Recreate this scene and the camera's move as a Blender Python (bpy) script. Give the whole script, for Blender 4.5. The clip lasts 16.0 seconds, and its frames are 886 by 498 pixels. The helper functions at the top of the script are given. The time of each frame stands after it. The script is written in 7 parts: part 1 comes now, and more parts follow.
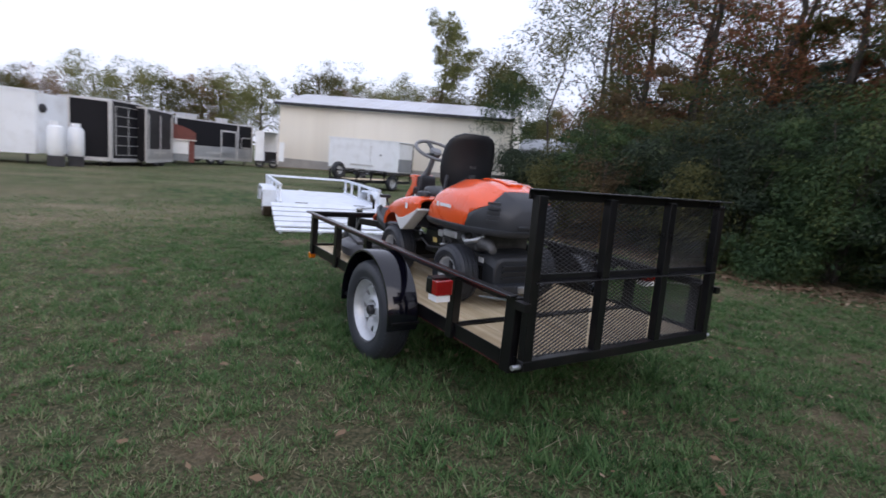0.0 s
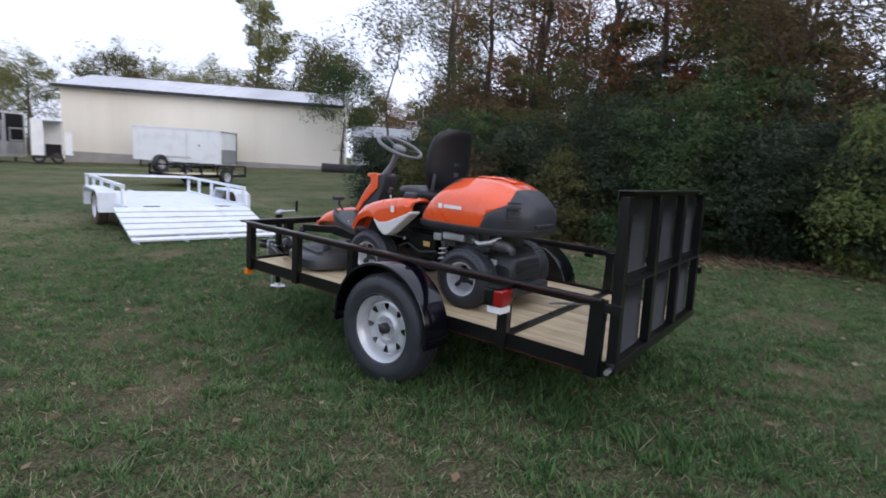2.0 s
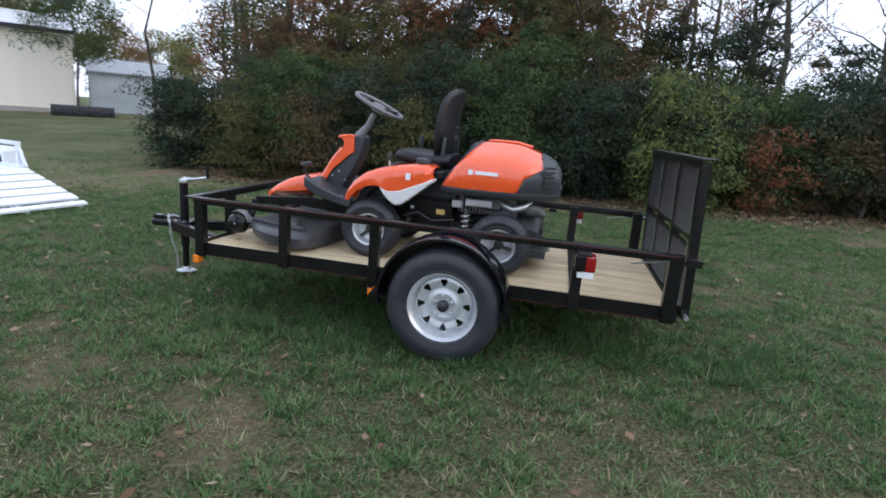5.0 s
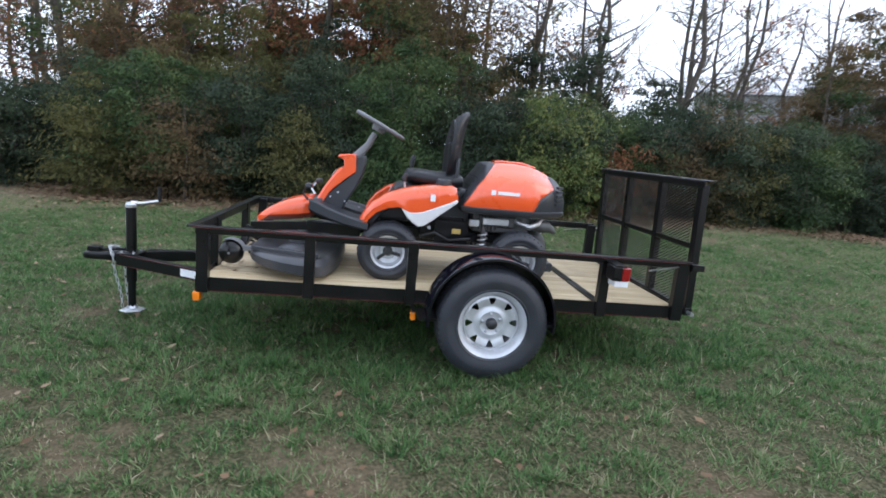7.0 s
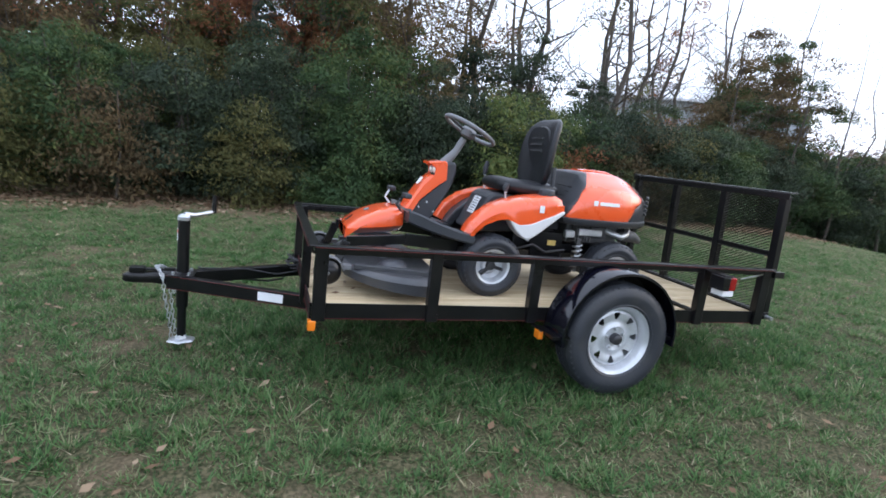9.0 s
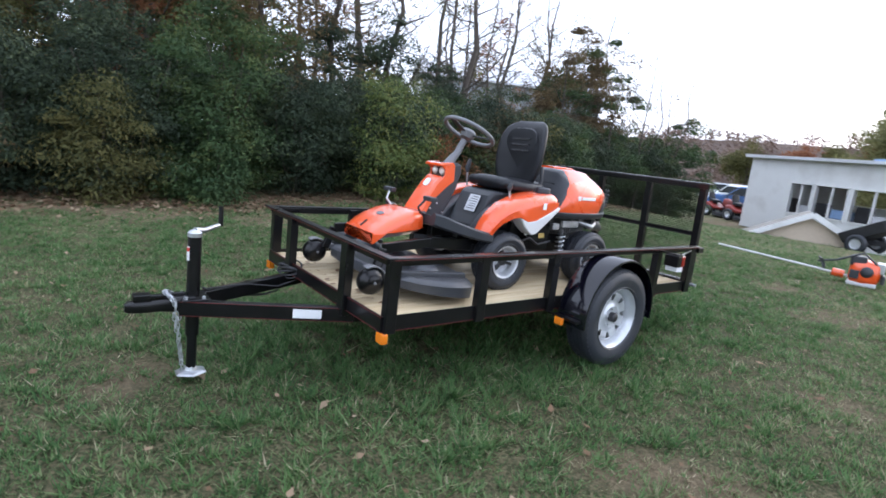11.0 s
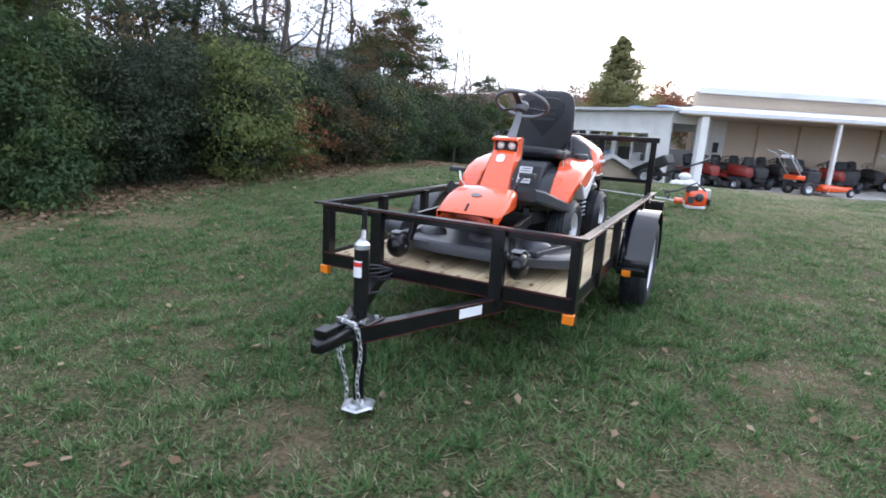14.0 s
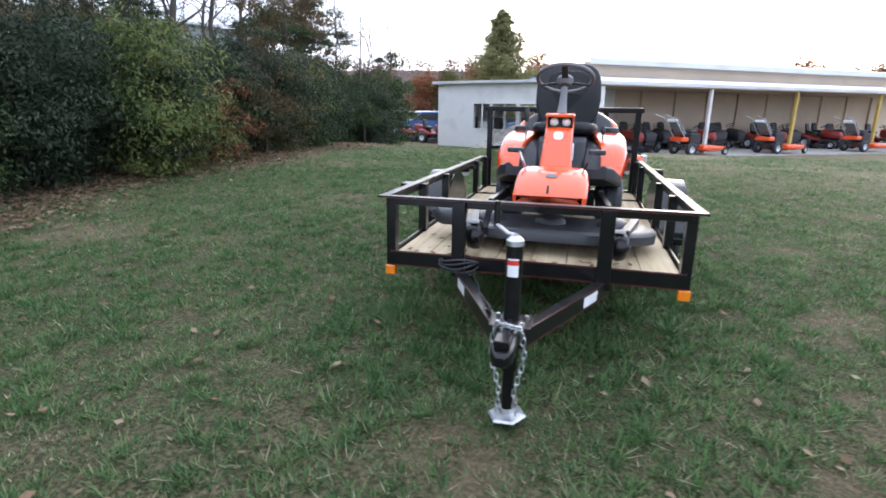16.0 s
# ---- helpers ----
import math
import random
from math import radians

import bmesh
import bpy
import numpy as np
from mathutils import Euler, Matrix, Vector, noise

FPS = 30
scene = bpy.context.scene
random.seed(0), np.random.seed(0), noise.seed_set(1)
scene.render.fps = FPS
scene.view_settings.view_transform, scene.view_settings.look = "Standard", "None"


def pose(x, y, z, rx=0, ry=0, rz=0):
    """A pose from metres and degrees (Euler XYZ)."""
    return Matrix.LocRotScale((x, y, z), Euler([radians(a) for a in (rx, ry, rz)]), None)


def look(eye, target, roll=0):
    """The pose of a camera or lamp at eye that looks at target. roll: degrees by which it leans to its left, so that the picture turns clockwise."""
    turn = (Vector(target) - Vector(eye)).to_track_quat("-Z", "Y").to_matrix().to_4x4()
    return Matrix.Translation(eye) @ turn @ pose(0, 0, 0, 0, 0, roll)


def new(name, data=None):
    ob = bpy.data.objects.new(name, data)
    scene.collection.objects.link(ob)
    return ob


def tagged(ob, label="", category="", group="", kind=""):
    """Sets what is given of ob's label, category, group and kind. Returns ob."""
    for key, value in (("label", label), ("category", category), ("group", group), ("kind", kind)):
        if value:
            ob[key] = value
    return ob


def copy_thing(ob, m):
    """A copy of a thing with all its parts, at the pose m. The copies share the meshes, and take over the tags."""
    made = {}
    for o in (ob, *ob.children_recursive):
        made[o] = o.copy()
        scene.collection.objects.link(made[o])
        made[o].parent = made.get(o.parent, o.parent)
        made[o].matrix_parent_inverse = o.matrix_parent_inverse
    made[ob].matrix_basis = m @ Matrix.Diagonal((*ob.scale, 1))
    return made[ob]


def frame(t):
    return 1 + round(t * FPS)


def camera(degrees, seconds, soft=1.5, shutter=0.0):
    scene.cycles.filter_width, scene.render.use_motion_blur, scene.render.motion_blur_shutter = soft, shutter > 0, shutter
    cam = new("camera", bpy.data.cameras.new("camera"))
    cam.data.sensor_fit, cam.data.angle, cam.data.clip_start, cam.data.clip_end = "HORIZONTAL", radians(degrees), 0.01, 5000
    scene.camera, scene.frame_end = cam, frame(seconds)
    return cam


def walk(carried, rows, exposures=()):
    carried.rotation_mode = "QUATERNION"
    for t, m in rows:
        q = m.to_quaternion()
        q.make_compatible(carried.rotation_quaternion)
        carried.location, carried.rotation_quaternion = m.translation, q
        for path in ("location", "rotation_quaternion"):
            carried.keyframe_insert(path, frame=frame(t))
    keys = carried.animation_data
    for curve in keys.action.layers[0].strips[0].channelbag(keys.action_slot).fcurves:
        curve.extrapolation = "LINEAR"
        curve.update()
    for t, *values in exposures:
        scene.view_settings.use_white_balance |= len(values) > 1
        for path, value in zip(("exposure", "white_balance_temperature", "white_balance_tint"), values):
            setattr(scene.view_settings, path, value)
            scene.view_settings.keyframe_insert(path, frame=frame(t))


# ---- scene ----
# ---- camera and walk ----
cam = camera(80.0, 16.0, soft=1.7, shutter=0.45)
PATH = [
    (0, (0.035, -0.011, 1.386), (1.134, 1.629, 1.065), 5.3),
    (0.5, (-0.226, 0.187, 1.371), (1.033, 1.711, 1.06), 5.5),
    (1, (-0.369, 0.528, 1.353), (0.938, 2.007, 1.029), 3.2),
    (1.5, (-0.468, 0.773, 1.37), (0.906, 2.187, 1.037), 6.0),
    (2, (-0.698, 1.008, 1.375), (0.883, 2.19, 1.056), 3.7),
    (2.5, (-0.851, 1.228, 1.398), (0.783, 2.317, 1.017), 4.9),
    (3, (-0.943, 1.543, 1.393), (0.732, 2.565, 1.008), 2.5),
    (3.5, (-1.04, 1.778, 1.41), (0.683, 2.715, 1.021), 4.8),
    (4, (-1.257, 2.123, 1.418), (0.604, 2.759, 1.052), 4.4),
    (4.5, (-1.254, 2.362, 1.406), (0.641, 2.847, 0.991), 4.0),
    (7, (-1.35, 3.875, 1.364), (0.596, 3.605, 0.988), 5.1),
    (7.5, (-1.274, 4.209, 1.356), (0.656, 3.798, 1.031), 5.6),
    (8, (-1.173, 4.573, 1.38), (0.71, 4.022, 0.991), 5.9),
    (8.5, (-0.977, 4.863, 1.354), (0.897, 4.275, 0.977), 3.4),
    (9, (-0.842, 5.141, 1.333), (1.009, 4.478, 0.967), 6.3),
    (11.5, (-0.106, 6.499, 1.366), (1.32, 5.151, 0.975), 4.0),
    (12, (0.135, 6.686, 1.335), (1.513, 5.295, 0.929), 2.3),
    (12.5, (0.39, 6.851, 1.341), (1.698, 5.397, 0.919), 5.4),
    (13, (0.657, 7.121, 1.325), (1.765, 5.514, 0.89), 4.0),
    (13.5, (0.902, 7.314, 1.324), (1.923, 5.656, 0.869), 4.7),
    (14, (1.263, 7.42, 1.302), (2.119, 5.669, 0.852), 3.1),
    (14.5, (1.535, 7.488, 1.294), (2.293, 5.697, 0.831), 4.1),
    (15, (1.845, 7.601, 1.298), (2.406, 5.742, 0.818), 1.2),
    (15.5, (2.117, 7.634, 1.298), (2.601, 5.763, 0.782), 2.3),
    (16, (2.365, 7.584, 1.284), (2.825, 5.707, 0.767), 0.8),
]
walk(cam, [(t, look(eye, target, roll)) for t, eye, target, roll in PATH],
     [(0.0, -0.36, 6100, 16), (2.0, -0.24, 6100, 14), (4.0, -0.08, 6050, 11), (7.0, 0.42, 6000, 9), (9.0, 0.47, 5950, 9), (12.5, 0.57, 5930, 11), (16.0, 0.57, 5930, 11)])

# ---- world, sun, exposure ----
world = bpy.data.worlds.new("world")
scene.world = world
world.use_nodes = True
wn, wl = world.node_tree.nodes, world.node_tree.links
wn.clear()
sky = wn.new("ShaderNodeTexSky")
sky.sky_type = "NISHITA"
sky.sun_disc = False
sky.sun_elevation = radians(9)
sky.sun_rotation = radians(190)
sky.air_density, sky.dust_density, sky.ozone_density = 1.0, 4.0, 1.0
haze = wn.new("ShaderNodeMixRGB")
haze.inputs[0].default_value = 0.72
haze.inputs[2].default_value = (12.0, 12.6, 14.4, 1)
wl.new(sky.outputs[0], haze.inputs[1])
bg = wn.new("ShaderNodeBackground")
bg.inputs[1].default_value = 0.145
wl.new(haze.outputs[0], bg.inputs[0])
wout = wn.new("ShaderNodeOutputWorld")
wl.new(bg.outputs[0], wout.inputs[0])

sun = new("sun", bpy.data.lights.new("sun", "SUN"))
sun.data.energy = 0.7
sun.data.angle = radians(45)
sun.data.color = (1.0, 0.93, 0.85)
sun.matrix_world = look((0, 0, 30), (1.7, 9.8, 24.5))


# ---- materials ----
def mat(name, color, rough=0.5, metal=0.0, var=0.15, scale=8.0, fine=60.0, bump=0.1, dist=0.002, coat=0.0,
        dirt=None, dirt_amount=0.0, dirt_scale=3.0, island=0.0, obvar=0.0, spec=0.5):
    """A principled material: base colour with variation at two scales, grain relief, optional dirt patches."""
    m = bpy.data.materials.new(name)
    m.use_nodes = True
    n, l = m.node_tree.nodes, m.node_tree.links
    b = n["Principled BSDF"]
    b.inputs["Roughness"].default_value = rough
    b.inputs["Metallic"].default_value = metal
    b.inputs["Specular IOR Level"].default_value = spec
    b.inputs["Coat Weight"].default_value = coat
    b.inputs["Coat Roughness"].default_value = 0.12
    tc = n.new("ShaderNodeTexCoord")
    big = n.new("ShaderNodeTexNoise")
    big.inputs["Scale"].default_value = scale
    big.inputs["Detail"].default_value = 5
    small = n.new("ShaderNodeTexNoise")
    small.inputs["Scale"].default_value = fine
    small.inputs["Detail"].default_value = 4
    for t in (big, small):
        l.new(tc.outputs["Object"], t.inputs["Vector"])
    add = n.new("ShaderNodeMath")
    add.operation = "MULTIPLY_ADD"
    l.new(small.outputs["Fac"], add.inputs[0])
    add.inputs[1].default_value = 0.6
    l.new(big.outputs["Fac"], add.inputs[2])
    ramp = n.new("ShaderNodeMapRange")
    ramp.inputs[1].default_value, ramp.inputs[2].default_value = 0.45, 1.15
    ramp.inputs[3].default_value, ramp.inputs[4].default_value = 1 - var, 1 + var
    l.new(add.outputs[0], ramp.inputs[0])
    last = ramp.outputs[0]
    if island or obvar:
        g = n.new("ShaderNodeNewGeometry" if island else "ShaderNodeObjectInfo")
        r = n.new("ShaderNodeMapRange")
        a = island or obvar
        r.inputs[3].default_value, r.inputs[4].default_value = 1 - a, 1 + a
        l.new(g.outputs["Random Per Island" if island else "Random"], r.inputs[0])
        mu = n.new("ShaderNodeMath")
        mu.operation = "MULTIPLY"
        l.new(last, mu.inputs[0])
        l.new(r.outputs[0], mu.inputs[1])
        last = mu.outputs[0]
    sc = n.new("ShaderNodeVectorMath")
    sc.operation = "SCALE"
    sc.inputs[0].default_value = color
    l.new(last, sc.inputs["Scale"])
    col = sc.outputs[0]
    if dirt:
        dn = n.new("ShaderNodeTexNoise")
        dn.inputs["Scale"].default_value = dirt_scale
        dn.inputs["Detail"].default_value = 7
        l.new(tc.outputs["Object"], dn.inputs["Vector"])
        dr = n.new("ShaderNodeMapRange")
        dr.inputs[1].default_value, dr.inputs[2].default_value = 0.5, 0.72
        dr.inputs[4].default_value = dirt_amount
        l.new(dn.outputs["Fac"], dr.inputs[0])
        mx = n.new("ShaderNodeMixRGB")
        mx.inputs[2].default_value = (*dirt, 1)
        l.new(dr.outputs[0], mx.inputs[0])
        l.new(col, mx.inputs[1])
        col = mx.outputs[0]
    l.new(col, b.inputs["Base Color"])
    rr = n.new("ShaderNodeMapRange")
    rr.inputs[3].default_value, rr.inputs[4].default_value = max(rough - 0.1, 0.02), min(rough + 0.12, 1)
    l.new(big.outputs["Fac"], rr.inputs[0])
    l.new(rr.outputs[0], b.inputs["Roughness"])
    if bump:
        bp = n.new("ShaderNodeBump")
        bp.inputs["Strength"].default_value = bump
        bp.inputs["Distance"].default_value = dist
        l.new(small.outputs["Fac"], bp.inputs["Height"])
        l.new(bp.outputs[0], b.inputs["Normal"])
    return m


def leafy(name, c1, c2, c3, rough=0.6, trans=0.25, patch=0.5, scale=0.9):
    """Foliage: a colour per leaf between three tones, shifted in broad patches, with some light let through."""
    m = bpy.data.materials.new(name)
    m.use_nodes = True
    n, l = m.node_tree.nodes, m.node_tree.links
    b = n["Principled BSDF"]
    g = n.new("ShaderNodeNewGeometry")
    tc = n.new("ShaderNodeTexCoord")
    no = n.new("ShaderNodeTexNoise")
    no.inputs["Scale"].default_value = scale
    no.inputs["Detail"].default_value = 3
    l.new(tc.outputs["Object"], no.inputs["Vector"])
    mixf = n.new("ShaderNodeMath")
    mixf.operation = "MULTIPLY_ADD"
    mixf.inputs[1].default_value = 1 - patch
    l.new(g.outputs["Random Per Island"], mixf.inputs[0])
    pr = n.new("ShaderNodeMapRange")
    pr.inputs[1].default_value, pr.inputs[2].default_value = 0.3, 0.7
    pr.inputs[4].default_value = patch
    l.new(no.outputs["Fac"], pr.inputs[0])
    l.new(pr.outputs[0], mixf.inputs[2])
    cr = n.new("ShaderNodeValToRGB")
    e = cr.color_ramp.elements
    e[0].color, e[1].color = (*c1, 1), (*c3, 1)
    mid = e.new(0.55)
    mid.color = (*c2, 1)
    l.new(mixf.outputs[0], cr.inputs[0])
    l.new(cr.outputs[0], b.inputs["Base Color"])
    b.inputs["Roughness"].default_value = rough
    b.inputs["Specular IOR Level"].default_value = 0.15
    tr = n.new("ShaderNodeBsdfTranslucent")
    l.new(cr.outputs[0], tr.inputs[0])
    ms = n.new("ShaderNodeMixShader")
    ms.inputs[0].default_value = trans
    l.new(b.outputs[0], ms.inputs[1])
    l.new(tr.outputs[0], ms.inputs[2])
    l.new(ms.outputs[0], n["Material Output"].inputs[0])
    return m


def attribute(n, name):
    a = n.new("ShaderNodeAttribute")
    a.attribute_name = name
    return a.outputs["Fac"]


def ground_mat():
    """Thatch between the blades, darkened like shaded gaps, with straw and bare soil where the lawn is worn."""
    m = bpy.data.materials.new("lawn_soil")
    m.use_nodes = True
    n, l = m.node_tree.nodes, m.node_tree.links
    b = n["Principled BSDF"]
    b.inputs["Roughness"].default_value = 0.95
    b.inputs["Specular IOR Level"].default_value = 0.12
    tc = n.new("ShaderNodeTexCoord")

    def noise_at(scale, lo, hi, detail=6):
        t = n.new("ShaderNodeTexNoise")
        t.inputs["Scale"].default_value = scale
        t.inputs["Detail"].default_value = detail
        l.new(tc.outputs["Object"], t.inputs["Vector"])
        r = n.new("ShaderNodeMapRange")
        r.inputs[1].default_value, r.inputs[2].default_value = lo, hi
        l.new(t.outputs["Fac"], r.inputs[0])
        return r.outputs[0]

    def mix(f, a, c):
        x = n.new("ShaderNodeMixRGB")
        l.new(f, x.inputs[0])
        for k, v in ((1, a), (2, c)):
            if isinstance(v, tuple):
                x.inputs[k].default_value = (*v, 1)
            else:
                l.new(v, x.inputs[k])
        return x.outputs[0]

    green = mix(noise_at(1.3, 0.35, 0.65), (0.058, 0.108, 0.034), (0.105, 0.155, 0.052))
    green = mix(noise_at(0.45, 0.42, 0.68), green, (0.17, 0.165, 0.078))
    green = mix(noise_at(5.0, 0.5, 0.72), green, (0.2, 0.17, 0.1))
    # fine near-black specks put the shaded gaps between blades into the colour
    green = mix(noise_at(45, 0.45, 0.6), green, (0.016, 0.026, 0.011))
    straw = mix(noise_at(40, 0.45, 0.65), (0.3, 0.245, 0.165), (0.10, 0.095, 0.058))
    soil = mix(noise_at(22, 0.3, 0.7), (0.12, 0.075, 0.052), (0.24, 0.17, 0.12))
    # thatch with the shade under the blades painted in
    shaded_thatch = mix(noise_at(55, 0.4, 0.62), (0.03, 0.036, 0.016), (0.13, 0.112, 0.066))
    c = mix(attribute(n, "dry_lit"), green, straw)
    c = mix(attribute(n, "sward"), c, shaded_thatch)
    c = mix(attribute(n, "bare"), c, soil)
    l.new(c, b.inputs["Base Color"])
    bp = n.new("ShaderNodeBump")
    bp.inputs["Strength"].default_value = 0.8
    bp.inputs["Distance"].default_value = 0.03
    l.new(noise_at(38, 0.2, 0.8), bp.inputs["Height"])
    l.new(bp.outputs[0], b.inputs["Normal"])
    return m


def grass_mat():
    """Blades: each its own green, turning to straw with the lawn's dryness and its painted sunward brightness."""
    m = bpy.data.materials.new("grass_blade")
    m.use_nodes = True
    n, l = m.node_tree.nodes, m.node_tree.links
    b = n["Principled BSDF"]
    b.inputs["Roughness"].default_value = 0.55
    b.inputs["Specular IOR Level"].default_value = 0.25
    g = n.new("ShaderNodeNewGeometry")
    f = n.new("ShaderNodeMath")
    f.operation = "MULTIPLY_ADD"
    f.inputs[1].default_value = 0.5
    l.new(g.outputs["Random Per Island"], f.inputs[0])
    d = n.new("ShaderNodeMath")
    d.operation = "MULTIPLY"
    d.inputs[1].default_value = 0.55
    l.new(attribute(n, "dry_lit"), d.inputs[0])
    l.new(d.outputs[0], f.inputs[2])
    cr = n.new("ShaderNodeValToRGB")
    e = cr.color_ramp.elements
    e[0].color, e[1].color = (0.022, 0.056, 0.017, 1), (0.46, 0.39, 0.28, 1)
    for p, c in ((0.25, (0.066, 0.142, 0.046)), (0.45, (0.118, 0.218, 0.074)), (0.6, (0.185, 0.25, 0.108)), (0.72, (0.28, 0.265, 0.155))):
        q = e.new(p)
        q.color = (*c, 1)
    l.new(f.outputs[0], cr.inputs[0])
    l.new(cr.outputs[0], b.inputs["Base Color"])
    tr = n.new("ShaderNodeBsdfTranslucent")
    l.new(cr.outputs[0], tr.inputs[0])
    ms = n.new("ShaderNodeMixShader")
    ms.inputs[0].default_value = 0.42
    l.new(b.outputs[0], ms.inputs[1])
    l.new(tr.outputs[0], ms.inputs[2])
    l.new(ms.outputs[0], n["Material Output"].inputs[0])
    return m


def wood_mat():
    m = bpy.data.materials.new("treated_pine")
    m.use_nodes = True
    n, l = m.node_tree.nodes, m.node_tree.links
    b = n["Principled BSDF"]
    b.inputs["Roughness"].default_value = 0.7
    tc = n.new("ShaderNodeTexCoord")
    oi = n.new("ShaderNodeObjectInfo")
    mp = n.new("ShaderNodeMapping")
    mp.inputs["Scale"].default_value = (7, 0.5, 7)
    l.new(tc.outputs["Object"], mp.inputs["Vector"])
    ad = n.new("ShaderNodeVectorMath")
    cm = n.new("ShaderNodeCombineXYZ")
    mul = n.new("ShaderNodeMath")
    mul.operation = "MULTIPLY"
    mul.inputs[1].default_value = 40
    l.new(oi.outputs["Random"], mul.inputs[0])
    l.new(mul.outputs[0], cm.inputs[1])
    l.new(mp.outputs[0], ad.inputs[0])
    l.new(cm.outputs[0], ad.inputs[1])
    no = n.new("ShaderNodeTexNoise")
    no.inputs["Scale"].default_value = 2.2
    no.inputs["Detail"].default_value = 8
    no.inputs["Distortion"].default_value = 1.2
    l.new(ad.outputs[0], no.inputs["Vector"])
    cr = n.new("ShaderNodeValToRGB")
    e = cr.color_ramp.elements
    e[0].position, e[1].position = 0.3, 0.72
    e[0].color, e[1].color = (0.4, 0.3, 0.17, 1), (0.6, 0.5, 0.33, 1)
    l.new(no.outputs["Fac"], cr.inputs[0])
    st = n.new("ShaderNodeTexNoise")
    st.inputs["Scale"].default_value = 2.5
    st.inputs["Detail"].default_value = 7
    l.new(tc.outputs["Object"], st.inputs["Vector"])
    sr = n.new("ShaderNodeMapRange")
    sr.inputs[1].default_value, sr.inputs[2].default_value, sr.inputs[4].default_value = 0.58, 0.75, 0.6
    l.new(st.outputs["Fac"], sr.inputs[0])
    mx = n.new("ShaderNodeMixRGB")
    mx.inputs[2].default_value = (0.2, 0.14, 0.085, 1)
    l.new(sr.outputs[0], mx.inputs[0])
    l.new(cr.outputs[0], mx.inputs[1])
    hs = n.new("ShaderNodeHueSaturation")
    vr = n.new("ShaderNodeMapRange")
    vr.inputs[3].default_value, vr.inputs[4].default_value = 0.85, 1.1
    l.new(oi.outputs["Random"], vr.inputs[0])
    l.new(vr.outputs[0], hs.inputs["Value"])
    l.new(mx.outputs[0], hs.inputs["Color"])
    l.new(hs.outputs[0], b.inputs["Base Color"])
    bp = n.new("ShaderNodeBump")
    bp.inputs["Strength"].default_value = 0.25
    bp.inputs["Distance"].default_value = 0.002
    l.new(no.outputs["Fac"], bp.inputs["Height"])
    l.new(bp.outputs[0], b.inputs["Normal"])
    return m


def glow(name, color, strength):
    m = bpy.data.materials.new(name)
    m.use_nodes = True
    b = m.node_tree.nodes["Principled BSDF"]
    b.inputs["Base Color"].default_value = (*color, 1)
    b.inputs["Emission Color"].default_value = (*color, 1)
    b.inputs["Emission Strength"].default_value = strength
    return m


def lens_mat(name, color, rough=0.15):
    """Moulded coloured lens plastic."""
    m = mat(name, color, rough, var=0.08, scale=30, fine=160, bump=0.15, coat=0.6)
    m.node_tree.nodes["Principled BSDF"].inputs["Transmission Weight"].default_value = 0.25
    return m


def glass_mat(name, tint=(0.8, 0.85, 0.87)):
    m = bpy.data.materials.new(name)
    m.use_nodes = True
    b = m.node_tree.nodes["Principled BSDF"]
    b.inputs["Base Color"].default_value = (*tint, 1)
    b.inputs["Roughness"].default_value = 0.04
    b.inputs["Transmission Weight"].default_value = 1.0
    b.inputs["IOR"].default_value = 1.45
    return m


M_GROUND = ground_mat()
M_WOOD = wood_mat()
M_BLACK = mat("black_gloss_paint", (0.005, 0.005, 0.006), 0.3, var=0.3, scale=5, fine=90, bump=0.02, coat=0.3, spec=0.22, dirt=(0.05, 0.04, 0.035), dirt_amount=0.1, dirt_scale=6)
M_BLACK.node_tree.nodes["Principled BSDF"].inputs["Coat IOR"].default_value = 1.55
M_FENDER = mat("gloss_black_fender", (0.003, 0.003, 0.007), 0.1, var=0.2, scale=4, bump=0.0, coat=0.2, spec=0.35, dirt=(0.03, 0.028, 0.026), dirt_amount=0.06)
M_FENDER.node_tree.nodes["Principled BSDF"].inputs["Coat IOR"].default_value = 2.0
M_FENDER.node_tree.nodes["Principled BSDF"].inputs["Coat Roughness"].default_value = 0.06
M_MESH = mat("black_mesh_paint", (0.012, 0.012, 0.013), 0.32, var=0.2, bump=0, spec=0.6)
M_TYRE = mat("tyre_rubber", (0.02, 0.023, 0.03), 0.5, var=0.3, scale=10, fine=120, bump=0.2, dirt=(0.07, 0.065, 0.055), dirt_amount=0.22, dirt_scale=8)
M_RIM = mat("white_rim_paint", (0.56, 0.58, 0.61), 0.32, metal=0.45, var=0.12, scale=6, bump=0.03, dirt=(0.3, 0.29, 0.27), dirt_amount=0.35, dirt_scale=12)
M_HUB = mat("dark_hub_metal", (0.06, 0.06, 0.065), 0.4, metal=0.7, var=0.3)
M_STEEL = mat("zinc_steel", (0.55, 0.57, 0.6), 0.35, metal=0.9, var=0.2, scale=12, bump=0.1, dirt=(0.3, 0.28, 0.26), dirt_amount=0.4, dirt_scale=14)
M_RED = lens_mat("red_lens", (0.3, 0.006, 0.008))
M_AMBER = lens_mat("amber_lens", (0.95, 0.27, 0.015))
M_WHITELABEL = mat("white_label", (0.75, 0.76, 0.78), 0.5, var=0.06, bump=0)
M_REDLABEL = mat("red_label", (0.6, 0.04, 0.03), 0.5, var=0.08, bump=0)
M_STRIPE = mat("dark_red_stripe", (0.1, 0.011, 0.01), 0.5, var=0.1, bump=0)
M_INK = mat("label_ink", (0.05, 0.05, 0.055), 0.6, var=0.1, bump=0)
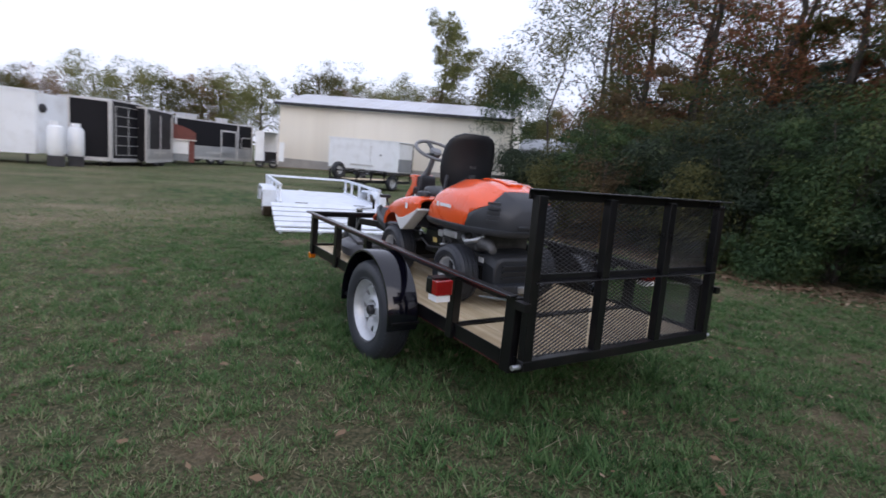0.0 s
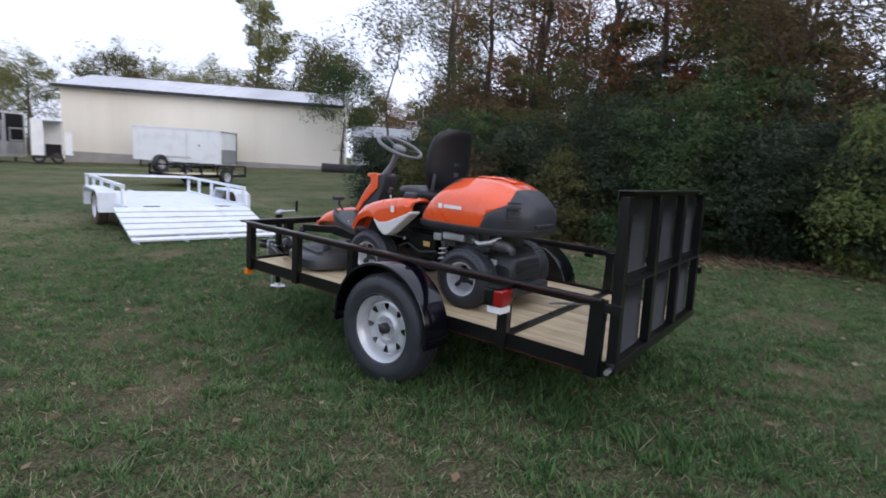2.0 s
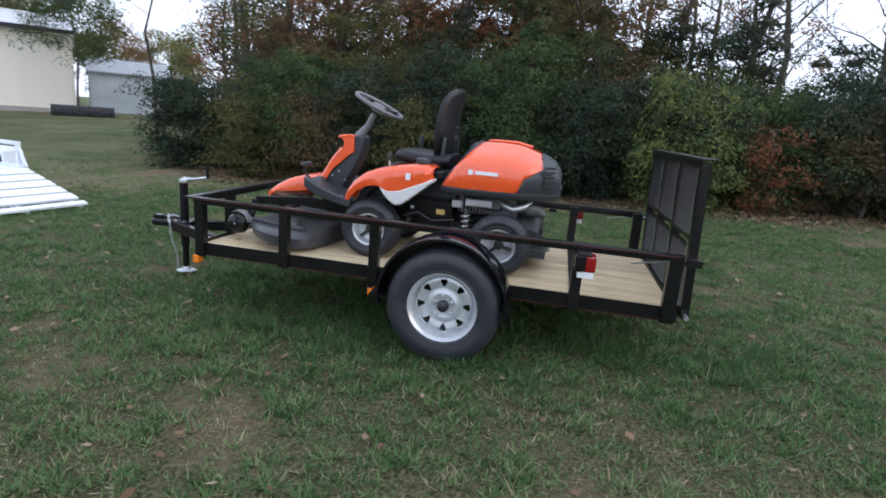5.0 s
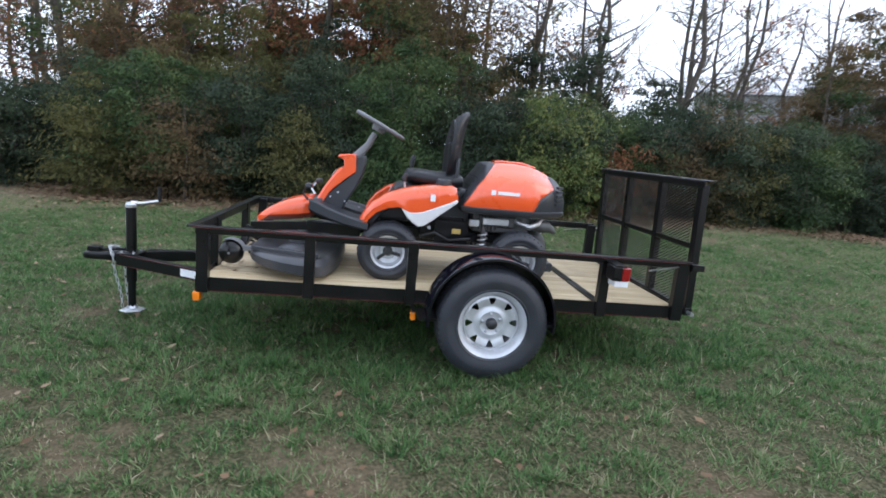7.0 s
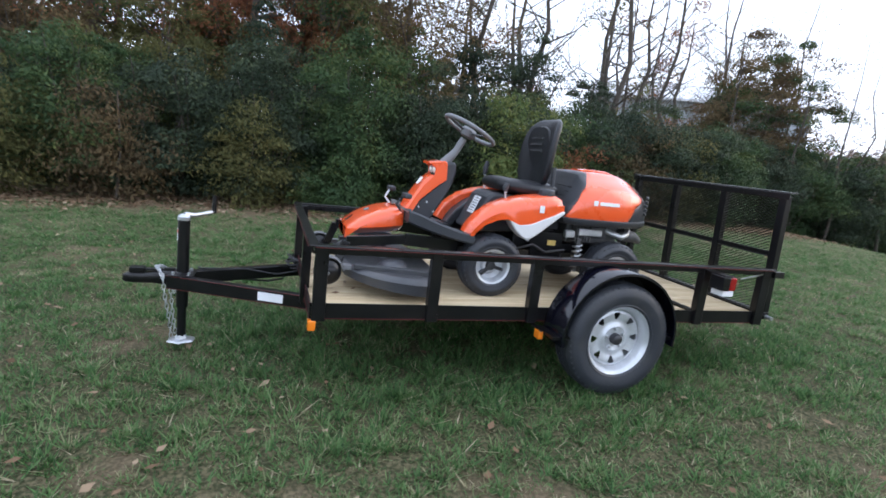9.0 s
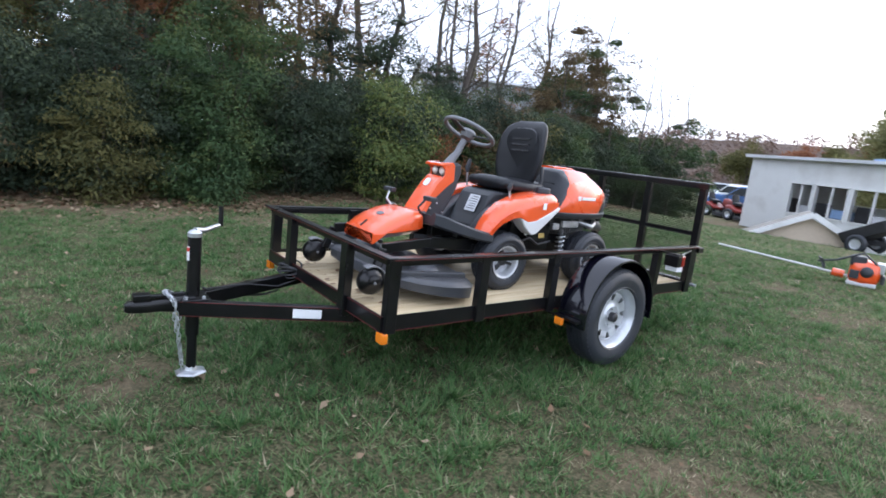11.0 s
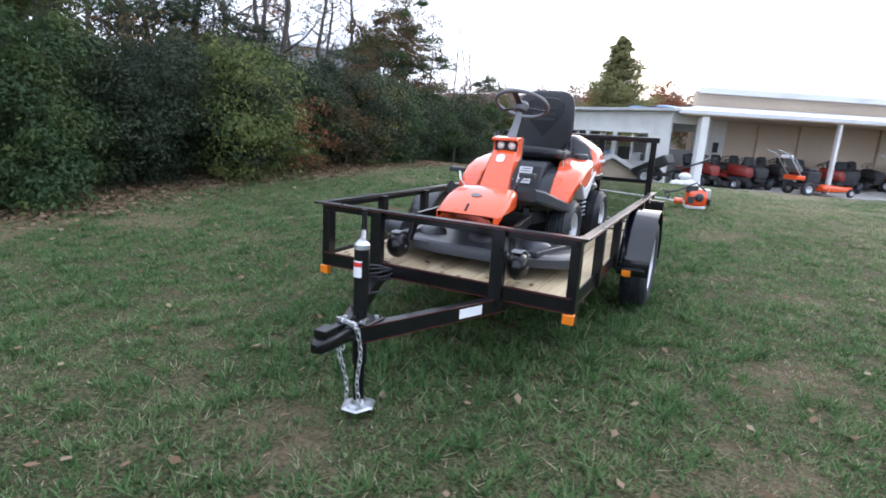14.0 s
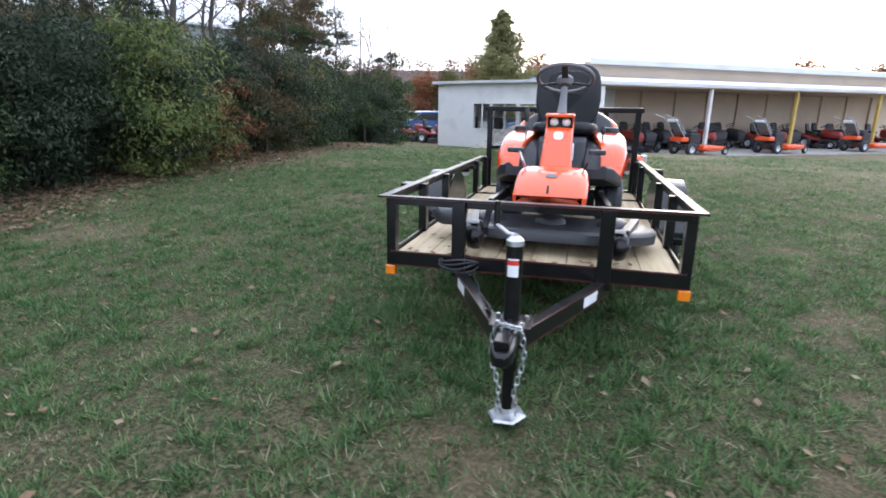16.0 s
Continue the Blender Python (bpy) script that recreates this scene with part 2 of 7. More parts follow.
M_ORANGE = mat("orange_body_plastic", (0.8, 0.095, 0.016), 0.28, var=0.07, scale=3, fine=140, bump=0.02, coat=1.0)
M_ORANGE.node_tree.nodes["Principled BSDF"].inputs["Coat Roughness"].default_value = 0.06
M_GREYP = mat("dark_grey_plastic", (0.028, 0.031, 0.037), 0.42, var=0.15, scale=6, fine=220, bump=0.15, dirt=(0.06, 0.058, 0.056), dirt_amount=0.2)
M_MIDGREY = mat("mid_grey_plastic", (0.16, 0.165, 0.175), 0.5, var=0.12, scale=6, fine=200, bump=0.15)
M_PALE = mat("pale_grey_plastic", (0.62, 0.62, 0.62), 0.45, var=0.06, scale=5, bump=0.05)
M_SEAT = mat("seat_vinyl", (0.009, 0.01, 0.013), 0.42, var=0.2, scale=7, fine=260, bump=0.2, spec=0.4)
M_DECK = mat("cutting_deck_paint", (0.045, 0.048, 0.056), 0.36, var=0.2, scale=5, fine=70, bump=0.1, dirt=(0.13, 0.12, 0.1), dirt_amount=0.3)
M_ENGINE = mat("engine_metal", (0.09, 0.09, 0.09), 0.5, metal=0.5, var=0.4, scale=14, bump=0.3)
M_ALU = mat("cast_aluminium", (0.5, 0.51, 0.52), 0.4, metal=0.85, var=0.2, scale=10, bump=0.15)
M_WTRAIL = mat("white_trailer_paint", (0.74, 0.79, 0.86), 0.42, var=0.1, scale=2.5, fine=40, bump=0.08, dirt=(0.42, 0.42, 0.4), dirt_amount=0.35, dirt_scale=4)
M_CARGO = mat("white_aluminium_skin", (0.84, 0.87, 0.9), 0.35, var=0.05, scale=1.2, bump=0.04, dirt=(0.5, 0.5, 0.48), dirt_amount=0.3, dirt_scale=1.5)
M_SIDING = mat("cream_siding", (0.8, 0.76, 0.66), 0.55, var=0.06, scale=0.6, fine=14, bump=0.05, dirt=(0.6, 0.55, 0.45), dirt_amount=0.35, dirt_scale=0.5)
M_ROOFMETAL = mat("pale_metal_roof", (0.62, 0.63, 0.66), 0.4, metal=0.3, var=0.1, scale=1.0, fine=20, bump=0.05, dirt=(0.4, 0.38, 0.36), dirt_amount=0.4, dirt_scale=0.6)
M_CONC = mat("concrete", (0.36, 0.35, 0.33), 0.9, var=0.2, scale=1.5, fine=25, bump=0.3, dist=0.01)
M_SHEDMETAL = mat("grey_shed_metal", (0.27, 0.29, 0.31), 0.5, var=0.2, scale=1.5, fine=20, bump=0.1)
M_BLACKSKIN = mat("black_trailer_skin", (0.008, 0.008, 0.011), 0.5, spec=0.2, var=0.2, scale=1.5, bump=0.04)
M_TRIM = mat("aluminium_trim", (0.6, 0.6, 0.6), 0.4, metal=0.5, var=0.15, scale=4)
M_SHEDWALL = mat("blue_grey_sheet", (0.42, 0.46, 0.5), 0.5, var=0.2, scale=1.2, fine=20, bump=0.1, dirt=(0.3, 0.3, 0.3), dirt_amount=0.4, dirt_scale=0.8)
M_MUD = mat("dried_mud_rubber", (0.1, 0.075, 0.05), 0.9, var=0.4, scale=9, bump=0.4)
M_RUST = mat("red_brown_panel", (0.16, 0.05, 0.04), 0.7, var=0.3, scale=3)
M_BARK = mat("bark", (0.075, 0.062, 0.05), 0.95, var=0.45, scale=5, fine=40, bump=0.8, dist=0.02)
M_GRASS = grass_mat()
M_BLUETARP = mat("blue_sheet", (0.3, 0.45, 0.7), 0.5, var=0.15, scale=4, bump=0.1)
M_LITTER = leafy("fallen_leaf", (0.09, 0.055, 0.03), (0.2, 0.13, 0.08), (0.34, 0.27, 0.19), 0.8, 0.1, patch=0.1)
M_BUSH = leafy("privet_leaf", (0.015, 0.026, 0.017), (0.033, 0.049, 0.028), (0.088, 0.108, 0.048), 0.55, 0.2, patch=0.55, scale=1.3)
M_BUSH2 = leafy("yellowing_leaf", (0.018, 0.042, 0.02), (0.048, 0.082, 0.03), (0.15, 0.165, 0.05), 0.55, 0.25, patch=0.6, scale=1.2)
M_YELLOWING = leafy("yellow_green_leaf", (0.05, 0.085, 0.026), (0.105, 0.14, 0.042), (0.24, 0.22, 0.07), 0.5, 0.3, patch=0.4, scale=2.0)
M_RUSTLEAF = leafy("rust_leaf", (0.13, 0.058, 0.035), (0.27, 0.115, 0.06), (0.37, 0.21, 0.1), 0.65, 0.5)
M_BROWNLEAF = leafy("brown_leaf", (0.06, 0.046, 0.028), (0.13, 0.095, 0.05), (0.25, 0.18, 0.09), 0.7, 0.45, patch=0.6)
M_OLIVE = leafy("olive_leaf", (0.06, 0.068, 0.027), (0.12, 0.12, 0.045), (0.22, 0.18, 0.07), 0.6, 0.5)
# cedar and far leaves: pale haze and low sun put into the colours
M_CEDAR = leafy("hazed_cedar_leaf", (0.15, 0.16, 0.08), (0.24, 0.24, 0.11), (0.34, 0.31, 0.15), 0.7, 0.55)
M_FAR = leafy("hazed_autumn_leaf", (0.13, 0.15, 0.06), (0.21, 0.22, 0.09), (0.34, 0.29, 0.13), 0.8, 0.5)
M_FAR2 = leafy("hazed_brown_leaf", (0.18, 0.12, 0.075), (0.27, 0.18, 0.105), (0.35, 0.25, 0.14), 0.8, 0.5)
M_TWIG = mat("dry_twigs", (0.12, 0.095, 0.075), 0.9, var=0.3, scale=4, bump=0.2)
M_WINDOW = mat("dark_window", (0.03, 0.035, 0.04), 0.12, var=0.3, scale=2, bump=0.0)
M_WHITEWALL = mat("white_painted_board", (0.7, 0.7, 0.69), 0.6, var=0.08, scale=1.2, fine=20, bump=0.1, dirt=(0.36, 0.34, 0.31), dirt_amount=0.45, dirt_scale=1.2)
M_TANWALL = mat("tan_block_wall", (0.58, 0.48, 0.37), 0.8, var=0.12, scale=0.8, fine=14, bump=0.2)
M_SHINGLE = mat("worn_shingle", (0.27, 0.25, 0.22), 0.9, var=0.25, scale=5, fine=40, bump=0.4, dist=0.01)
M_YELLOW = mat("faded_yellow_paint", (0.5, 0.36, 0.1), 0.6, var=0.15, scale=3)
M_BLUE = mat("blue_tarp", (0.05, 0.12, 0.3), 0.6, var=0.2, scale=3)
M_REDM = mat("red_machine_paint", (0.2, 0.02, 0.015), 0.4, var=0.2, scale=4)
M_PLASTICBAG = mat("white_sack", (0.75, 0.76, 0.78), 0.5, var=0.1, scale=6, bump=0.5, dist=0.02)
M_DARK = mat("dark_clutter", (0.03, 0.03, 0.033), 0.7, var=0.5, scale=5)
M_GLASS = glass_mat("lamp_glass")
M_LAMP = mat("lamp_reflector", (0.88, 0.87, 0.82), 0.15, metal=0.15, var=0.05, bump=0, coat=0.8)


# ---- mesh helpers ----
def part(name, bm, material, parent=None, label="", smooth=None, bevel=0.0):
    """Links a bmesh as one mesh object under a thing or a part."""
    me = bpy.data.meshes.new(name)
    bmesh.ops.recalc_face_normals(bm, faces=bm.faces)
    bm.to_mesh(me)
    bm.free()
    me.materials.append(material)
    ob = new(name, me)
    if parent:
        ob.parent = parent
    if label:
        ob["label"] = label
    if smooth is not None:
        me.shade_smooth()
        me.set_sharp_from_angle(angle=radians(smooth))
    if bevel:
        b = ob.modifiers.new("bevel", "BEVEL")
        b.width, b.segments, b.limit_method = bevel, 2, "ANGLE"
    return ob


def thing(name, m, label, category, group="", kind=""):
    ob = new(name)
    ob.matrix_basis = m
    ob.empty_display_size = 0.1
    return tagged(ob, label, category, group, kind)


def box(bm, x0, x1, y0, y1, z0, z1, m=None):
    v = [bm.verts.new((x, y, z)) for z in (z0, z1) for y in (y0, y1) for x in (x0, x1)]
    for f in ((0, 2, 3, 1), (4, 5, 7, 6), (0, 1, 5, 4), (2, 6, 7, 3), (0, 4, 6, 2), (1, 3, 7, 5)):
        bm.faces.new([v[i] for i in f])
    if m is not None:
        bmesh.ops.transform(bm, matrix=m, verts=v)
    return bm


def boxes(*rows):
    bm = bmesh.new()
    for r in rows:
        box(bm, *r)
    return bm


def beam(bm, p, q, w, h, up=(0, 0, 1)):
    """A square bar from p to q, w wide and h high."""
    p, q = Vector(p), Vector(q)
    d = (q - p).normalized()
    s = d.cross(Vector(up)).normalized() * (w / 2)
    u = s.cross(d).normalized() * (h / 2)
    v = [bm.verts.new(c + a * s + b * u) for c in (p, q) for a, b in ((-1, -1), (1, -1), (1, 1), (-1, 1))]
    for i in range(4):
        j = (i + 1) % 4
        bm.faces.new((v[i], v[j], v[4 + j], v[4 + i]))
    bm.faces.new(v[3::-1])
    bm.faces.new(v[4:])
    return bm


def tube(bm, pts, r, seg=8, closed=False, caps=True):
    """A round bar along a line of points; r is one radius or one a point."""
    pts = [Vector(p) for p in pts]
    n = len(pts)
    rs = r if isinstance(r, (list, tuple)) else [r] * n
    rings, ref = [], None
    for i, p in enumerate(pts):
        a = pts[i - 1] if (i or closed) else p
        b = pts[(i + 1) % n] if (i < n - 1 or closed) else p
        d = (b - a).normalized()
        if ref is None:
            ref = d.orthogonal().normalized()
        ref = (ref - d * ref.dot(d))
        ref = ref.normalized() if ref.length > 1e-6 else d.orthogonal().normalized()
        s = d.cross(ref)
        rings.append([bm.verts.new(p + rs[i] * (math.cos(k * math.tau / seg) * ref + math.sin(k * math.tau / seg) * s)) for k in range(seg)])
    for i in range(n if closed else n - 1):
        a, b = rings[i], rings[(i + 1) % n]
        for k in range(seg):
            j = (k + 1) % seg
            bm.faces.new((a[k], a[j], b[j], b[k]))
    if caps and not closed:
        bm.faces.new(rings[0][::-1])
        bm.faces.new(rings[-1])
    return bm


def lathe(bm, profile, seg=32, m=None, closed=False):
    """Turns (radius, along) points round the x axis."""
    rings = []
    for r, a in profile:
        rings.append([bm.verts.new((a, r * math.cos(k * math.tau / seg), r * math.sin(k * math.tau / seg))) for k in range(seg)])
    for i in range(len(rings) if closed else len(rings) - 1):
        a, b = rings[i], rings[(i + 1) % len(rings)]
        for k in range(seg):
            j = (k + 1) % seg
            bm.faces.new((a[k], a[j], b[j], b[k]))
    if not closed:
        for ring, (r, _) in ((rings[0], profile[0]), (rings[-1], profile[-1])):
            if r > 1e-4:
                bm.faces.new(ring)
    bmesh.ops.remove_doubles(bm, verts=bm.verts, dist=1e-5)
    if m is not None:
        bmesh.ops.transform(bm, matrix=m, verts=bm.verts)
    return bm


def slab(bm, outline, x0, x1, m=None):
    """A (y, z) outline given thickness from x0 to x1."""
    a = [bm.verts.new((x0, y, z)) for y, z in outline]
    b = [bm.verts.new((x1, y, z)) for y, z in outline]
    n = len(a)
    for i in range(n):
        j = (i + 1) % n
        bm.faces.new((a[i], a[j], b[j], b[i]))
    bm.faces.new(a[::-1])
    bm.faces.new(b)
    if m is not None:
        bmesh.ops.transform(bm, matrix=m, verts=a + b)
    return bm


def loft(bm, sections, closed=True, cap=True):
    """Skins rows of points, each row with the same count."""
    rows = [[bm.verts.new(p) for p in s] for s in sections]
    n = len(rows[0])
    for a, b in zip(rows, rows[1:]):
        for i in range(n if closed else n - 1):
            j = (i + 1) % n
            bm.faces.new((a[i], a[j], b[j], b[i]))
    if cap and closed:
        bm.faces.new(rows[0][::-1])
        bm.faces.new(rows[-1])
    return bm


def superring(cx, cy, cz, a, b, power, n, plane="xz", flat=None):
    """Points of a rounded rectangle in a plane."""
    out = []
    for k in range(n):
        t = math.tau * k / n
        c, s = math.cos(t), math.sin(t)
        u = a * math.copysign(abs(c) ** (2 / power), c)
        v = b * math.copysign(abs(s) ** (2 / power), s)
        out.append({"xz": (cx + u, cy, cz + v), "xy": (cx + u, cy + v, cz), "yz": (cx, cy + u, cz + v)}[plane])
    return out


def mesh_np(name, verts, faces, material, parent=None, label="", smooth=False):
    """A mesh from arrays: verts (n, 3), faces (m, k)."""
    me = bpy.data.meshes.new(name)
    k = faces.shape[1]
    me.vertices.add(len(verts))
    me.vertices.foreach_set("co", verts.astype(np.float32).ravel())
    me.loops.add(faces.size)
    me.loops.foreach_set("vertex_index", faces.astype(np.int32).ravel())
    me.polygons.add(len(faces))
    me.polygons.foreach_set("loop_start", np.arange(0, faces.size, k, dtype=np.int32))
    me.update(calc_edges=True)
    me.materials.append(material)
    if smooth:
        me.shade_smooth()
    ob = new(name, me)
    if parent:
        ob.parent = parent
    if label:
        ob["label"] = label
    return ob


# ---- ground ----
def lift(x, y):
    """Height of the ground."""
    prof_y = (-60.0, -20.0, -12.0, -7.0, -2.3, 0.0, 2.0, 3.1, 4.1, 5.2, 9.0, 14.0, 60.0)
    prof_z = (-0.6, -0.37, -0.33, 0.22, 0.24, 0.16, 0.07, 0.02, -0.02, -0.03, -0.1, -0.1, -0.1)
    z = np.interp(y, prof_y, prof_z)
    swell = np.clip((np.asarray(x) - 4.5) / 6.0, 0, 1)
    near = np.clip((np.asarray(y) + 9) / 9, 0, 1)
    return z + 0.1 * swell * near + 0.6 * np.clip((np.asarray(x) - 11) / 14, 0, 1) * np.clip((np.asarray(y) - 8) / 18, 0, 1)


def value_noise(x, y, seed):
    """Smooth random field over the plan, 0 to 1."""
    tab = np.random.RandomState(seed).uniform(0, 1, (64, 64))
    xi, yi = np.floor(x).astype(int), np.floor(y).astype(int)
    u, v = x - xi, y - yi
    u, v = u * u * (3 - 2 * u), v * v * (3 - 2 * v)
    a = tab[xi % 64, yi % 64] * (1 - u) + tab[(xi + 1) % 64, yi % 64] * u
    b = tab[xi % 64, (yi + 1) % 64] * (1 - u) + tab[(xi + 1) % 64, (yi + 1) % 64] * u
    return a * (1 - v) + b * v


def fbm(x, y, seed):
    return sum(value_noise(x * 2 ** k + 7 * k, y * 2 ** k + 3 * k, seed + k) * w for k, w in enumerate((0.45, 0.27, 0.17, 0.11)))


# worn spots: x, y, radius
SPOTS = ((0.84, 5.0, 0.24), (0.83, 4.1, 0.25), (0.5, 3.85, 0.2), (2.7, 5.85, 0.26), (1.3, 5.6, 0.2), (0.48, 2.3, 0.2), (3.6, 0.9, 0.35), (5.2, 1.3, 0.4),
         (1.0, 0.15, 0.4), (7.0, 3.4, 0.5), (7.6, 5.2, 0.6), (5.1, 6.8, 0.35), (1.9, -0.6, 0.3), (-1.2, 3.0, 0.35), (-0.9, 0.6, 0.3), (6.6, -1.4, 0.5), (0.2, 6.4, 0.3), (-1.5, 6.2, 0.4))


def worn(x, y):
    """How dry and how bare the lawn is; low-sun brightness is painted into the dryness."""
    x, y = np.asarray(x, float), np.asarray(y, float)
    fine = fbm(x * 4.2, y * 4.2, 31)
    dry_lit = np.clip((fbm(x * 0.9, y * 0.9, 21) - 0.5) / 0.22, 0, 1) * 0.24 + np.clip((fine - 0.5) / 0.2, 0, 1) * 0.3
    # towards low x and y: drier grass, plus low-sun brightness painted as straw tone
    dry_lit = dry_lit + np.clip((2.4 - y) / 4, 0, 1) * np.where(y > -2.5, 0.22, 0.08) * (x < 4) + np.clip((2.0 - x) / 2.5, 0, 1) * np.where(y > -2.5, 0.36, 0.08 + 0.5 * np.clip((fbm(x * 0.35, y * 0.6, 91) - 0.46) / 0.15, 0, 1)) + np.clip((x - 7.0) / 1.6, 0, 1) * 0.12 * (y < 11)
    dry_lit = dry_lit - 0.2 * np.exp(-((x - 2.5) / 1.3) ** 4 - ((y - 3.4) / 2.3) ** 4)
    far = np.clip((np.hypot(x - 2.5, y - 3) - 9) / 6, 0, 1) * (y > 4)
    bare = np.zeros(x.shape)
    for u, v, r in SPOTS:
        bare = bare + np.exp(-((x - u) ** 2 + (y - v) ** 2) / r ** 2)
    bare = np.clip(bare * (-0.9 + 2.2 * fine + 2.0 * fbm(x * 11, y * 11, 51)) - 0.35, 0, 0.38)
    # thin soil showing along the hedge foot
    bare = np.maximum(bare, np.clip((x - 7.7 - 0.5 * np.sin(y * 0.9)) / 0.9, 0, 0.75) * np.clip((fine - 0.38) / 0.2, 0, 1) * (y < 11) * (x < 10))
    # soil along the foot of the metal building, before the ramp trailer and under the parked trailers
    u = (x - 11.3) * 0.713 - (y - 39.4) * 0.701
    v = -(x - 11.3) * 0.701 - (y - 39.4) * 0.713
    soil = np.exp(-((v - 0.5) / 0.9) ** 2) * np.clip((u + 3) / 2, 0, 1) * np.clip((19 - u) / 2, 0, 1)
    soil = soil + 0.9 * np.exp(-((x - 2.6) / 0.7) ** 2 - ((y - 8.3) / 0.45) ** 2) * np.clip((fine - 0.35) / 0.15, 0, 1)
    bare = np.clip(bare + 0.7 * soil, 0, 0.85)
    streak = np.clip((fbm(x * 0.22 + y * 0.1, y * 0.5, 77) - 0.47) / 0.16, 0, 1) * (y > 7) * 0.42
    dry_lit = dry_lit + streak * np.clip((y - 7) / 4, 0, 1)
    return np.clip(dry_lit * (1 - 0.5 * far) + 0.5 * np.clip(bare, 0, 1), 0, 1), bare


def sward(x, y):
    """How thickly blades cover the ground: most round the trailer, none past the lawn's middle."""
    d = np.abs(np.hypot((x - 2.5) * 1.0, (y - 3.2) * 0.85) - 2.4)
    edge = np.clip((np.minimum(np.minimum(x + 6, 9.3 - x), np.minimum(y + 8, 14 - y))) / 1.5, 0, 1)
    return np.clip(1.15 - d / 5.5, 0.1, 1) * edge


def tint(ob, x, y):
    dry_lit, bare = worn(x, y)
    for name, val in (("dry_lit", dry_lit), ("bare", bare), ("sward", np.clip(sward(x, y) * 1.1 - 0.15, 0, 0.9))):
        at = ob.data.attributes.new(name, "FLOAT", "POINT")
        at.data.foreach_set("value", val.astype(np.float32))


def make_ground():
    fine = np.concatenate([np.arange(-14, -6, 0.5), np.arange(-6, 12, 0.14), np.arange(12, 24.01, 0.5), np.arange(24.8, 41, 0.8)])
    far = np.array([42, 48, 58, 80, 120, 200, 400, 900, 2000.0])
    xs = ys = np.concatenate([-far[::-1] + 20, fine, far])
    X, Y = np.meshgrid(xs, ys, indexing="ij")
    v = np.stack([X, Y, lift(X, Y)], -1).reshape(-1, 3)
    nx, ny = X.shape
    i = (np.arange(nx - 1)[:, None] * ny + np.arange(ny - 1)[None]).ravel()
    f = np.stack([i, i + ny, i + ny + 1, i + 1], 1)
    ob = mesh_np("ground", v, f, M_GROUND, smooth=True)
    tint(ob, v[:, 0], v[:, 1])
    return tagged(ob, "worn autumn lawn with bare tan patches", "ground", kind="structure")


make_ground()


# ---- buildings ----
def wall_frame(p, q, z):
    """A pose whose x axis runs from p to q along the ground."""
    d = Vector((q[0] - p[0], q[1] - p[1], 0))
    return pose(p[0], p[1], z, 0, 0, math.degrees(math.atan2(d.y, d.x))), d.length


def cream_building():
    m, L = wall_frame((11.3, 39.4), (23.2, 27.7), 0.0)
    b = thing("metal_building", m, "long cream metal-sided building with pale metal roof", "building", kind="structure")
    H, D = 4.5, 9.0
    part("wall", boxes((0, L, 0.0, 0.2, 0.66, H), (0, L, D - 0.2, D, 0.66, H), (0, 0.2, 0.2, D - 0.2, 0.66, H), (L - 0.2, L, 0.2, D - 0.2, 0.66, H)), M_SIDING, b)
    part("foundation", boxes((-0.03, L + 0.03, -0.04, D + 0.04, -0.6, 0.68)), M_CONC, b, "grey block footing")
    part("corner_trim", boxes((L - 0.09, L + 0.012, -0.07, -0.02, 0.69, H), (L + 0.002, L + 0.03, -0.02, 0.1, 0.69, H)), M_SIDING, b)
    part("corner_trim", boxes((-0.012, 0.09, -0.07, -0.02, 0.69, H)), M_SIDING, b)
    bm = bmesh.new()
    slab(bm, [(-0.5, H - 0.02), (D / 2, H + 1.15), (D + 0.5, H - 0.02), (D + 0.5, H + 0.1), (D / 2, H + 1.29), (-0.5, H + 0.1)], -0.25, L + 0.15)
    roof = part("roof", bm, M_ROOFMETAL, b, "pale weathered metal roof")
    part("fascia", boxes((-0.25, L + 0.15, -0.53, -0.505, H - 0.1, H + 0.1)), M_DARK, roof, "dark eave strip")
    bm = bmesh.new()
    x = -0.2
    while x < L + 0.15:
        beam(bm, (x, -0.5, H + 0.115), (x, D / 2, H + 1.3), 0.05, 0.03)
        x += 0.6
    part("roof_rib", bm, M_ROOFMETAL, roof)
    for end in (0, 1):
        bm = bmesh.new()
        x = -0.0 if not end else L - 0.2
        slab(bm, [(0, H), (D, H), (D / 2, H + 1.1)], x, x + 0.2)
        part("gable", bm, M_SIDING, b)
    # lapped courses of siding
    course = boxes((0.05, L - 0.05, -0.036, -0.002, 0.0, 0.2))
    for v in course.verts:
        if v.co.z > 0.1:
            v.co.y += 0.029 * (v.co.y < -0.02)
    first = None
    for i in range(19):
        if first is None:
            first = part("siding_board", course, M_SIDING, b)
            first.location.z = 0.69
        else:
            o = new("siding_board", first.data)
            o.parent = b
            o.location.z = 0.69 + 0.2 * i
    return b


cream_building()


def shed_small():
    m, L = wall_frame((24.5, 28.05), (27.3, 25.3), 0.0)
    s = thing("tool_shed", m, "low blue-grey ribbed metal shed with dark sloping roof", "shed", kind="structure")
    part("wall", boxes((0, L, 0, 3.4, 0.0, 2.75)), M_SHEDWALL, s)
    bm = bmesh.new()
    slab(bm, [(-0.2, 2.72), (1.7, 3.5), (3.6, 2.72), (3.6, 2.8), (1.7, 3.6), (-0.2, 2.8)], -0.1, L + 0.15)
    part("roof", bm, M_SHEDMETAL, s, "dark weathered roof")
    bm = bmesh.new()
    for i in range(int(L / 0.25)):
        box(bm, 0.1 + i * 0.25, 0.15 + i * 0.25, -0.03, -0.002, 0.3, 2.7)
    part("rib", bm, M_SHEDWALL, s)


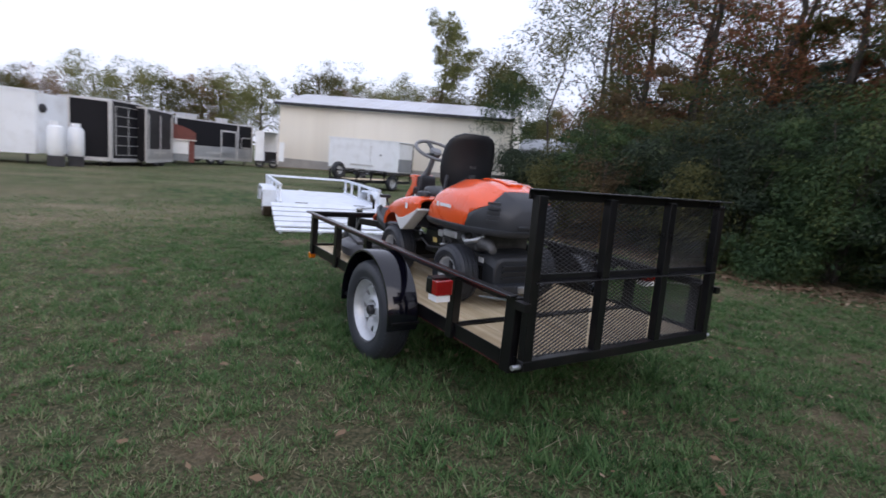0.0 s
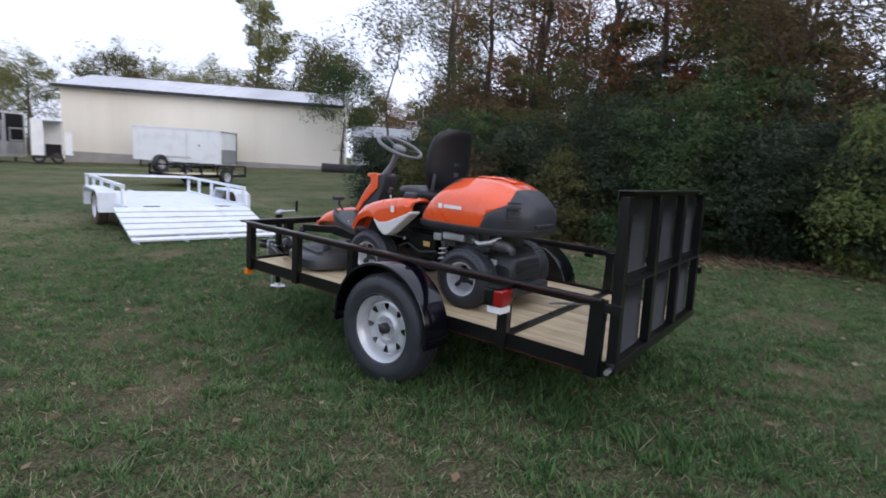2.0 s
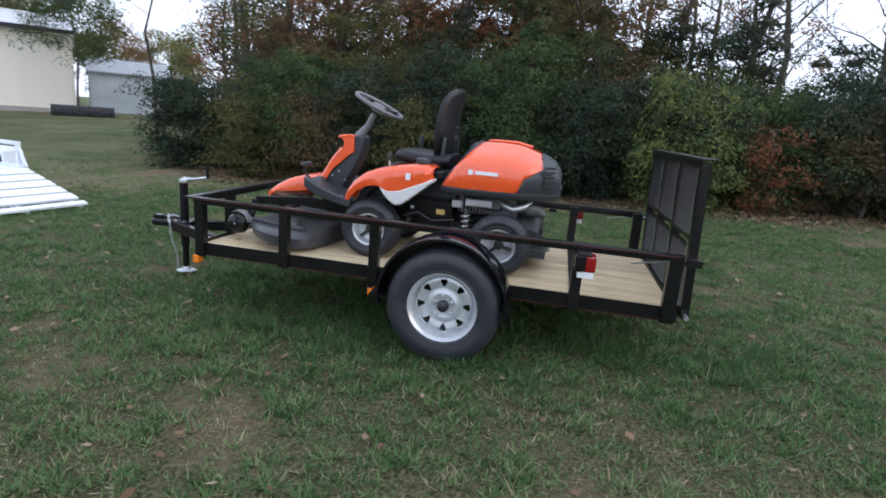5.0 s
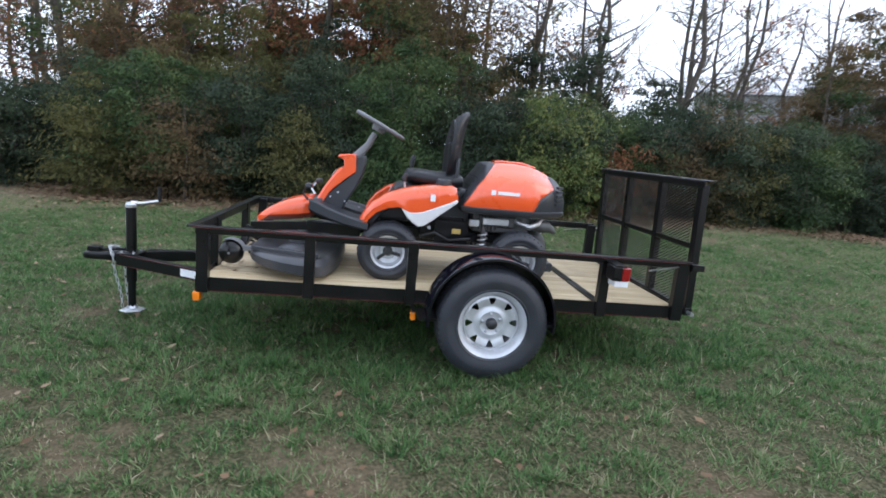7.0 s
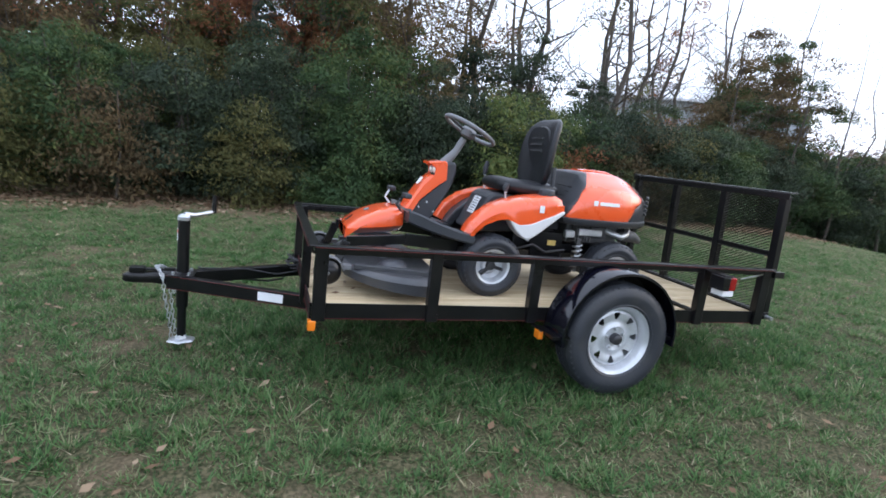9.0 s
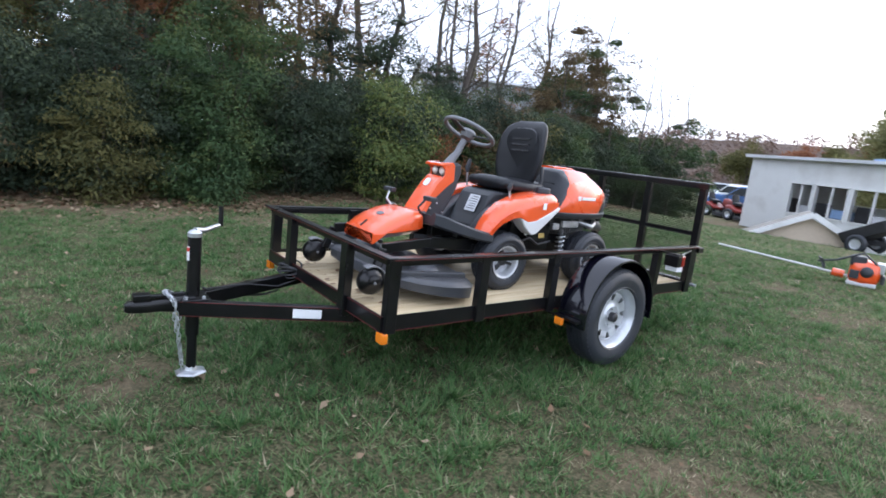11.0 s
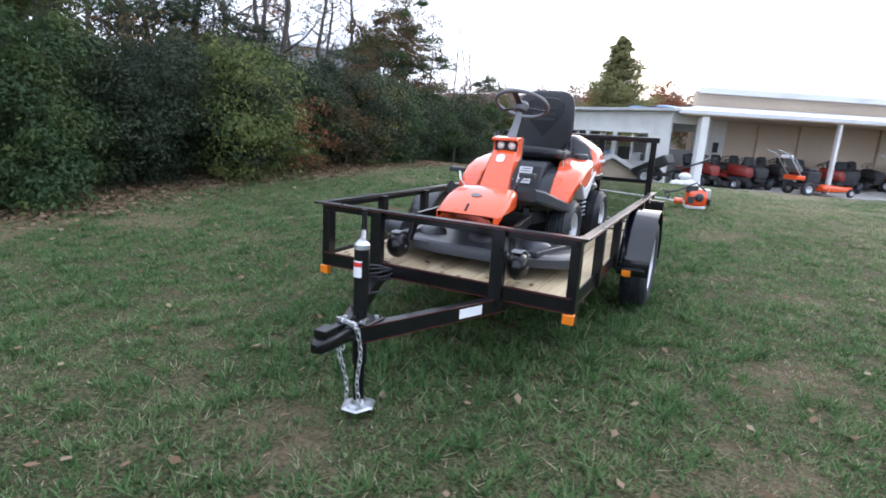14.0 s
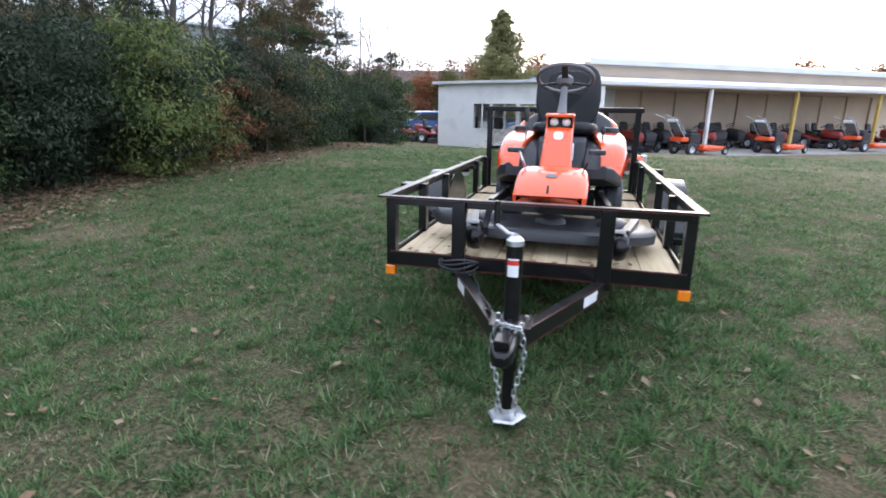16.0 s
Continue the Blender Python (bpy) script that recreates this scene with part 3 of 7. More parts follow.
shed_small()


def culvert():
    c = thing("culvert_pipe", pose(20.6, 26.5, 0.3, 0, 0, -44), "black corrugated plastic drain pipe lying on grass", "pipe")
    bm = bmesh.new()
    prof = []
    for i in range(41):
        prof.append((0.3 if i % 2 else 0.34, i * 0.065))
    for i in range(40, -1, -1):
        prof.append((0.26, i * 0.065))
    lathe(bm, prof, 20, pose(0, 0, 0.32), closed=True)
    part("pipe_wall", bm, M_DARK, c, smooth=60)


culvert()


# ---- the open-fronted shop and white shed behind the trailer ----
def shop_building():
    # front line of posts from P to Q, roof behind it
    m, L = wall_frame((1.9, -13.1), (-16.2, -25.1), -0.33)
    s = thing("shop_building", m, "open-fronted shop with white canopy over parked mowers", "building", kind="structure")
    part("slab_floor", boxes((-0.3, L, -1.75, 3.6, -0.25, 0.03)), M_CONC, s, "pale concrete apron")
    part("back_wall", boxes((2.4, L, 3.3, 3.49, 0.0, 2.86)), M_TANWALL, s, "tan painted wall panels")
    part("wall_block", boxes((2.4, 3.2, 3.0, 3.3, 0.03, 2.45)), M_WHITEWALL, s, "weathered pale wall end")
    part("meter_box", boxes((2.72, 2.92, 2.92, 3.0, 1.2, 1.6)), M_DARK, s, "dark meter box", bevel=0.01)
    bm = bmesh.new()
    x = 4.8
    while x < L:
        box(bm, x, x + 0.14, 3.2, 3.3, 0.03, 2.5)
        x += 1.9
    part("pilaster", bm, M_TANWALL, s)
    part("canopy_fascia", boxes((-0.9, L, -0.45, -0.38, 2.5, 2.63)), M_ROOFMETAL, s, "white canopy edge board")
    bm = bmesh.new()
    loft(bm, [[(x0, -0.38, 2.505), (x1, 3.3, 2.9), (x1, 3.3, 3.02), (x0, -0.38, 2.62)] for x0, x1 in ((-0.9, 2.0), (L, L))])
    part("canopy_roof", bm, M_ROOFMETAL, s)
    bm = bmesh.new()
    loft(bm, [[(x0, -0.37, 2.46), (x1, 3.2, 2.46), (x1, 3.2, 2.5), (x0, -0.37, 2.5)] for x0, x1 in ((-0.8, 1.9), (L, L))])
    part("ceiling", bm, M_TANWALL, s)
    part("upper_wall", boxes((2.0, L, 3.5, 3.7, 2.85, 3.62)), M_TANWALL, s, "brown upper wall strip")
    bm = bmesh.new()
    loft(bm, [[(x0, 3.1, 3.5), (x1, 7.0, 4.1), (x1, 7.0, 4.22), (x0, 3.1, 3.74)] for x0, x1 in ((1.85, 5.6), (L, L))])
    gable = bmesh.new()
    loft(gable, [[(2.0 + d, 3.72, 0.0), (5.7 + d, 6.9, 0.0), (5.7 + d, 6.9, 4.05), (2.0 + d, 3.72, 3.56)] for d in (0.0, 0.15)])
    part("upper_end_wall", gable, M_TANWALL, s)
    part("upper_roof", bm, M_ROOFMETAL, s, "pale standing-seam metal roof")
    for i, (x, mt) in enumerate(((5.25, M_WHITEWALL), (9.9, M_YELLOW), (15.1, M_YELLOW), (20.0, M_WHITEWALL))):
        part("post", boxes((x - 0.06, x + 0.06, -0.3, -0.18, 0.03, 2.44)), mt, s, "faded yellow post" if mt is M_YELLOW else "white painted post")
    part("wide_post", boxes((0.0, 0.27, -0.32, -0.08, 0.0, 2.44)), M_WHITEWALL, s, "wide white gateway pier")
    return s


shop_building()


def white_shed():
    m, L = wall_frame((2.7, -13.23), (8.35, -15.6), -0.33)
    s = thing("office_shed", m, "white flat-roofed shed with three open windows", "shed", kind="structure")
    H, D = 2.6, -3.2
    # front wall with three openings
    w = [(0.8, 2.07), (2.25, 3.33), (3.47, 4.26)]
    rows = [(0, L, -0.12, 0, 0.0, 0.8), (0, L, -0.12, 0, 1.8, H)]
    x = 0.0
    for a, b in w + [(L, L)]:
        rows.append((x, a, -0.12, 0, 0.8, 1.8))
        x = b
    part("front_wall", boxes(*rows), M_WHITEWALL, s)
    part("back_wall", boxes((0, L, D, D + 0.12, 0, 1.25), (0, L, D, D + 0.12, 1.95, H), (0, 0.6, D, D + 0.12, 1.25, 1.95), (2.3, 3.0, D, D + 0.12, 1.25, 1.95), (4.6, L, D, D + 0.12, 1.25, 1.95)), M_WHITEWALL, s)
    part("door_header", boxes((0, 0.12, D + 0.12, -0.12, 2.2, H)), M_WHITEWALL, s)
    part("side_wall", boxes((L - 0.12, L, D + 0.12, -0.12, 0, H)), M_WHITEWALL, s)
    bm = bmesh.new()
    slab(bm, [(0.25, H), (0.25, H + 0.1), (D - 0.2, H + 0.3), (D - 0.2, H)], -0.15, L + 0.15)
    part("roof", bm, M_ROOFMETAL, s, "low metal roof")
    part("shelf", boxes((0.4, L - 0.4, -0.9, -0.5, 0.7, 0.78)), M_DARK, s, "dark bench inside")
    for k, (x, w_, h, mt) in enumerate(((0.7, 0.5, 0.35, M_DARK), (1.3, 0.45, 0.28, M_WHITELABEL), (1.9, 0.4, 0.5, M_DARK), (2.5, 0.6, 0.3, M_BLUETARP), (3.3, 0.5, 0.45, M_DARK), (3.9, 0.4, 0.3, M_WHITELABEL), (4.6, 0.5, 0.5, M_DARK))):
        part("stored_box", boxes((x, x + w_, -0.86, -0.55, 0.782, 0.782 + h)), mt, s, bevel=0.03)
    bm = bmesh.new()
    loft(bm, [[(x, y, H + 0.12 - 0.0625 * y + dz + 0.05 * math.sin(x * 5 + y * 3)) for y in (0.2, -0.5, -1.2)] + [(x, y, H + 0.1 - 0.0625 * y + dz) for y in (-1.2, -0.5, 0.2)] for x, dz in ((-0.1, 0.0), (0.3, 0.03), (0.8, 0.05), (1.3, 0.02), (1.6, 0.0))])
    part("tarpaulin", bm, M_BLUETARP, s, "pale blue sheet lying on the roof", smooth=60)
    for a, b in w:
        win = part("window", boxes((a - 0.05, a, -0.1, 0.03, 0.75, 1.85), (b, b + 0.05, -0.1, 0.03, 0.75, 1.85), (a, b, -0.1, 0.03, 1.8, 1.85), (a, b, -0.1, 0.04, 0.75, 0.8)), M_WHITEWALL, s)
        part("mullion", boxes(((a + b) / 2 - 0.02, (a + b) / 2 + 0.02, -0.08, 0.0, 0.8, 1.8)), M_WHITEWALL, win)
    return s


white_shed()


# ---- the utility trailer ----
def rim_bm(r, spokes=8, depth=0.05):
    """A steel wheel disc with tapered openings and its stepped barrel; the axle runs along x and the outer side faces +x."""
    bm = bmesh.new()
    seg = spokes * 8
    # radius, height, half width of the opening (0: none)
    prof = [(0.033, 0.014, 0), (0.05, 0.014, 0), (0.072, 0.02, 0), (0.08, 0.012, 0), (0.1, 0.004, 0), (0.113, 0.006, 0.35), (0.119, 0.008, 0.75), (0.136, 0.012, 1.2), (0.15, 0.014, 1.5), (0.156, 0.013, 1.0), (0.166, 0.008, 0)]
    rings = []
    for q, a, hw in prof:
        ring = []
        for k in range(seg):
            d = k % 8 - 3.5
            if hw:
                e = abs(d)
                e = e * hw / 1.5 if e <= 1.5 else hw + (e - 1.5) * (4 - hw) / 2.5
                d = math.copysign(e, d)
            t = (k // 8 * 8 + 4 + d) * math.tau / seg
            ring.append(bm.verts.new((a, q * r / 0.208 * math.cos(t), q * r / 0.208 * math.sin(t))))
        rings.append(ring)
    for i in range(len(rings) - 1):
        for k in range(seg):
            if 5 <= i <= 8 and k % 8 in (2, 3, 4):
                continue
            j = (k + 1) % seg
            bm.faces.new((rings[i][k], rings[i][j], rings[i + 1][j], rings[i + 1][k]))
    bmesh.ops.solidify(bm, geom=bm.faces[:], thickness=0.006)
    barrel = [(0.165, -0.09), (0.17, -0.01), (0.18, 0.035), (0.19, 0.05), (0.205, 0.055), (0.208, 0.062), (0.204, 0.067), (0.198, 0.06), (0.19, 0.05), (0.186, 0.03), (0.178, 0.026), (0.172, 0.006), (0.164, 0.0), (0.16, -0.09)]
    lathe(bm, [(q * r / 0.208, a) for q, a in barrel], 48, closed=True)
    return bm


def tyre_bm(r, w, rin, tread=True, seg=56, blocks=True):
    bm = bmesh.new()
    h = w / 2
    prof = [(rin, -h * 0.7), (rin + 0.015, -h * 0.86), (rin + 0.022, -h * 0.9), (rin + 0.026, -h * 0.87), ((r + rin) / 2, -h), ((r + rin) / 2 + 0.012, -h * 0.985), (r - 0.03, -h * 0.93), (r - 0.008, -h * 0.78)]
    for a in (-0.55, -0.5, -0.2, -0.15, 0.15, 0.2, 0.5, 0.55):
        groove = a in (-0.5, -0.2, 0.15, 0.5)
        prof.append((r, h * a))
        if tread and groove:
            prof += [(r - 0.008, h * a + 0.001), (r - 0.008, h * a + h * 0.05 - 0.001)]
    prof += [(r - 0.008, h * 0.78), (r - 0.03, h * 0.93), ((r + rin) / 2 + 0.012, h * 0.985), ((r + rin) / 2, h), (rin + 0.026, h * 0.87), (rin + 0.022, h * 0.9), (rin + 0.015, h * 0.86), (rin, h * 0.7)]
    lathe(bm, prof, seg, closed=True)
    if blocks:
        n = int(r * 170)
        for k in range(n):
            m = pose(0, 0, 0, math.degrees(k * math.tau / n))
            for x in (-0.94, 0.76):
                box(bm, h * (x + (0.08 if x < 0 else 0)), h * (x + (0.18 if x < 0 else 0.1)), -0.005, 0.005, r - 0.028, r - 0.0105, m)
            for x in (-0.46, -0.1, 0.26):
                box(bm, h * x, h * (x + 0.2), -0.0065, 0.0065, r - 0.01, r + 0.002, m)
    return bm


def wheel_part(parent, m, r, w, rim_r, label):
    """Wheel on its trailer: tyre with rim, hub and nuts; +x is the outer side."""
    t = part("wheel", tyre_bm(r, w, rim_r - 0.012), M_TYRE, parent, label, smooth=40)
    t.matrix_basis = m
    off = w / 2 - 0.085
    rm = part("rim", rim_bm(rim_r), M_RIM, t, "white eight-spoke steel rim", smooth=35)
    rm.matrix_basis = pose(off, 0, 0)
    bm = bmesh.new()
    lathe(bm, [(0.0, 0.055), (0.022, 0.055), (0.03, 0.05), (0.034, 0.04), (0.034, -0.05), (0.0, -0.05)], 20)
    h = part("hub_cap", bm, M_HUB, t, "dark grease cap", smooth=35)
    h.matrix_basis = pose(off, 0, 0)
    for k in range(5):
        a = k * math.tau / 5
        bm = bmesh.new()
        lathe(bm, [(0.0, 0.032), (0.008, 0.03), (0.011, 0.024), (0.011, 0.008), (0.0, 0.008)], 6, pose(off, 0.058 * math.cos(a), 0.058 * math.sin(a)))
        part("lug_nut", bm, M_STEEL, t)
    return t


HR, HW, Y0, Y1 = 0.812, 0.775, -1.335, 1.71       # half widths of rail and bed, rear and front of the bed
ZB, ZD, ZR = 0.385, 0.448, 0.78        # frame bottom, bed top, top of the rail


def utility_trailer():
    T = thing("utility_trailer", pose(2.544, 3.162, 0.02, 0.5, 0, -0.6), "black painted steel utility trailer with pine plank bed", "trailer")
    bv = 0.004
    for s in (-1, 1):
        # lower angle: upright web and a shelf under the planks
        part("side_sill", boxes((s * HW - 0.004, s * HW + 0.004, Y0, Y1, ZB, ZB + 0.085), (min(s * (HW - 0.06), s * HW), max(s * (HW - 0.06), s * HW), Y0, Y1, ZB, ZB + 0.008)), M_BLACK, T)
        part("top_rail", boxes((s * HR - 0.026, s * HR + 0.026, Y0 + 0.02, Y1, ZR - 0.012, ZR), (s * (HR - 0.02) - 0.005, s * (HR - 0.02) + 0.005, Y0 + 0.02, Y1, ZR - 0.05, ZR - 0.012)), M_BLACK, T, bevel=bv)
        for y, w in ((Y1 - 0.04, 0.066), (1.065, 0.062), (0.456, 0.062), (-0.767, 0.062), (Y0 + 0.05, 0.075)):
            x0, x1 = s * HW - 0.026, s * HW + 0.026
            part("post", boxes((x0, x1, y - w / 2, y + w / 2, ZB - 0.005, ZR - 0.012)), M_BLACK, T, bevel=bv)
    part("front_sill", boxes((-HW, HW, Y1 - 0.004, Y1 + 0.004, ZB, ZB + 0.085)), M_BLACK, T)
    part("rear_sill", boxes((-HW, HW, Y0 - 0.004, Y0 + 0.004, ZB, ZB + 0.075)), M_BLACK, T)
    part("front_rail", boxes((-HR - 0.026, HR + 0.026, Y1 - 0.02, Y1 + 0.032, ZR - 0.011, ZR + 0.002), (-HW, HW, Y1 - 0.012, Y1 - 0.002, ZR - 0.05, ZR - 0.011)), M_BLACK, T, bevel=bv)
    for x in (-0.381, 0.381):
        part("front_post", boxes((x - 0.036, x + 0.036, Y1 - 0.02, Y1 + 0.03, ZB - 0.03, ZR - 0.011)), M_BLACK, T, bevel=bv)
    for y in (-0.9, -0.45, 0.0, 0.45, 0.9, 1.3):
        part("cross_member", boxes((-HW + 0.01, HW - 0.01, y - 0.025, y + 0.025, ZB - 0.005, ZB + 0.05)), M_BLACK, T)
    part("hold_down_bar", boxes((-HW + 0.01, HW - 0.01, -0.8, -0.745, ZD + 0.001, ZD + 0.012)), M_BLACK, T, "flat black bar across the planks")
    # planks of the bed
    n, w = 8, (2 * HW - 0.024) / 8
    for i in range(n):
        x = -HW + 0.012 + i * w
        bm = boxes((0.002, w - 0.002, Y0 + 0.008, Y1 - 0.008, ZD - 0.038, ZD))
        bmesh.ops.bevel(bm, geom=bm.edges[:], offset=0.003, segments=1, affect="EDGES")
        p = part("plank", bm, M_WOOD, T)
        p.location.x = x
    # thin red stripes on the frame's lower edges
    for s in (-1, 1):
        part("pinstripe", boxes((s * (HW + 0.0055) - 0.001, s * (HW + 0.0055) + 0.001, Y0 + 0.05, Y1, ZB + 0.002, ZB + 0.005)), M_STRIPE, T, "thin red stripe")
    for z in (ZB + 0.002, ZB + 0.078):
        part("pinstripe", boxes((-HW, HW, Y1 + 0.0045, Y1 + 0.0065, z, z + 0.004)), M_STRIPE, T, "thin red stripe")
    part("pinstripe", boxes((-HR, HR, Y1 + 0.0325, Y1 + 0.0345, ZR - 0.01, ZR - 0.007)), M_STRIPE, T, "thin red stripe")
    for s in (-1, 1):
        part("pinstripe", boxes((s * (HR + 0.0275) - 0.001, s * (HR + 0.0275) + 0.001, Y0 + 0.05, Y1, ZR - 0.011, ZR - 0.008)), M_STRIPE, T, "thin red stripe")
    # spare cable looped round the foot of a front post
    bm = bmesh.new()
    for k in range(5):
        z = ZB + 0.005 + 0.016 * k
        tube(bm, [(0.381 + (0.075 + 0.012 * (k % 2)) * math.cos(a * math.tau / 18) * 1.25, Y1 + 0.005 + (0.06 + 0.008 * (k % 3)) * math.sin(a * math.tau / 18), z + 0.012 * math.sin(a * math.tau / 9 + k)) for a in range(18)], 0.006, 6, closed=True)
    part("cable_coil", bm, M_DARK, T, "coiled black wiring harness", smooth=60)
    bm = bmesh.new()
    tube(bm, [(0.36, Y1 + 0.06, ZB), (0.34, Y1 + 0.1, ZB - 0.09), (0.3, Y1 + 0.2, ZB - 0.1), (0.2, 2.15, ZB - 0.06), (0.1, 2.33, ZB + 0.03)], 0.007, 6)
    part("wiring", bm, M_DARK, T, smooth=60)
    # draw bar
    for s in (-1, 1):
        bm = bmesh.new()
        beam(bm, (s * 0.50, Y1 - 0.55, ZB - 0.03), (s * 0.40, Y1 - 0.05, ZB - 0.03), 0.05, 0.075)
        beam(bm, (s * 0.40, Y1 - 0.052, ZB - 0.03), (s * 0.035, 2.47, ZB - 0.028), 0.052, 0.078)
        part("draw_bar", bm, M_BLACK, T, bevel=bv)
    part("tongue_plate", boxes((-0.085, 0.085, 2.33, 2.47, ZB + 0.012, ZB + 0.02)), M_BLACK, T, bevel=0.004)
    for x, y in ((-0.06, 2.36), (0.06, 2.36), (-0.05, 2.445), (0.05, 2.445)):
        bm = bmesh.new()
        lathe(bm, [(0.0, 0.012), (0.01, 0.012), (0.011, 0.0), (0.0, 0.0)], 6, pose(x, y, ZB + 0.02, 0, -90, 0))
        part("bolt", bm, M_STEEL, T)
    # coupler
    bm = bmesh.new()
    loft(bm, [superring(0, y, z, a, b, 5, 20) for y, z, a, b in ((2.4, 0.372, 0.05, 0.042), (2.5, 0.374, 0.048, 0.04), (2.56, 0.372, 0.042, 0.032), (2.61, 0.37, 0.046, 0.03), (2.66, 0.37, 0.044, 0.03), (2.7, 0.367, 0.03, 0.026), (2.715, 0.365, 0.015, 0.018))])
    c = part("coupler", bm, M_BLACK, T, "worn black ball coupler", smooth=40)
    part("latch", boxes((-0.016, 0.016, 2.5, 2.6, 0.412, 0.424), (-0.03, 0.03, 2.6, 2.68, 0.398, 0.432), (-0.012, 0.012, 2.44, 2.5, 0.408, 0.43)), M_BLACK, c, bevel=0.004)
    bm = bmesh.new()
    tube(bm, [(-0.05, 2.45, 0.405), (0.05, 2.45, 0.405)], 0.008, 8)
    part("bolt", bm, M_STEEL, c)
    # jack
    bm = bmesh.new()
    tube(bm, [(0, 2.4, 0.19), (0, 2.4, 0.725)], 0.034, 20)
    J = part("jack_tube", bm, M_BLACK, T, "black tongue jack tube", smooth=40)
    bm = bmesh.new()
    tube(bm, [(0, 2.4, 0.0), (0, 2.4, 0.2)], 0.026, 16)
    part("jack_leg", bm, M_BLACK, J, smooth=40)
    bm = bmesh.new()
    lathe(bm, [(0.0, 0.0), (0.075, 0.0), (0.085, 0.004), (0.075, 0.012), (0.036, 0.018), (0.03, 0.04), (0.0, 0.04)], 6, pose(0, 2.4, -0.03, 4, -86, 22))
    part("foot_plate", bm, M_STEEL, J, "galvanised jack foot")
    bm = bmesh.new()
    lathe(bm, [(0.0, 0.0), (0.036, 0.0), (0.036, 0.02), (0.02, 0.035), (0.0, 0.036)], 16, pose(0, 2.4, 0.724, 0, -90, 0))
    tube(bm, [(0, 2.4, 0.755), (0.035, 2.345, 0.75), (0.098, 2.25, 0.768)], [0.017, 0.013, 0.011], 10)
    part("crank", bm, M_STEEL, J, "shiny zinc crank arm", smooth=40)
    bm = bmesh.new()
    tube(bm, [(0.098, 2.247, 0.762), (0.098, 2.247, 0.87)], [0.014, 0.012], 12)
    part("crank_knob", bm, M_BLACK, J, "black grip", smooth=40)
    bm = bmesh.new()
    for k in range(7):
        a0, a1 = radians(50 + k * 11), radians(50 + (k + 1) * 11)
        q = [(0.0355 * math.cos(a), 2.4 + 0.0355 * math.sin(a)) for a in (a0, a1)]
        v = [bm.verts.new((*q[0], 0.6)), bm.verts.new((*q[1], 0.6)), bm.verts.new((*q[1], 0.675)), bm.verts.new((*q[0], 0.675))]
        bm.faces.new(v)
    part("jack_label", bm, M_WHITELABEL, J, "white warning sticker")
    bm = bmesh.new()
    for k in range(7):
        a0, a1 = radians(50 + k * 11), radians(50 + (k + 1) * 11)
        q = [(0.0362 * math.cos(a), 2.4 + 0.0362 * math.sin(a)) for a in (a0, a1)]
        v = [bm.verts.new((*q[0], 0.648)), bm.verts.new((*q[1], 0.648)), bm.verts.new((*q[1], 0.668)), bm.verts.new((*q[0], 0.668))]
        bm.faces.new(v)
    part("label_stripe", bm, M_REDLABEL, J, "red band of the sticker")
    # safety chains: links along a hanging line
    for s, yy in ((-1, 2.5), (1, 2.49)):
        bm = bmesh.new()
        top, low = Vector((s * 0.055, yy, 0.39)), Vector((s * 0.045, yy - 0.05, 0.02))
        for k in range(13):
            c0 = top.lerp(low, k / 12) + Vector((s * 0.014 * math.sin(k * 0.5), 0, 0))
            ring = []
            for a in range(8):
                t = a * math.tau / 8
                u, v = 0.009 * math.cos(t), 0.02 * math.sin(t)
                ring.append(c0 + (Vector((u, 0, v)) if k % 2 else Vector((0, u, v))))
            tube(bm, ring, 0.0035, 5, closed=True)
        part("safety_chain", bm, M_STEEL, T, "hanging zinc chain", smooth=60)
    # slack chain lying over the coupler
    bm = bmesh.new()
    line = [(-0.058, 2.5, 0.385), (-0.045, 2.52, 0.422), (-0.01, 2.54, 0.437), (0.03, 2.52, 0.433), (0.052, 2.49, 0.41), (0.058, 2.46, 0.37), (0.062, 2.44, 0.33), (0.058, 2.45, 0.27)]
    for k in range(21):
        f = k / 20 * (len(line) - 1)
        i = min(int(f), len(line) - 2)
        p, q = Vector(line[i]), Vector(line[i + 1])
        c0, dv = p.lerp(q, f - i), (q - p).normalized()
        e1 = dv.orthogonal().normalized()
        if k % 2:
            e1 = dv.cross(e1)
        tube(bm, [c0 + dv * 0.017 * math.sin(t * math.tau / 8) + e1 * 0.009 * math.cos(t * math.tau / 8) for t in range(8)], 0.0035, 5, closed=True)
    part("safety_chain", bm, M_STEEL, T, "slack zinc chain over the coupler", smooth=60)
    # wiring along the draw bar
    bm = bmesh.new()
    tube(bm, [(0.1, 2.3, 0.41), (0.2, 2.05, 0.39), (0.24, 1.85, 0.35), (0.3, 1.7, 0.37), (0.3, 1.5, 0.38)], 0.005, 6)
    part("wiring", bm, M_DARK, T)
    # serial plate and reflective labels on the draw bar
    d = Vector((0.035 - 0.40, 2.47 - Y1 + 0.052, 0)).normalized()
    nrm = Vector((-d.y, d.x, 0))
    for s in (-1, 1):
        bm = bmesh.new()
        a = Vector((s * 0.40, Y1 - 0.052, ZB - 0.03))
        b2 = Vector((s * 0.035, 2.47, ZB - 0.028))
        dd = (b2 - a).normalized()
        nn = Vector((dd.y, -dd.x, 0)) * (1 if s > 0 else -1)
        p = a.lerp(b2, 0.195) + nn * 0.0285
        q = a.lerp(b2, 0.365) + nn * 0.0285
        beam(bm, p, q, 0.002, 0.05)
        part("serial_plate", bm, M_WHITELABEL, T, "white data plate")
        bm = bmesh.new()
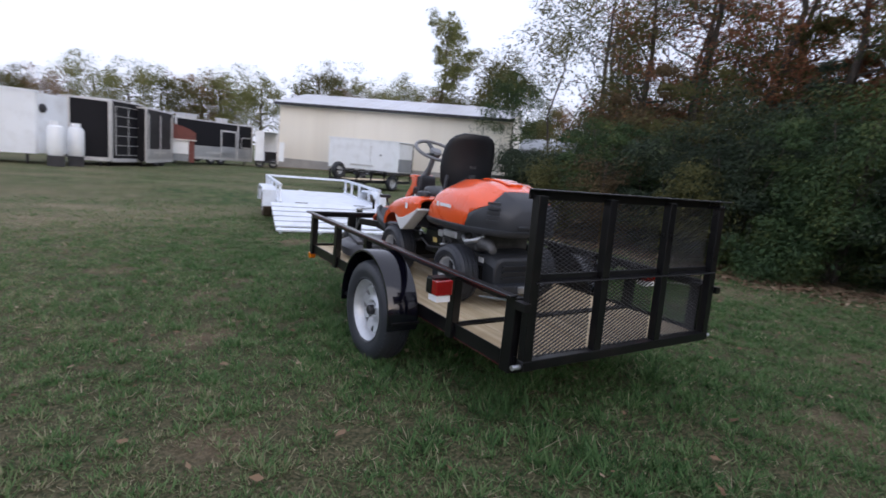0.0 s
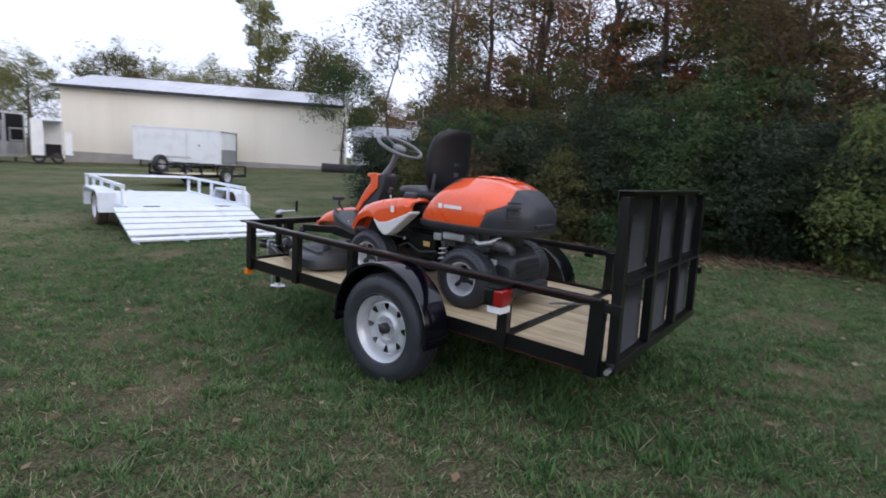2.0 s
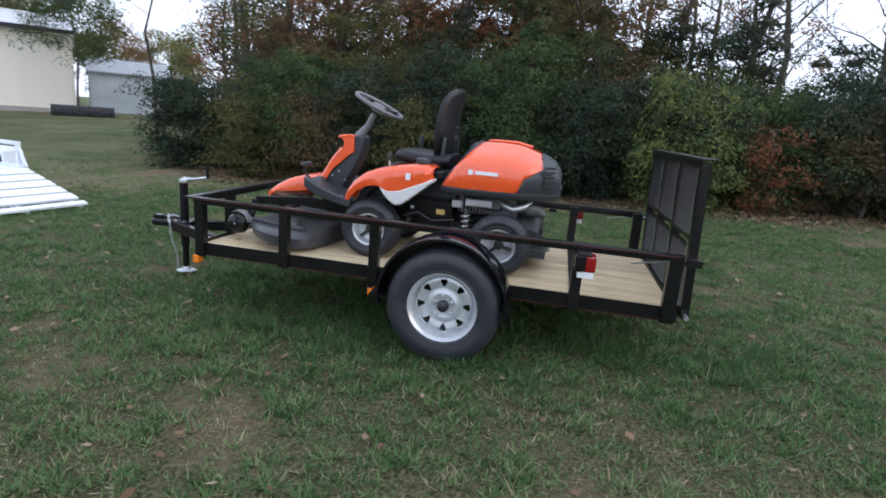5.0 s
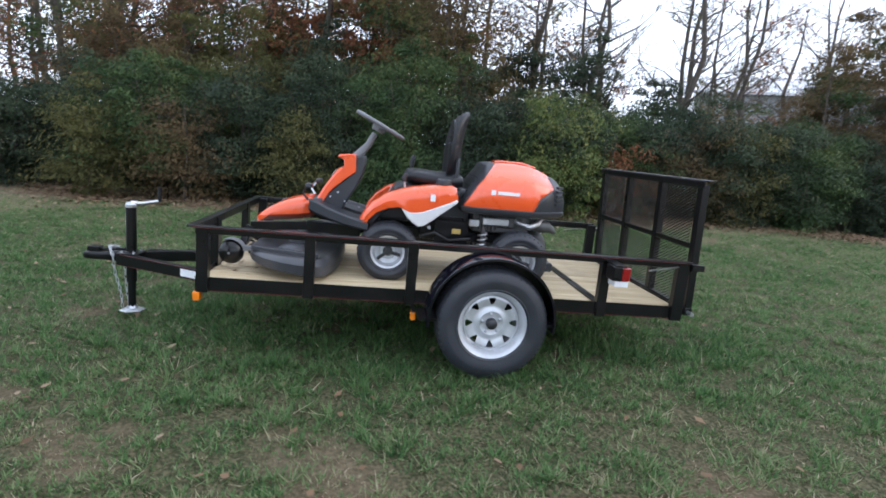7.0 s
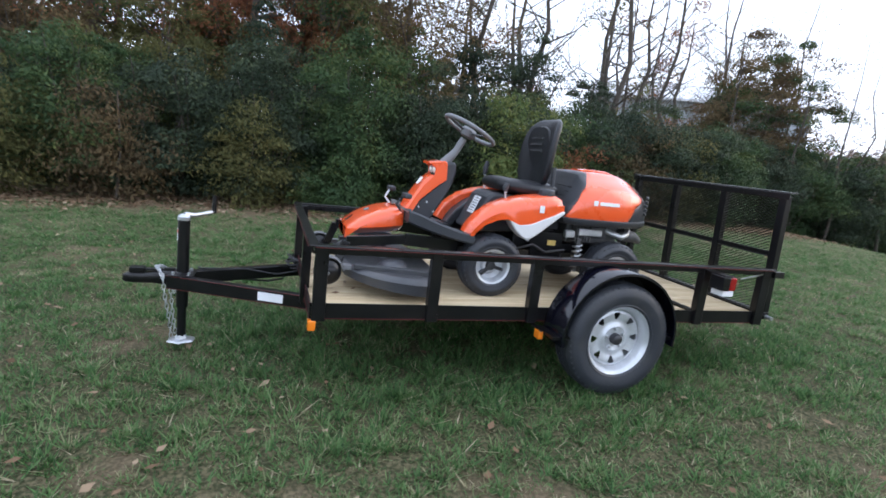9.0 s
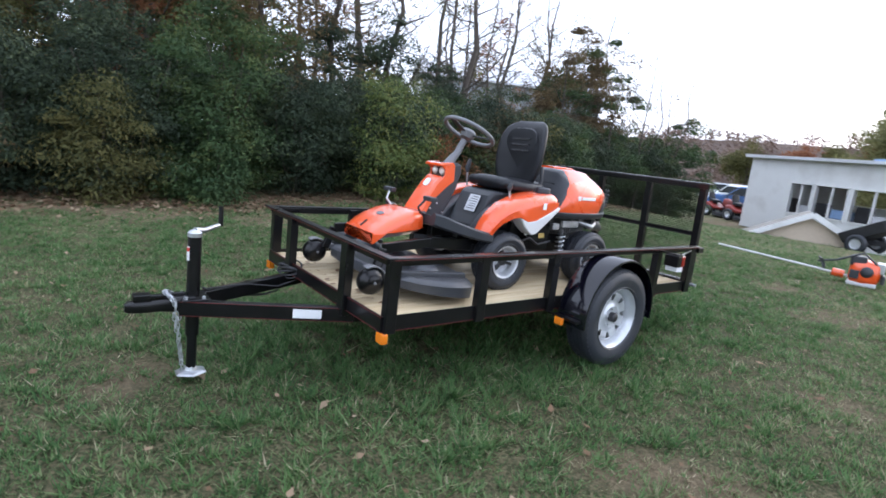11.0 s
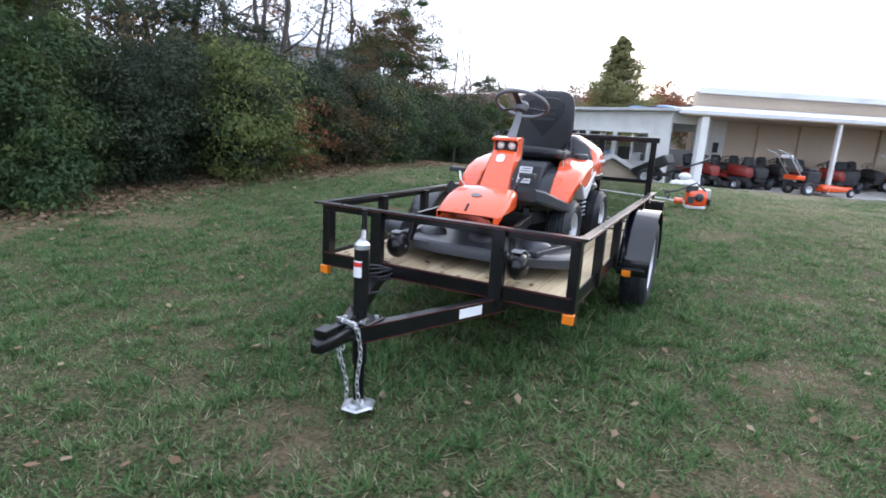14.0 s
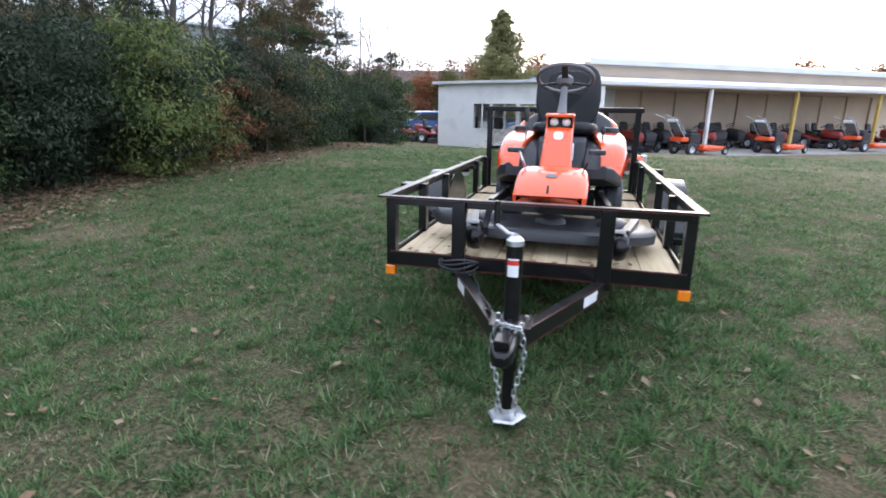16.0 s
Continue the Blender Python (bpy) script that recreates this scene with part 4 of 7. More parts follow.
        for dz in (-0.037, 0.037):
            beam(bm, a + nn * 0.027 + Vector((0, 0, dz)), b2 + nn * 0.027 + Vector((0, 0, dz)), 0.002, 0.003)
        part("pinstripe", bm, M_STRIPE, T, "thin red stripe")
    # fenders, wheels, lights
    for s in (-1, 1):
        bm = bmesh.new()
        R = 0.388
        secs = []
        for k in range(25):
            a = radians(-8 + (196) * k / 24)
            row = []
            for rr, x in ((R - 0.012, 0.79), (R, 0.8), (R, 1.0), (R - 0.003, 1.005), (R - 0.016, 1.006), (R - 0.016, 1.001), (R - 0.01, 0.998), (R - 0.012, 0.81)):
                row.append((s * x, -0.025 + rr * math.cos(a), 0.362 + rr * math.sin(a)))
            secs.append(row)
        loft(bm, secs)
        f = part("fender", bm, M_FENDER, T, "rolled glossy black fender", smooth=40)
        bm = bmesh.new()
        out = [(-0.02 + 0.385 * math.cos(radians(a)), 0.355 + 0.385 * math.sin(radians(a))) for a in range(-5, 186, 10)]
        slab(bm, out, s * 0.79, s * 0.796)
        part("fender_skirt", bm, M_BLACK, f)
        for yy in (0.3, -0.42):
            part("fender_bracket", boxes((min(s * 0.785, s * 0.98), max(s * 0.785, s * 0.98), yy, yy + 0.11, 0.345, 0.362)), M_BLACK, f)
        wheel_part(T, pose(s * 0.9, -0.035, 0.338, 25 if s < 0 else 60, 0, 0 if s > 0 else 180), 0.338, 0.2, 0.21, "black road tyre on white spoked rim")
        # tail lamp on its bracket
        L = part("tail_lamp", boxes((s * 0.905 - 0.055, s * 0.905 + 0.055, -0.85, -0.795, 0.655, 0.74)), M_RED, T, "red tail lamp", bevel=0.008)
        part("lamp_housing", boxes((s * 0.905 - 0.056, s * 0.905 + 0.056, -0.797, -0.74, 0.653, 0.742)), M_BLACK, L, bevel=0.006)
        part("lamp_bracket", boxes((min(s * 0.80, s * 0.96), max(s * 0.80, s * 0.96), -0.82, -0.75, 0.743, 0.75)), M_BLACK, L)
        part("lamp_lens_clear", boxes((s * 0.905 - 0.045, s * 0.905 + 0.045, -0.845, -0.76, 0.618, 0.652)), M_WHITELABEL, L, "clear plate lens")
        part("marker_lamp", boxes((s * 0.775 - 0.03, s * 0.775 + 0.03, 1.68, 1.72, 0.33, 0.384)), M_AMBER, T, "amber marker lamp", bevel=0.006)
        k = part("marker_lamp", boxes((s * 0.865 - 0.03, s * 0.865 + 0.03, 0.42, 0.45, 0.315, 0.365)), M_AMBER, T, "amber marker lamp", bevel=0.006)
        part("lamp_bracket", boxes((min(s * 0.77, s * 0.9), max(s * 0.77, s * 0.9), 0.425, 0.445, 0.366, 0.372)), M_BLACK, k)
        # leaf spring
        bm = bmesh.new()
        for k in range(3):
            pts = [(s * 0.68, y, 0.30 - 0.012 * k + 0.10 * (y / 0.33) ** 2) for y in np.linspace(-0.33 + 0.07 * k, 0.33 - 0.07 * k, 9)]
            for a, b2 in zip(pts, pts[1:]):
                beam(bm, a, b2, 0.045, 0.008)
        part("leaf_spring", bm, M_BLACK, T)
    bm = bmesh.new()
    tube(bm, [(-0.88, 0, 0.343), (0.88, 0, 0.343)], 0.03, 12)
    part("axle", bm, M_BLACK, T, smooth=40)
    # ramp gate standing up at the rear
    G0, G1, GY = 0.415, 1.3, -1.378
    G = part("ramp_gate", boxes((-0.78, 0.78, GY - 0.025, GY + 0.025, G0, G0 + 0.05)), M_BLACK, T, "upright black mesh ramp gate", bevel=bv)
    for x in (-0.75, -0.255, 0.255, 0.75):
        part("gate_post", boxes((x - 0.028, x + 0.028, GY - 0.024, GY + 0.024, G0 + 0.05, G1 - 0.03)), M_BLACK, G, bevel=bv)
    part("gate_top_bar", boxes((-0.80, 0.80, GY - 0.05, GY + 0.03, G1 - 0.008, G1), (-0.80, 0.80, GY + 0.022, GY + 0.03, G1 - 0.05, G1 - 0.008)), M_BLACK, G, bevel=bv)
    part("gate_mid_bar", boxes((-0.75, 0.75, GY - 0.04, GY + 0.021, 0.85, 0.857), (-0.75, 0.75, GY + 0.013, GY + 0.021, 0.857, 0.89)), M_BLACK, G, bevel=bv)
    # expanded metal: zigzag strands that touch
    for x0, x1 in ((-0.722, -0.283), (-0.227, 0.227), (0.283, 0.722)):
        for z0, z1 in ((G0 + 0.05, 0.85), (0.885, G1 - 0.03)):
            bm = bmesh.new()
            ph, pw = 0.0105, 0.0215
            rows = int((z1 - z0) / ph)
            cols = int((x1 - x0) / pw)
            for r in range(rows):
                for c in range(cols):
                    up = (c + r) % 2
                    za, zb = z0 + ph * (r + (0 if up else 1)), z0 + ph * (r + (1 if up else 0))
                    xa, xb = x0 + c * pw, x0 + (c + 1) * pw
                    h = 0.0026
                    v = [bm.verts.new(q) for q in ((xa, GY + 0.0245, za - h), (xb, GY + 0.0245, zb - h), (xb, GY + 0.0315, zb + h), (xa, GY + 0.0315, za + h))]
                    bm.faces.new(v)
            part("expanded_mesh", bm, M_MESH, G, "black expanded metal")
    for s in (-1, 1):
        bm = bmesh.new()
        tube(bm, [(s * 0.69, GY, G0 + 0.02), (s * 0.83, GY, G0 + 0.02)], 0.013, 10)
        part("hinge_pin", bm, M_STEEL, G)
        part("gate_catch", boxes((s * 0.80 - 0.02, s * 0.80 + 0.02, GY - 0.03, GY + 0.05, 0.72, 0.76)), M_BLACK, T)
        bm = bmesh.new()
        tube(bm, [(s * 0.76, GY + 0.02, 1.0 - 0.25), (s * 0.80, Y0 + 0.1, 0.74), (s * 0.812, Y0 + 0.28, 0.715)], 0.006, 6)
        part("latch_rod", bm, M_STEEL, G)
    G.matrix_basis = pose(0, GY, G0, -2.2) @ pose(0, -GY, -G0)
    # number-plate bracket and small hook on the right rail
    part("rail_hook", boxes((HW - 0.02, HW + 0.02, -0.62, -0.56, ZR - 0.075, ZR - 0.046)), M_BLACK, T)
    part("spare_mount", boxes((HW + 0.026, HW + 0.14, 1.0, 1.12, ZR - 0.03, ZR - 0.012)), M_BLACK, T)
    return T


utility_trailer()


# ---- the riding mower ----
def mower():
    W = thing("riding_mower", pose(2.446, 3.25, 0.464, 0.5, 0, -1.9), "orange ride-on front mower with dark grey deck on the trailer bed", "riding mower")
    W.scale.z = 0.98

    # rear hood: one shell, cut along its colour seams
    def plan(y):
        return float(np.interp(-y, (-0.04, 0.0, 0.1, 0.3, 0.42, 0.52, 0.59, 0.64, 0.68, 0.71), (0.36, 0.385, 0.40, 0.395, 0.376, 0.342, 0.3, 0.262, 0.222, 0.17)))

    def crest(y):
        return float(np.interp(-y, (-0.04, 0.0, 0.06, 0.16, 0.3, 0.44, 0.53, 0.61, 0.66, 0.69, 0.71), (0.70, 0.775, 0.825, 0.848, 0.856, 0.845, 0.812, 0.778, 0.75, 0.71, 0.67)))

    shape = ((0.975, 0.0), (0.995, 0.12), (1.0, 0.3), (0.985, 0.46), (0.955, 0.57), (0.9, 0.655), (0.8, 0.745), (0.68, 0.835), (0.555, 0.915), (0.5, 0.965), (0.44, 0.985), (0.22, 0.996), (0.0, 1.0))

    def shell(stations, base=0.545):
        bm = bmesh.new()
        rows = []
        for y in stations:
            w, t = plan(y), crest(y)
            half = [(w * u, base + (t - base) * v) for u, v in shape]
            row = half + [(-x, z) for x, z in half[-2::-1]]
            rows.append([(x, y - 0.1 * max(0.0, 1 + y / 0.12) * (z - base) / 0.28 if y > -0.12 else y, z) for x, z in row])
        loft(bm, rows)
        return bm

    def seam(bm, line):
        """Cuts the shell where a (y, z) seam line runs across it."""
        for (ya, za), (yb, zb) in zip(line, line[1:]):
            bmesh.ops.bisect_plane(bm, geom=bm.verts[:] + bm.edges[:] + bm.faces[:], plane_co=(0, ya, za), plane_no=(0, zb - za, ya - yb), dist=1e-5)

    stations = [0.04, 0.02, 0.0, -0.03, -0.06, -0.1, -0.15, -0.2, -0.26, -0.32, -0.38, -0.43, -0.48, -0.52, -0.56, -0.59, -0.62, -0.65, -0.675, -0.695, -0.71]
    fore = [(0.045, 0.53), (-0.06, 0.70), (-0.2, 0.87)]
    aft = [(-0.445, 0.53), (-0.485, 0.635), (-0.595, 0.705), (-0.545, 0.87)]

    def keep_part(test):
        bm = shell(stations)
        seam(bm, fore)
        seam(bm, aft)
        out = []
        for f in bm.faces:
            c = f.calc_center_median()
            front_y = float(np.interp(c.z, [q[1] for q in fore], [q[0] for q in fore]))
            rear_y = float(np.interp(c.z, [q[1] for q in aft], [q[0] for q in aft]))
            place = "fore" if c.y > front_y else "aft" if c.y < rear_y else "mid"
            if place != test:
                out.append(f)
        bmesh.ops.delete(bm, geom=out, context="FACES")
        return bm

    hood = part("rear_hood", keep_part("mid"), M_ORANGE, W, "glossy orange engine hood", smooth=32)
    rear = part("rear_grille", keep_part("aft"), M_GREYP, hood, "dark grey rear grille", smooth=32)
    intake = part("hood_intake", keep_part("fore"), M_GREYP, hood, "dark grey intake panel behind the seat", smooth=32)
    for ob in (hood, rear, intake):
        sol = ob.modifiers.new("shell", "SOLIDIFY")
        sol.thickness, sol.offset = 0.006, -1
    for s in (-1, 1):
        for i in range(5):
            bm = bmesh.new()
            box(bm, -0.008, 0.01, -0.042, 0.042, -0.008, 0.008, pose(s * 0.268, -0.637, 0.6 + i * 0.029, 0, 0, -s * 48))
            part("grille_louver", bm, M_GREYP, rear)
        for i in range(5):
            part("intake_slat", boxes((s * 0.12 - 0.1, s * 0.12 + 0.1, 0.012 - 0.02 * i, 0.02 - 0.02 * i, 0.6 + 0.032 * i, 0.612 + 0.032 * i)), M_DARK, intake)
    part("rear_handle", boxes((-0.12, 0.12, -0.722, -0.70, 0.56, 0.58)), M_GREYP, rear, bevel=0.005)
    bm = bmesh.new()
    ring = [(plan(y), y) for y in stations] + [(-plan(y), y) for y in stations[::-1]]
    loft(bm, [[(x * k, -0.33 + (y + 0.33) * k, z) for x, y in ring] for z, k in ((0.5, 0.96), (0.508, 0.995), (0.53, 1.012), (0.541, 1.012), (0.546, 0.995))])
    part("hood_skirt", bm, M_GREYP, hood, "dark lower rim", smooth=45)
    bm = bmesh.new()
    loft(bm, [superring(0, y, z, a, 0.01, 3, 16) for y, z, a in ((-0.2, 0.851, 0.07), (-0.24, 0.857, 0.09), (-0.4, 0.856, 0.085), (-0.5, 0.833, 0.06))])
    part("hood_spine", bm, M_ORANGE, hood, "raised panel on the hood", smooth=45)
    # maker's marks as plain shapes
    for s in (-1, 1):
        bm = boxes((-0.002, 0.002, -0.115, 0.03, -0.011, 0.011), (-0.002, 0.002, 0.045, 0.075, -0.016, 0.016))
        o = part("maker_mark", bm, M_WHITELABEL, hood, "white mark on the hood side")
        o.matrix_basis = pose(s * 0.3985, -0.215, 0.655, 0, -s * 3, 1.0 * s)

    # front fenders: a crowned strip over the wheel that turns down into a side panel
    top = ((0.70, 0.40), (0.675, 0.455), (0.625, 0.52), (0.55, 0.578), (0.47, 0.612), (0.38, 0.638), (0.29, 0.655), (0.2, 0.668), (0.13, 0.672), (0.085, 0.655))
    low = ((0.668, 0.352), (0.642, 0.41), (0.595, 0.46), (0.52, 0.497), (0.45, 0.508), (0.375, 0.478), (0.3, 0.487), (0.22, 0.52), (0.14, 0.553), (0.075, 0.585))
    inner = (0.27, 0.27, 0.268, 0.262, 0.25, 0.23, 0.205, 0.185, 0.175, 0.175)
    outer = (0.405, 0.418, 0.428, 0.434, 0.436, 0.436, 0.434, 0.43, 0.425, 0.415)
    for s in (-1, 1):
        bm = bmesh.new()
        secs = []
        for k, ((y, z), (yl, zl)) in enumerate(zip(top, low)):
            a, b = Vector(top[max(k - 1, 0)]), Vector(top[min(k + 1, 9)])
            t = (b - a).normalized()
            n = Vector((t.y, -t.x)) if -t.x > 0 else Vector((-t.y, t.x))
            if n.y < 0:
                n = -n
            xi, xo = inner[k], outer[k]

            def at(x, d):
                return (s * x, y + n.x * d, z + n.y * d)
            secs.append([at(xi, -0.05), at(xi, -0.008), at(xi + 0.008, 0.0), at((xi + xo) / 2, 0.007), at(xo - 0.05, 0.002), at(xo - 0.022, -0.007), at(xo - 0.007, -0.024), at(xo, -0.045), (s * (xo + 0.002), (y + yl) / 2, (z + zl) / 2), (s * (xo - 0.004), yl, zl),
                         (s * (xo - 0.014), yl, zl), (s * (xo - 0.012), (y + yl) / 2, (z + zl) / 2), at(xo - 0.014, -0.045), at(xo - 0.05, -0.012), at((xi + xo) / 2, -0.006), at(xi + 0.01, -0.012), at(xi + 0.01, -0.05)])
        loft(bm, secs)
        f = part("front_fender", bm, M_ORANGE, W, "orange wheel fender", smooth=38)
        pale = ((0.44, 0.503), (0.40, 0.445), (0.36, 0.41), (0.325, 0.388), (0.285, 0.395), (0.23, 0.438), (0.15, 0.505), (0.072, 0.572), (0.08, 0.588), (0.14, 0.556), (0.22, 0.523), (0.3, 0.49), (0.375, 0.481))
        bm = bmesh.new()
        slab(bm, pale, s * 0.33, s * 0.4325)
        part("fender_flash", bm, M_PALE, f, "pale grey lower panel", smooth=40, bevel=0.008)
        part("fender_badge", boxes((s * 0.4375 - 0.001, s * 0.4375 + 0.001, 0.225, 0.257, 0.565, 0.61)), M_WHITELABEL, f, "small white badge")
        bm = bmesh.new()
        lathe(bm, [(0.0, 0.055), (0.04, 0.055), (0.05, 0.048), (0.054, 0.02), (0.05, 0.0), (0.0, 0.0)], 20, pose(s * 0.33, 0.17, 0.655, 0, -90, 0))
        part("tank_cap", bm, M_GREYP, f, "round dark tank cap", smooth=40)
        # dark footwell liner between fender and console
        bm = bmesh.new()
        slab(bm, [(0.66, 0.375), (0.6, 0.47), (0.5, 0.555), (0.4, 0.6), (0.2, 0.63), (0.05, 0.63), (0.05, 0.58), (0.38, 0.55), (0.55, 0.44), (0.62, 0.35)], s * 0.16, s * 0.275)
        part("footwell_liner", bm, M_GREYP, f, "dark grey footwell panel", smooth=40, bevel=0.01)
    # middle body
    bm = bmesh.new()
    slab(bm, [(0.60, 0.38), (0.56, 0.46), (0.50, 0.61), (0.46, 0.645), (-0.05, 0.64), (-0.05, 0.40)], -0.165, 0.165)
    mid = part("seat_console", bm, M_GREYP, W, "dark grey console under the seat", bevel=0.02)
    face = pose(-0.03, 0.532, 0.545, 21.5)
    bm = bmesh.new()
    box(bm, -0.055, 0.055, 0.004, 0.007, -0.065, 0.06, face)
    lab = part("console_label", bm, M_WHITELABEL, mid, "white instruction label")
    for i in range(6):
        bm = bmesh.new()
        box(bm, -0.042, 0.042 - 0.012 * (i % 3), 0.0072, 0.009, -0.0022, 0.0022, face @ pose(0, 0, -0.045 + 0.018 * i))
        part("label_bar", bm, M_INK, lab)
    # footplates
    for s in (-1, 1):
        bm = bmesh.new()
        secs = []
        for y, zt, zb, xo in ((1.04, 0.5, 0.42, 0.3), (0.98, 0.485, 0.4, 0.345), (0.9, 0.455, 0.378, 0.375), (0.82, 0.43, 0.358, 0.395), (0.74, 0.41, 0.342, 0.408), (0.655, 0.392, 0.328, 0.412), (0.645, 0.385, 0.33, 0.41)):
            secs.append([(s * 0.07, y, zb), (s * 0.07, y, zt - 0.02), (s * (xo - 0.045), y, zt - 0.024), (s * (xo - 0.03), y, zt - 0.004), (s * (xo - 0.012), y, zt), (s * xo, y, zt - 0.012), (s * xo, y, zb + 0.012), (s * (xo - 0.015), y, zb)])
        loft(bm, secs)
        fp = part("footplate", bm, M_GREYP, W, "grey moulded footplate", smooth=35)
        for i in range(3):
            bm = bmesh.new()
            lathe(bm, [(0.0, 0.008), (0.008, 0.006), (0.009, 0.0), (0.0, 0.0)], 8, pose(s * 0.3, 0.75 + 0.1 * i, 0.39 + 0.023 * i, 0, -90, 0))
            part("screw_head", bm, M_STEEL, fp)
    # steering tower: dark body behind an orange front strip that arches over the lamps
    bm = bmesh.new()
    slab(bm, [(1.05, 0.43), (1.03, 0.475), (0.97, 0.51), (0.82, 0.65), (0.775, 0.69), (0.785, 0.79), (0.735, 0.812), (0.705, 0.80), (0.70, 0.745), (0.725, 0.65), (0.76, 0.57), (0.80, 0.5), (0.835, 0.44), (0.84, 0.40), (1.04, 0.40)], -0.076, 0.076)
    tower = part("steering_tower", bm, M_GREYP, W, "dark grey steering tower", smooth=40, bevel=0.014)
    for i, (y, z) in enumerate(((0.93, 0.5), (0.88, 0.535), (0.83, 0.475))):
        for s in (-1, 1):
            bm = bmesh.new()
            lathe(bm, [(0.0, 0.006), (0.006, 0.005), (0.007, 0.0), (0.0, 0.0)], 8, pose(s * 0.0765, y, z, 0, 0, 0 if s > 0 else 180))
            part("screw_head", bm, M_STEEL, tower)
    bm = bmesh.new()
    loft(bm, [[(-a, y - 0.03, z - 0.03), (-a, y - 0.004, z - 0.004), (-a + 0.012, y + 0.006, z + 0.006), (0, y + 0.011, z + 0.011), (a - 0.012, y + 0.006, z + 0.006), (a, y - 0.004, z - 0.004), (a, y - 0.03, z - 0.03)]
              for y, z, a in ((1.015, 0.475, 0.098), (1.0, 0.505, 0.096), (0.955, 0.585, 0.091), (0.91, 0.655, 0.087), (0.875, 0.697, 0.085), (0.86, 0.708, 0.085))])
    panel = part("tower_panel", bm, M_ORANGE, tower, "orange front panel", smooth=35)
    for s in (-1, 1):
        bm = bmesh.new()
        slab(bm, [(1.0, 0.48), (0.985, 0.52), (0.86, 0.706), (0.848, 0.722), (0.846, 0.76), (0.87, 0.777), (0.885, 0.785), (0.88, 0.802), (0.785, 0.812), (0.768, 0.79), (0.764, 0.69), (0.815, 0.65), (0.965, 0.51)], s * 0.0765, s * 0.0865)
        part("panel_side", bm, M_ORANGE, panel, smooth=35, bevel=0.004)
    bm = bmesh.new()
    loft(bm, [superring(0, y, 0.0, 0.03, 0.03, 3, 16, "xz") for y in (0.0, 0.003)])
    mk = part("tower_mark", bm, M_WHITELABEL, panel, "pale round mark")
    mk.matrix_basis = pose(0, 0.921, 0.667, 33)
    # lamp pocket with visor
    part("lamp_pocket", boxes((-0.076, 0.076, 0.79, 0.838, 0.712, 0.785)), M_DARK, tower, "black lamp pocket", bevel=0.008)
    for s in (-1, 1):
        bm = bmesh.new()
        lathe(bm, [(0.0, 0.012), (0.016, 0.01), (0.026, 0.002), (0.028, -0.012), (0.0, -0.012)], 20, pose(s * 0.038, 0.842, 0.75, 0, 0, 90))
        part("headlamp", bm, M_LAMP, tower, "round clear headlamp", smooth=50)
    bm = bmesh.new()
    loft(bm, [[(-a, y, z), (a, y, z), (a, y, z + 0.01), (a * 0.9, y, z + 0.018), (-a * 0.9, y, z + 0.018), (-a, y, z + 0.01)] for y, z, a in ((0.77, 0.79, 0.08), (0.82, 0.792, 0.087), (0.87, 0.785, 0.09), (0.89, 0.78, 0.087))])
    part("lamp_visor", bm, M_ORANGE, tower, "orange visor over the lamps", smooth=40, bevel=0.003)
    # steering column and wheel
    bm = bmesh.new()
    tube(bm, [(0, 0.775, 0.79), (0, 0.70, 0.88), (0, 0.655, 0.97)], [0.034, 0.024, 0.022], 14)
    col = part("steering_column", bm, M_MIDGREY, W, smooth=40)
    tilt = pose(0, 0.62, 1.03, 26)
    bm = bmesh.new()
    tube(bm, [tilt @ Vector((0.178 * math.cos(a * math.tau / 40), 0.178 * math.sin(a * math.tau / 40), 0.0)) for a in range(40)], 0.014, 10, closed=True)
    sw = part("steering_wheel", bm, M_MIDGREY, W, "grey three-spoke steering wheel", smooth=60)
    bm = bmesh.new()
    for a in (90 + 120, 90 - 120, 90):
        beam(bm, tilt @ Vector((0.03 * math.cos(radians(a)), 0.03 * math.sin(radians(a)), -0.02)), tilt @ Vector((0.172 * math.cos(radians(a)), 0.172 * math.sin(radians(a)), 0.0)), 0.04, 0.012)
    part("spokes", bm, M_GREYP, sw, bevel=0.004)
    bm = bmesh.new()
    lathe(bm, [(0.0, 0.012), (0.045, 0.008), (0.055, -0.01), (0.04, -0.05), (0.0, -0.05)], 20, tilt @ pose(0, 0, 0, 0, -90, 0))
    part("wheel_hub", bm, M_MIDGREY, sw, smooth=40)
    # nose cover: flat-topped, with squared shoulders and cut-away lower corners
    bm = bmesh.new()
    loft(bm, [[(-a, y, zb + 0.045), (-a, y, zt - 0.055), (-a * 0.975, y, zt - 0.026), (-a * 0.9, y, zt - 0.008), (-a * 0.72, y, zt), (-a * 0.3, y, zt + 0.004), (a * 0.3, y, zt + 0.004), (a * 0.72, y, zt), (a * 0.9, y, zt - 0.008), (a * 0.975, y, zt - 0.026), (a, y, zt - 0.055), (a, y, zb + 0.045), (a * 0.62, y, zb), (-a * 0.62, y, zb)]
              for y, zb, zt, a in ((1.045, 0.345, 0.478, 0.182), (1.06, 0.34, 0.488, 0.194), (1.12, 0.33, 0.487, 0.203), (1.19, 0.322, 0.468, 0.208), (1.26, 0.314, 0.438, 0.21), (1.32, 0.307, 0.402, 0.208), (1.36, 0.302, 0.372, 0.204), (1.385, 0.3, 0.347, 0.196), (1.395, 0.304, 0.335, 0.18))])
    nose = part("nose_cover", bm, M_ORANGE, W, "squared orange front cover", smooth=42)
    bm = bmesh.new()
    loft(bm, [superring(0, 0, z, 0.036, 0.02, 2, 16, "xy") for z in (0.0, 0.004)])
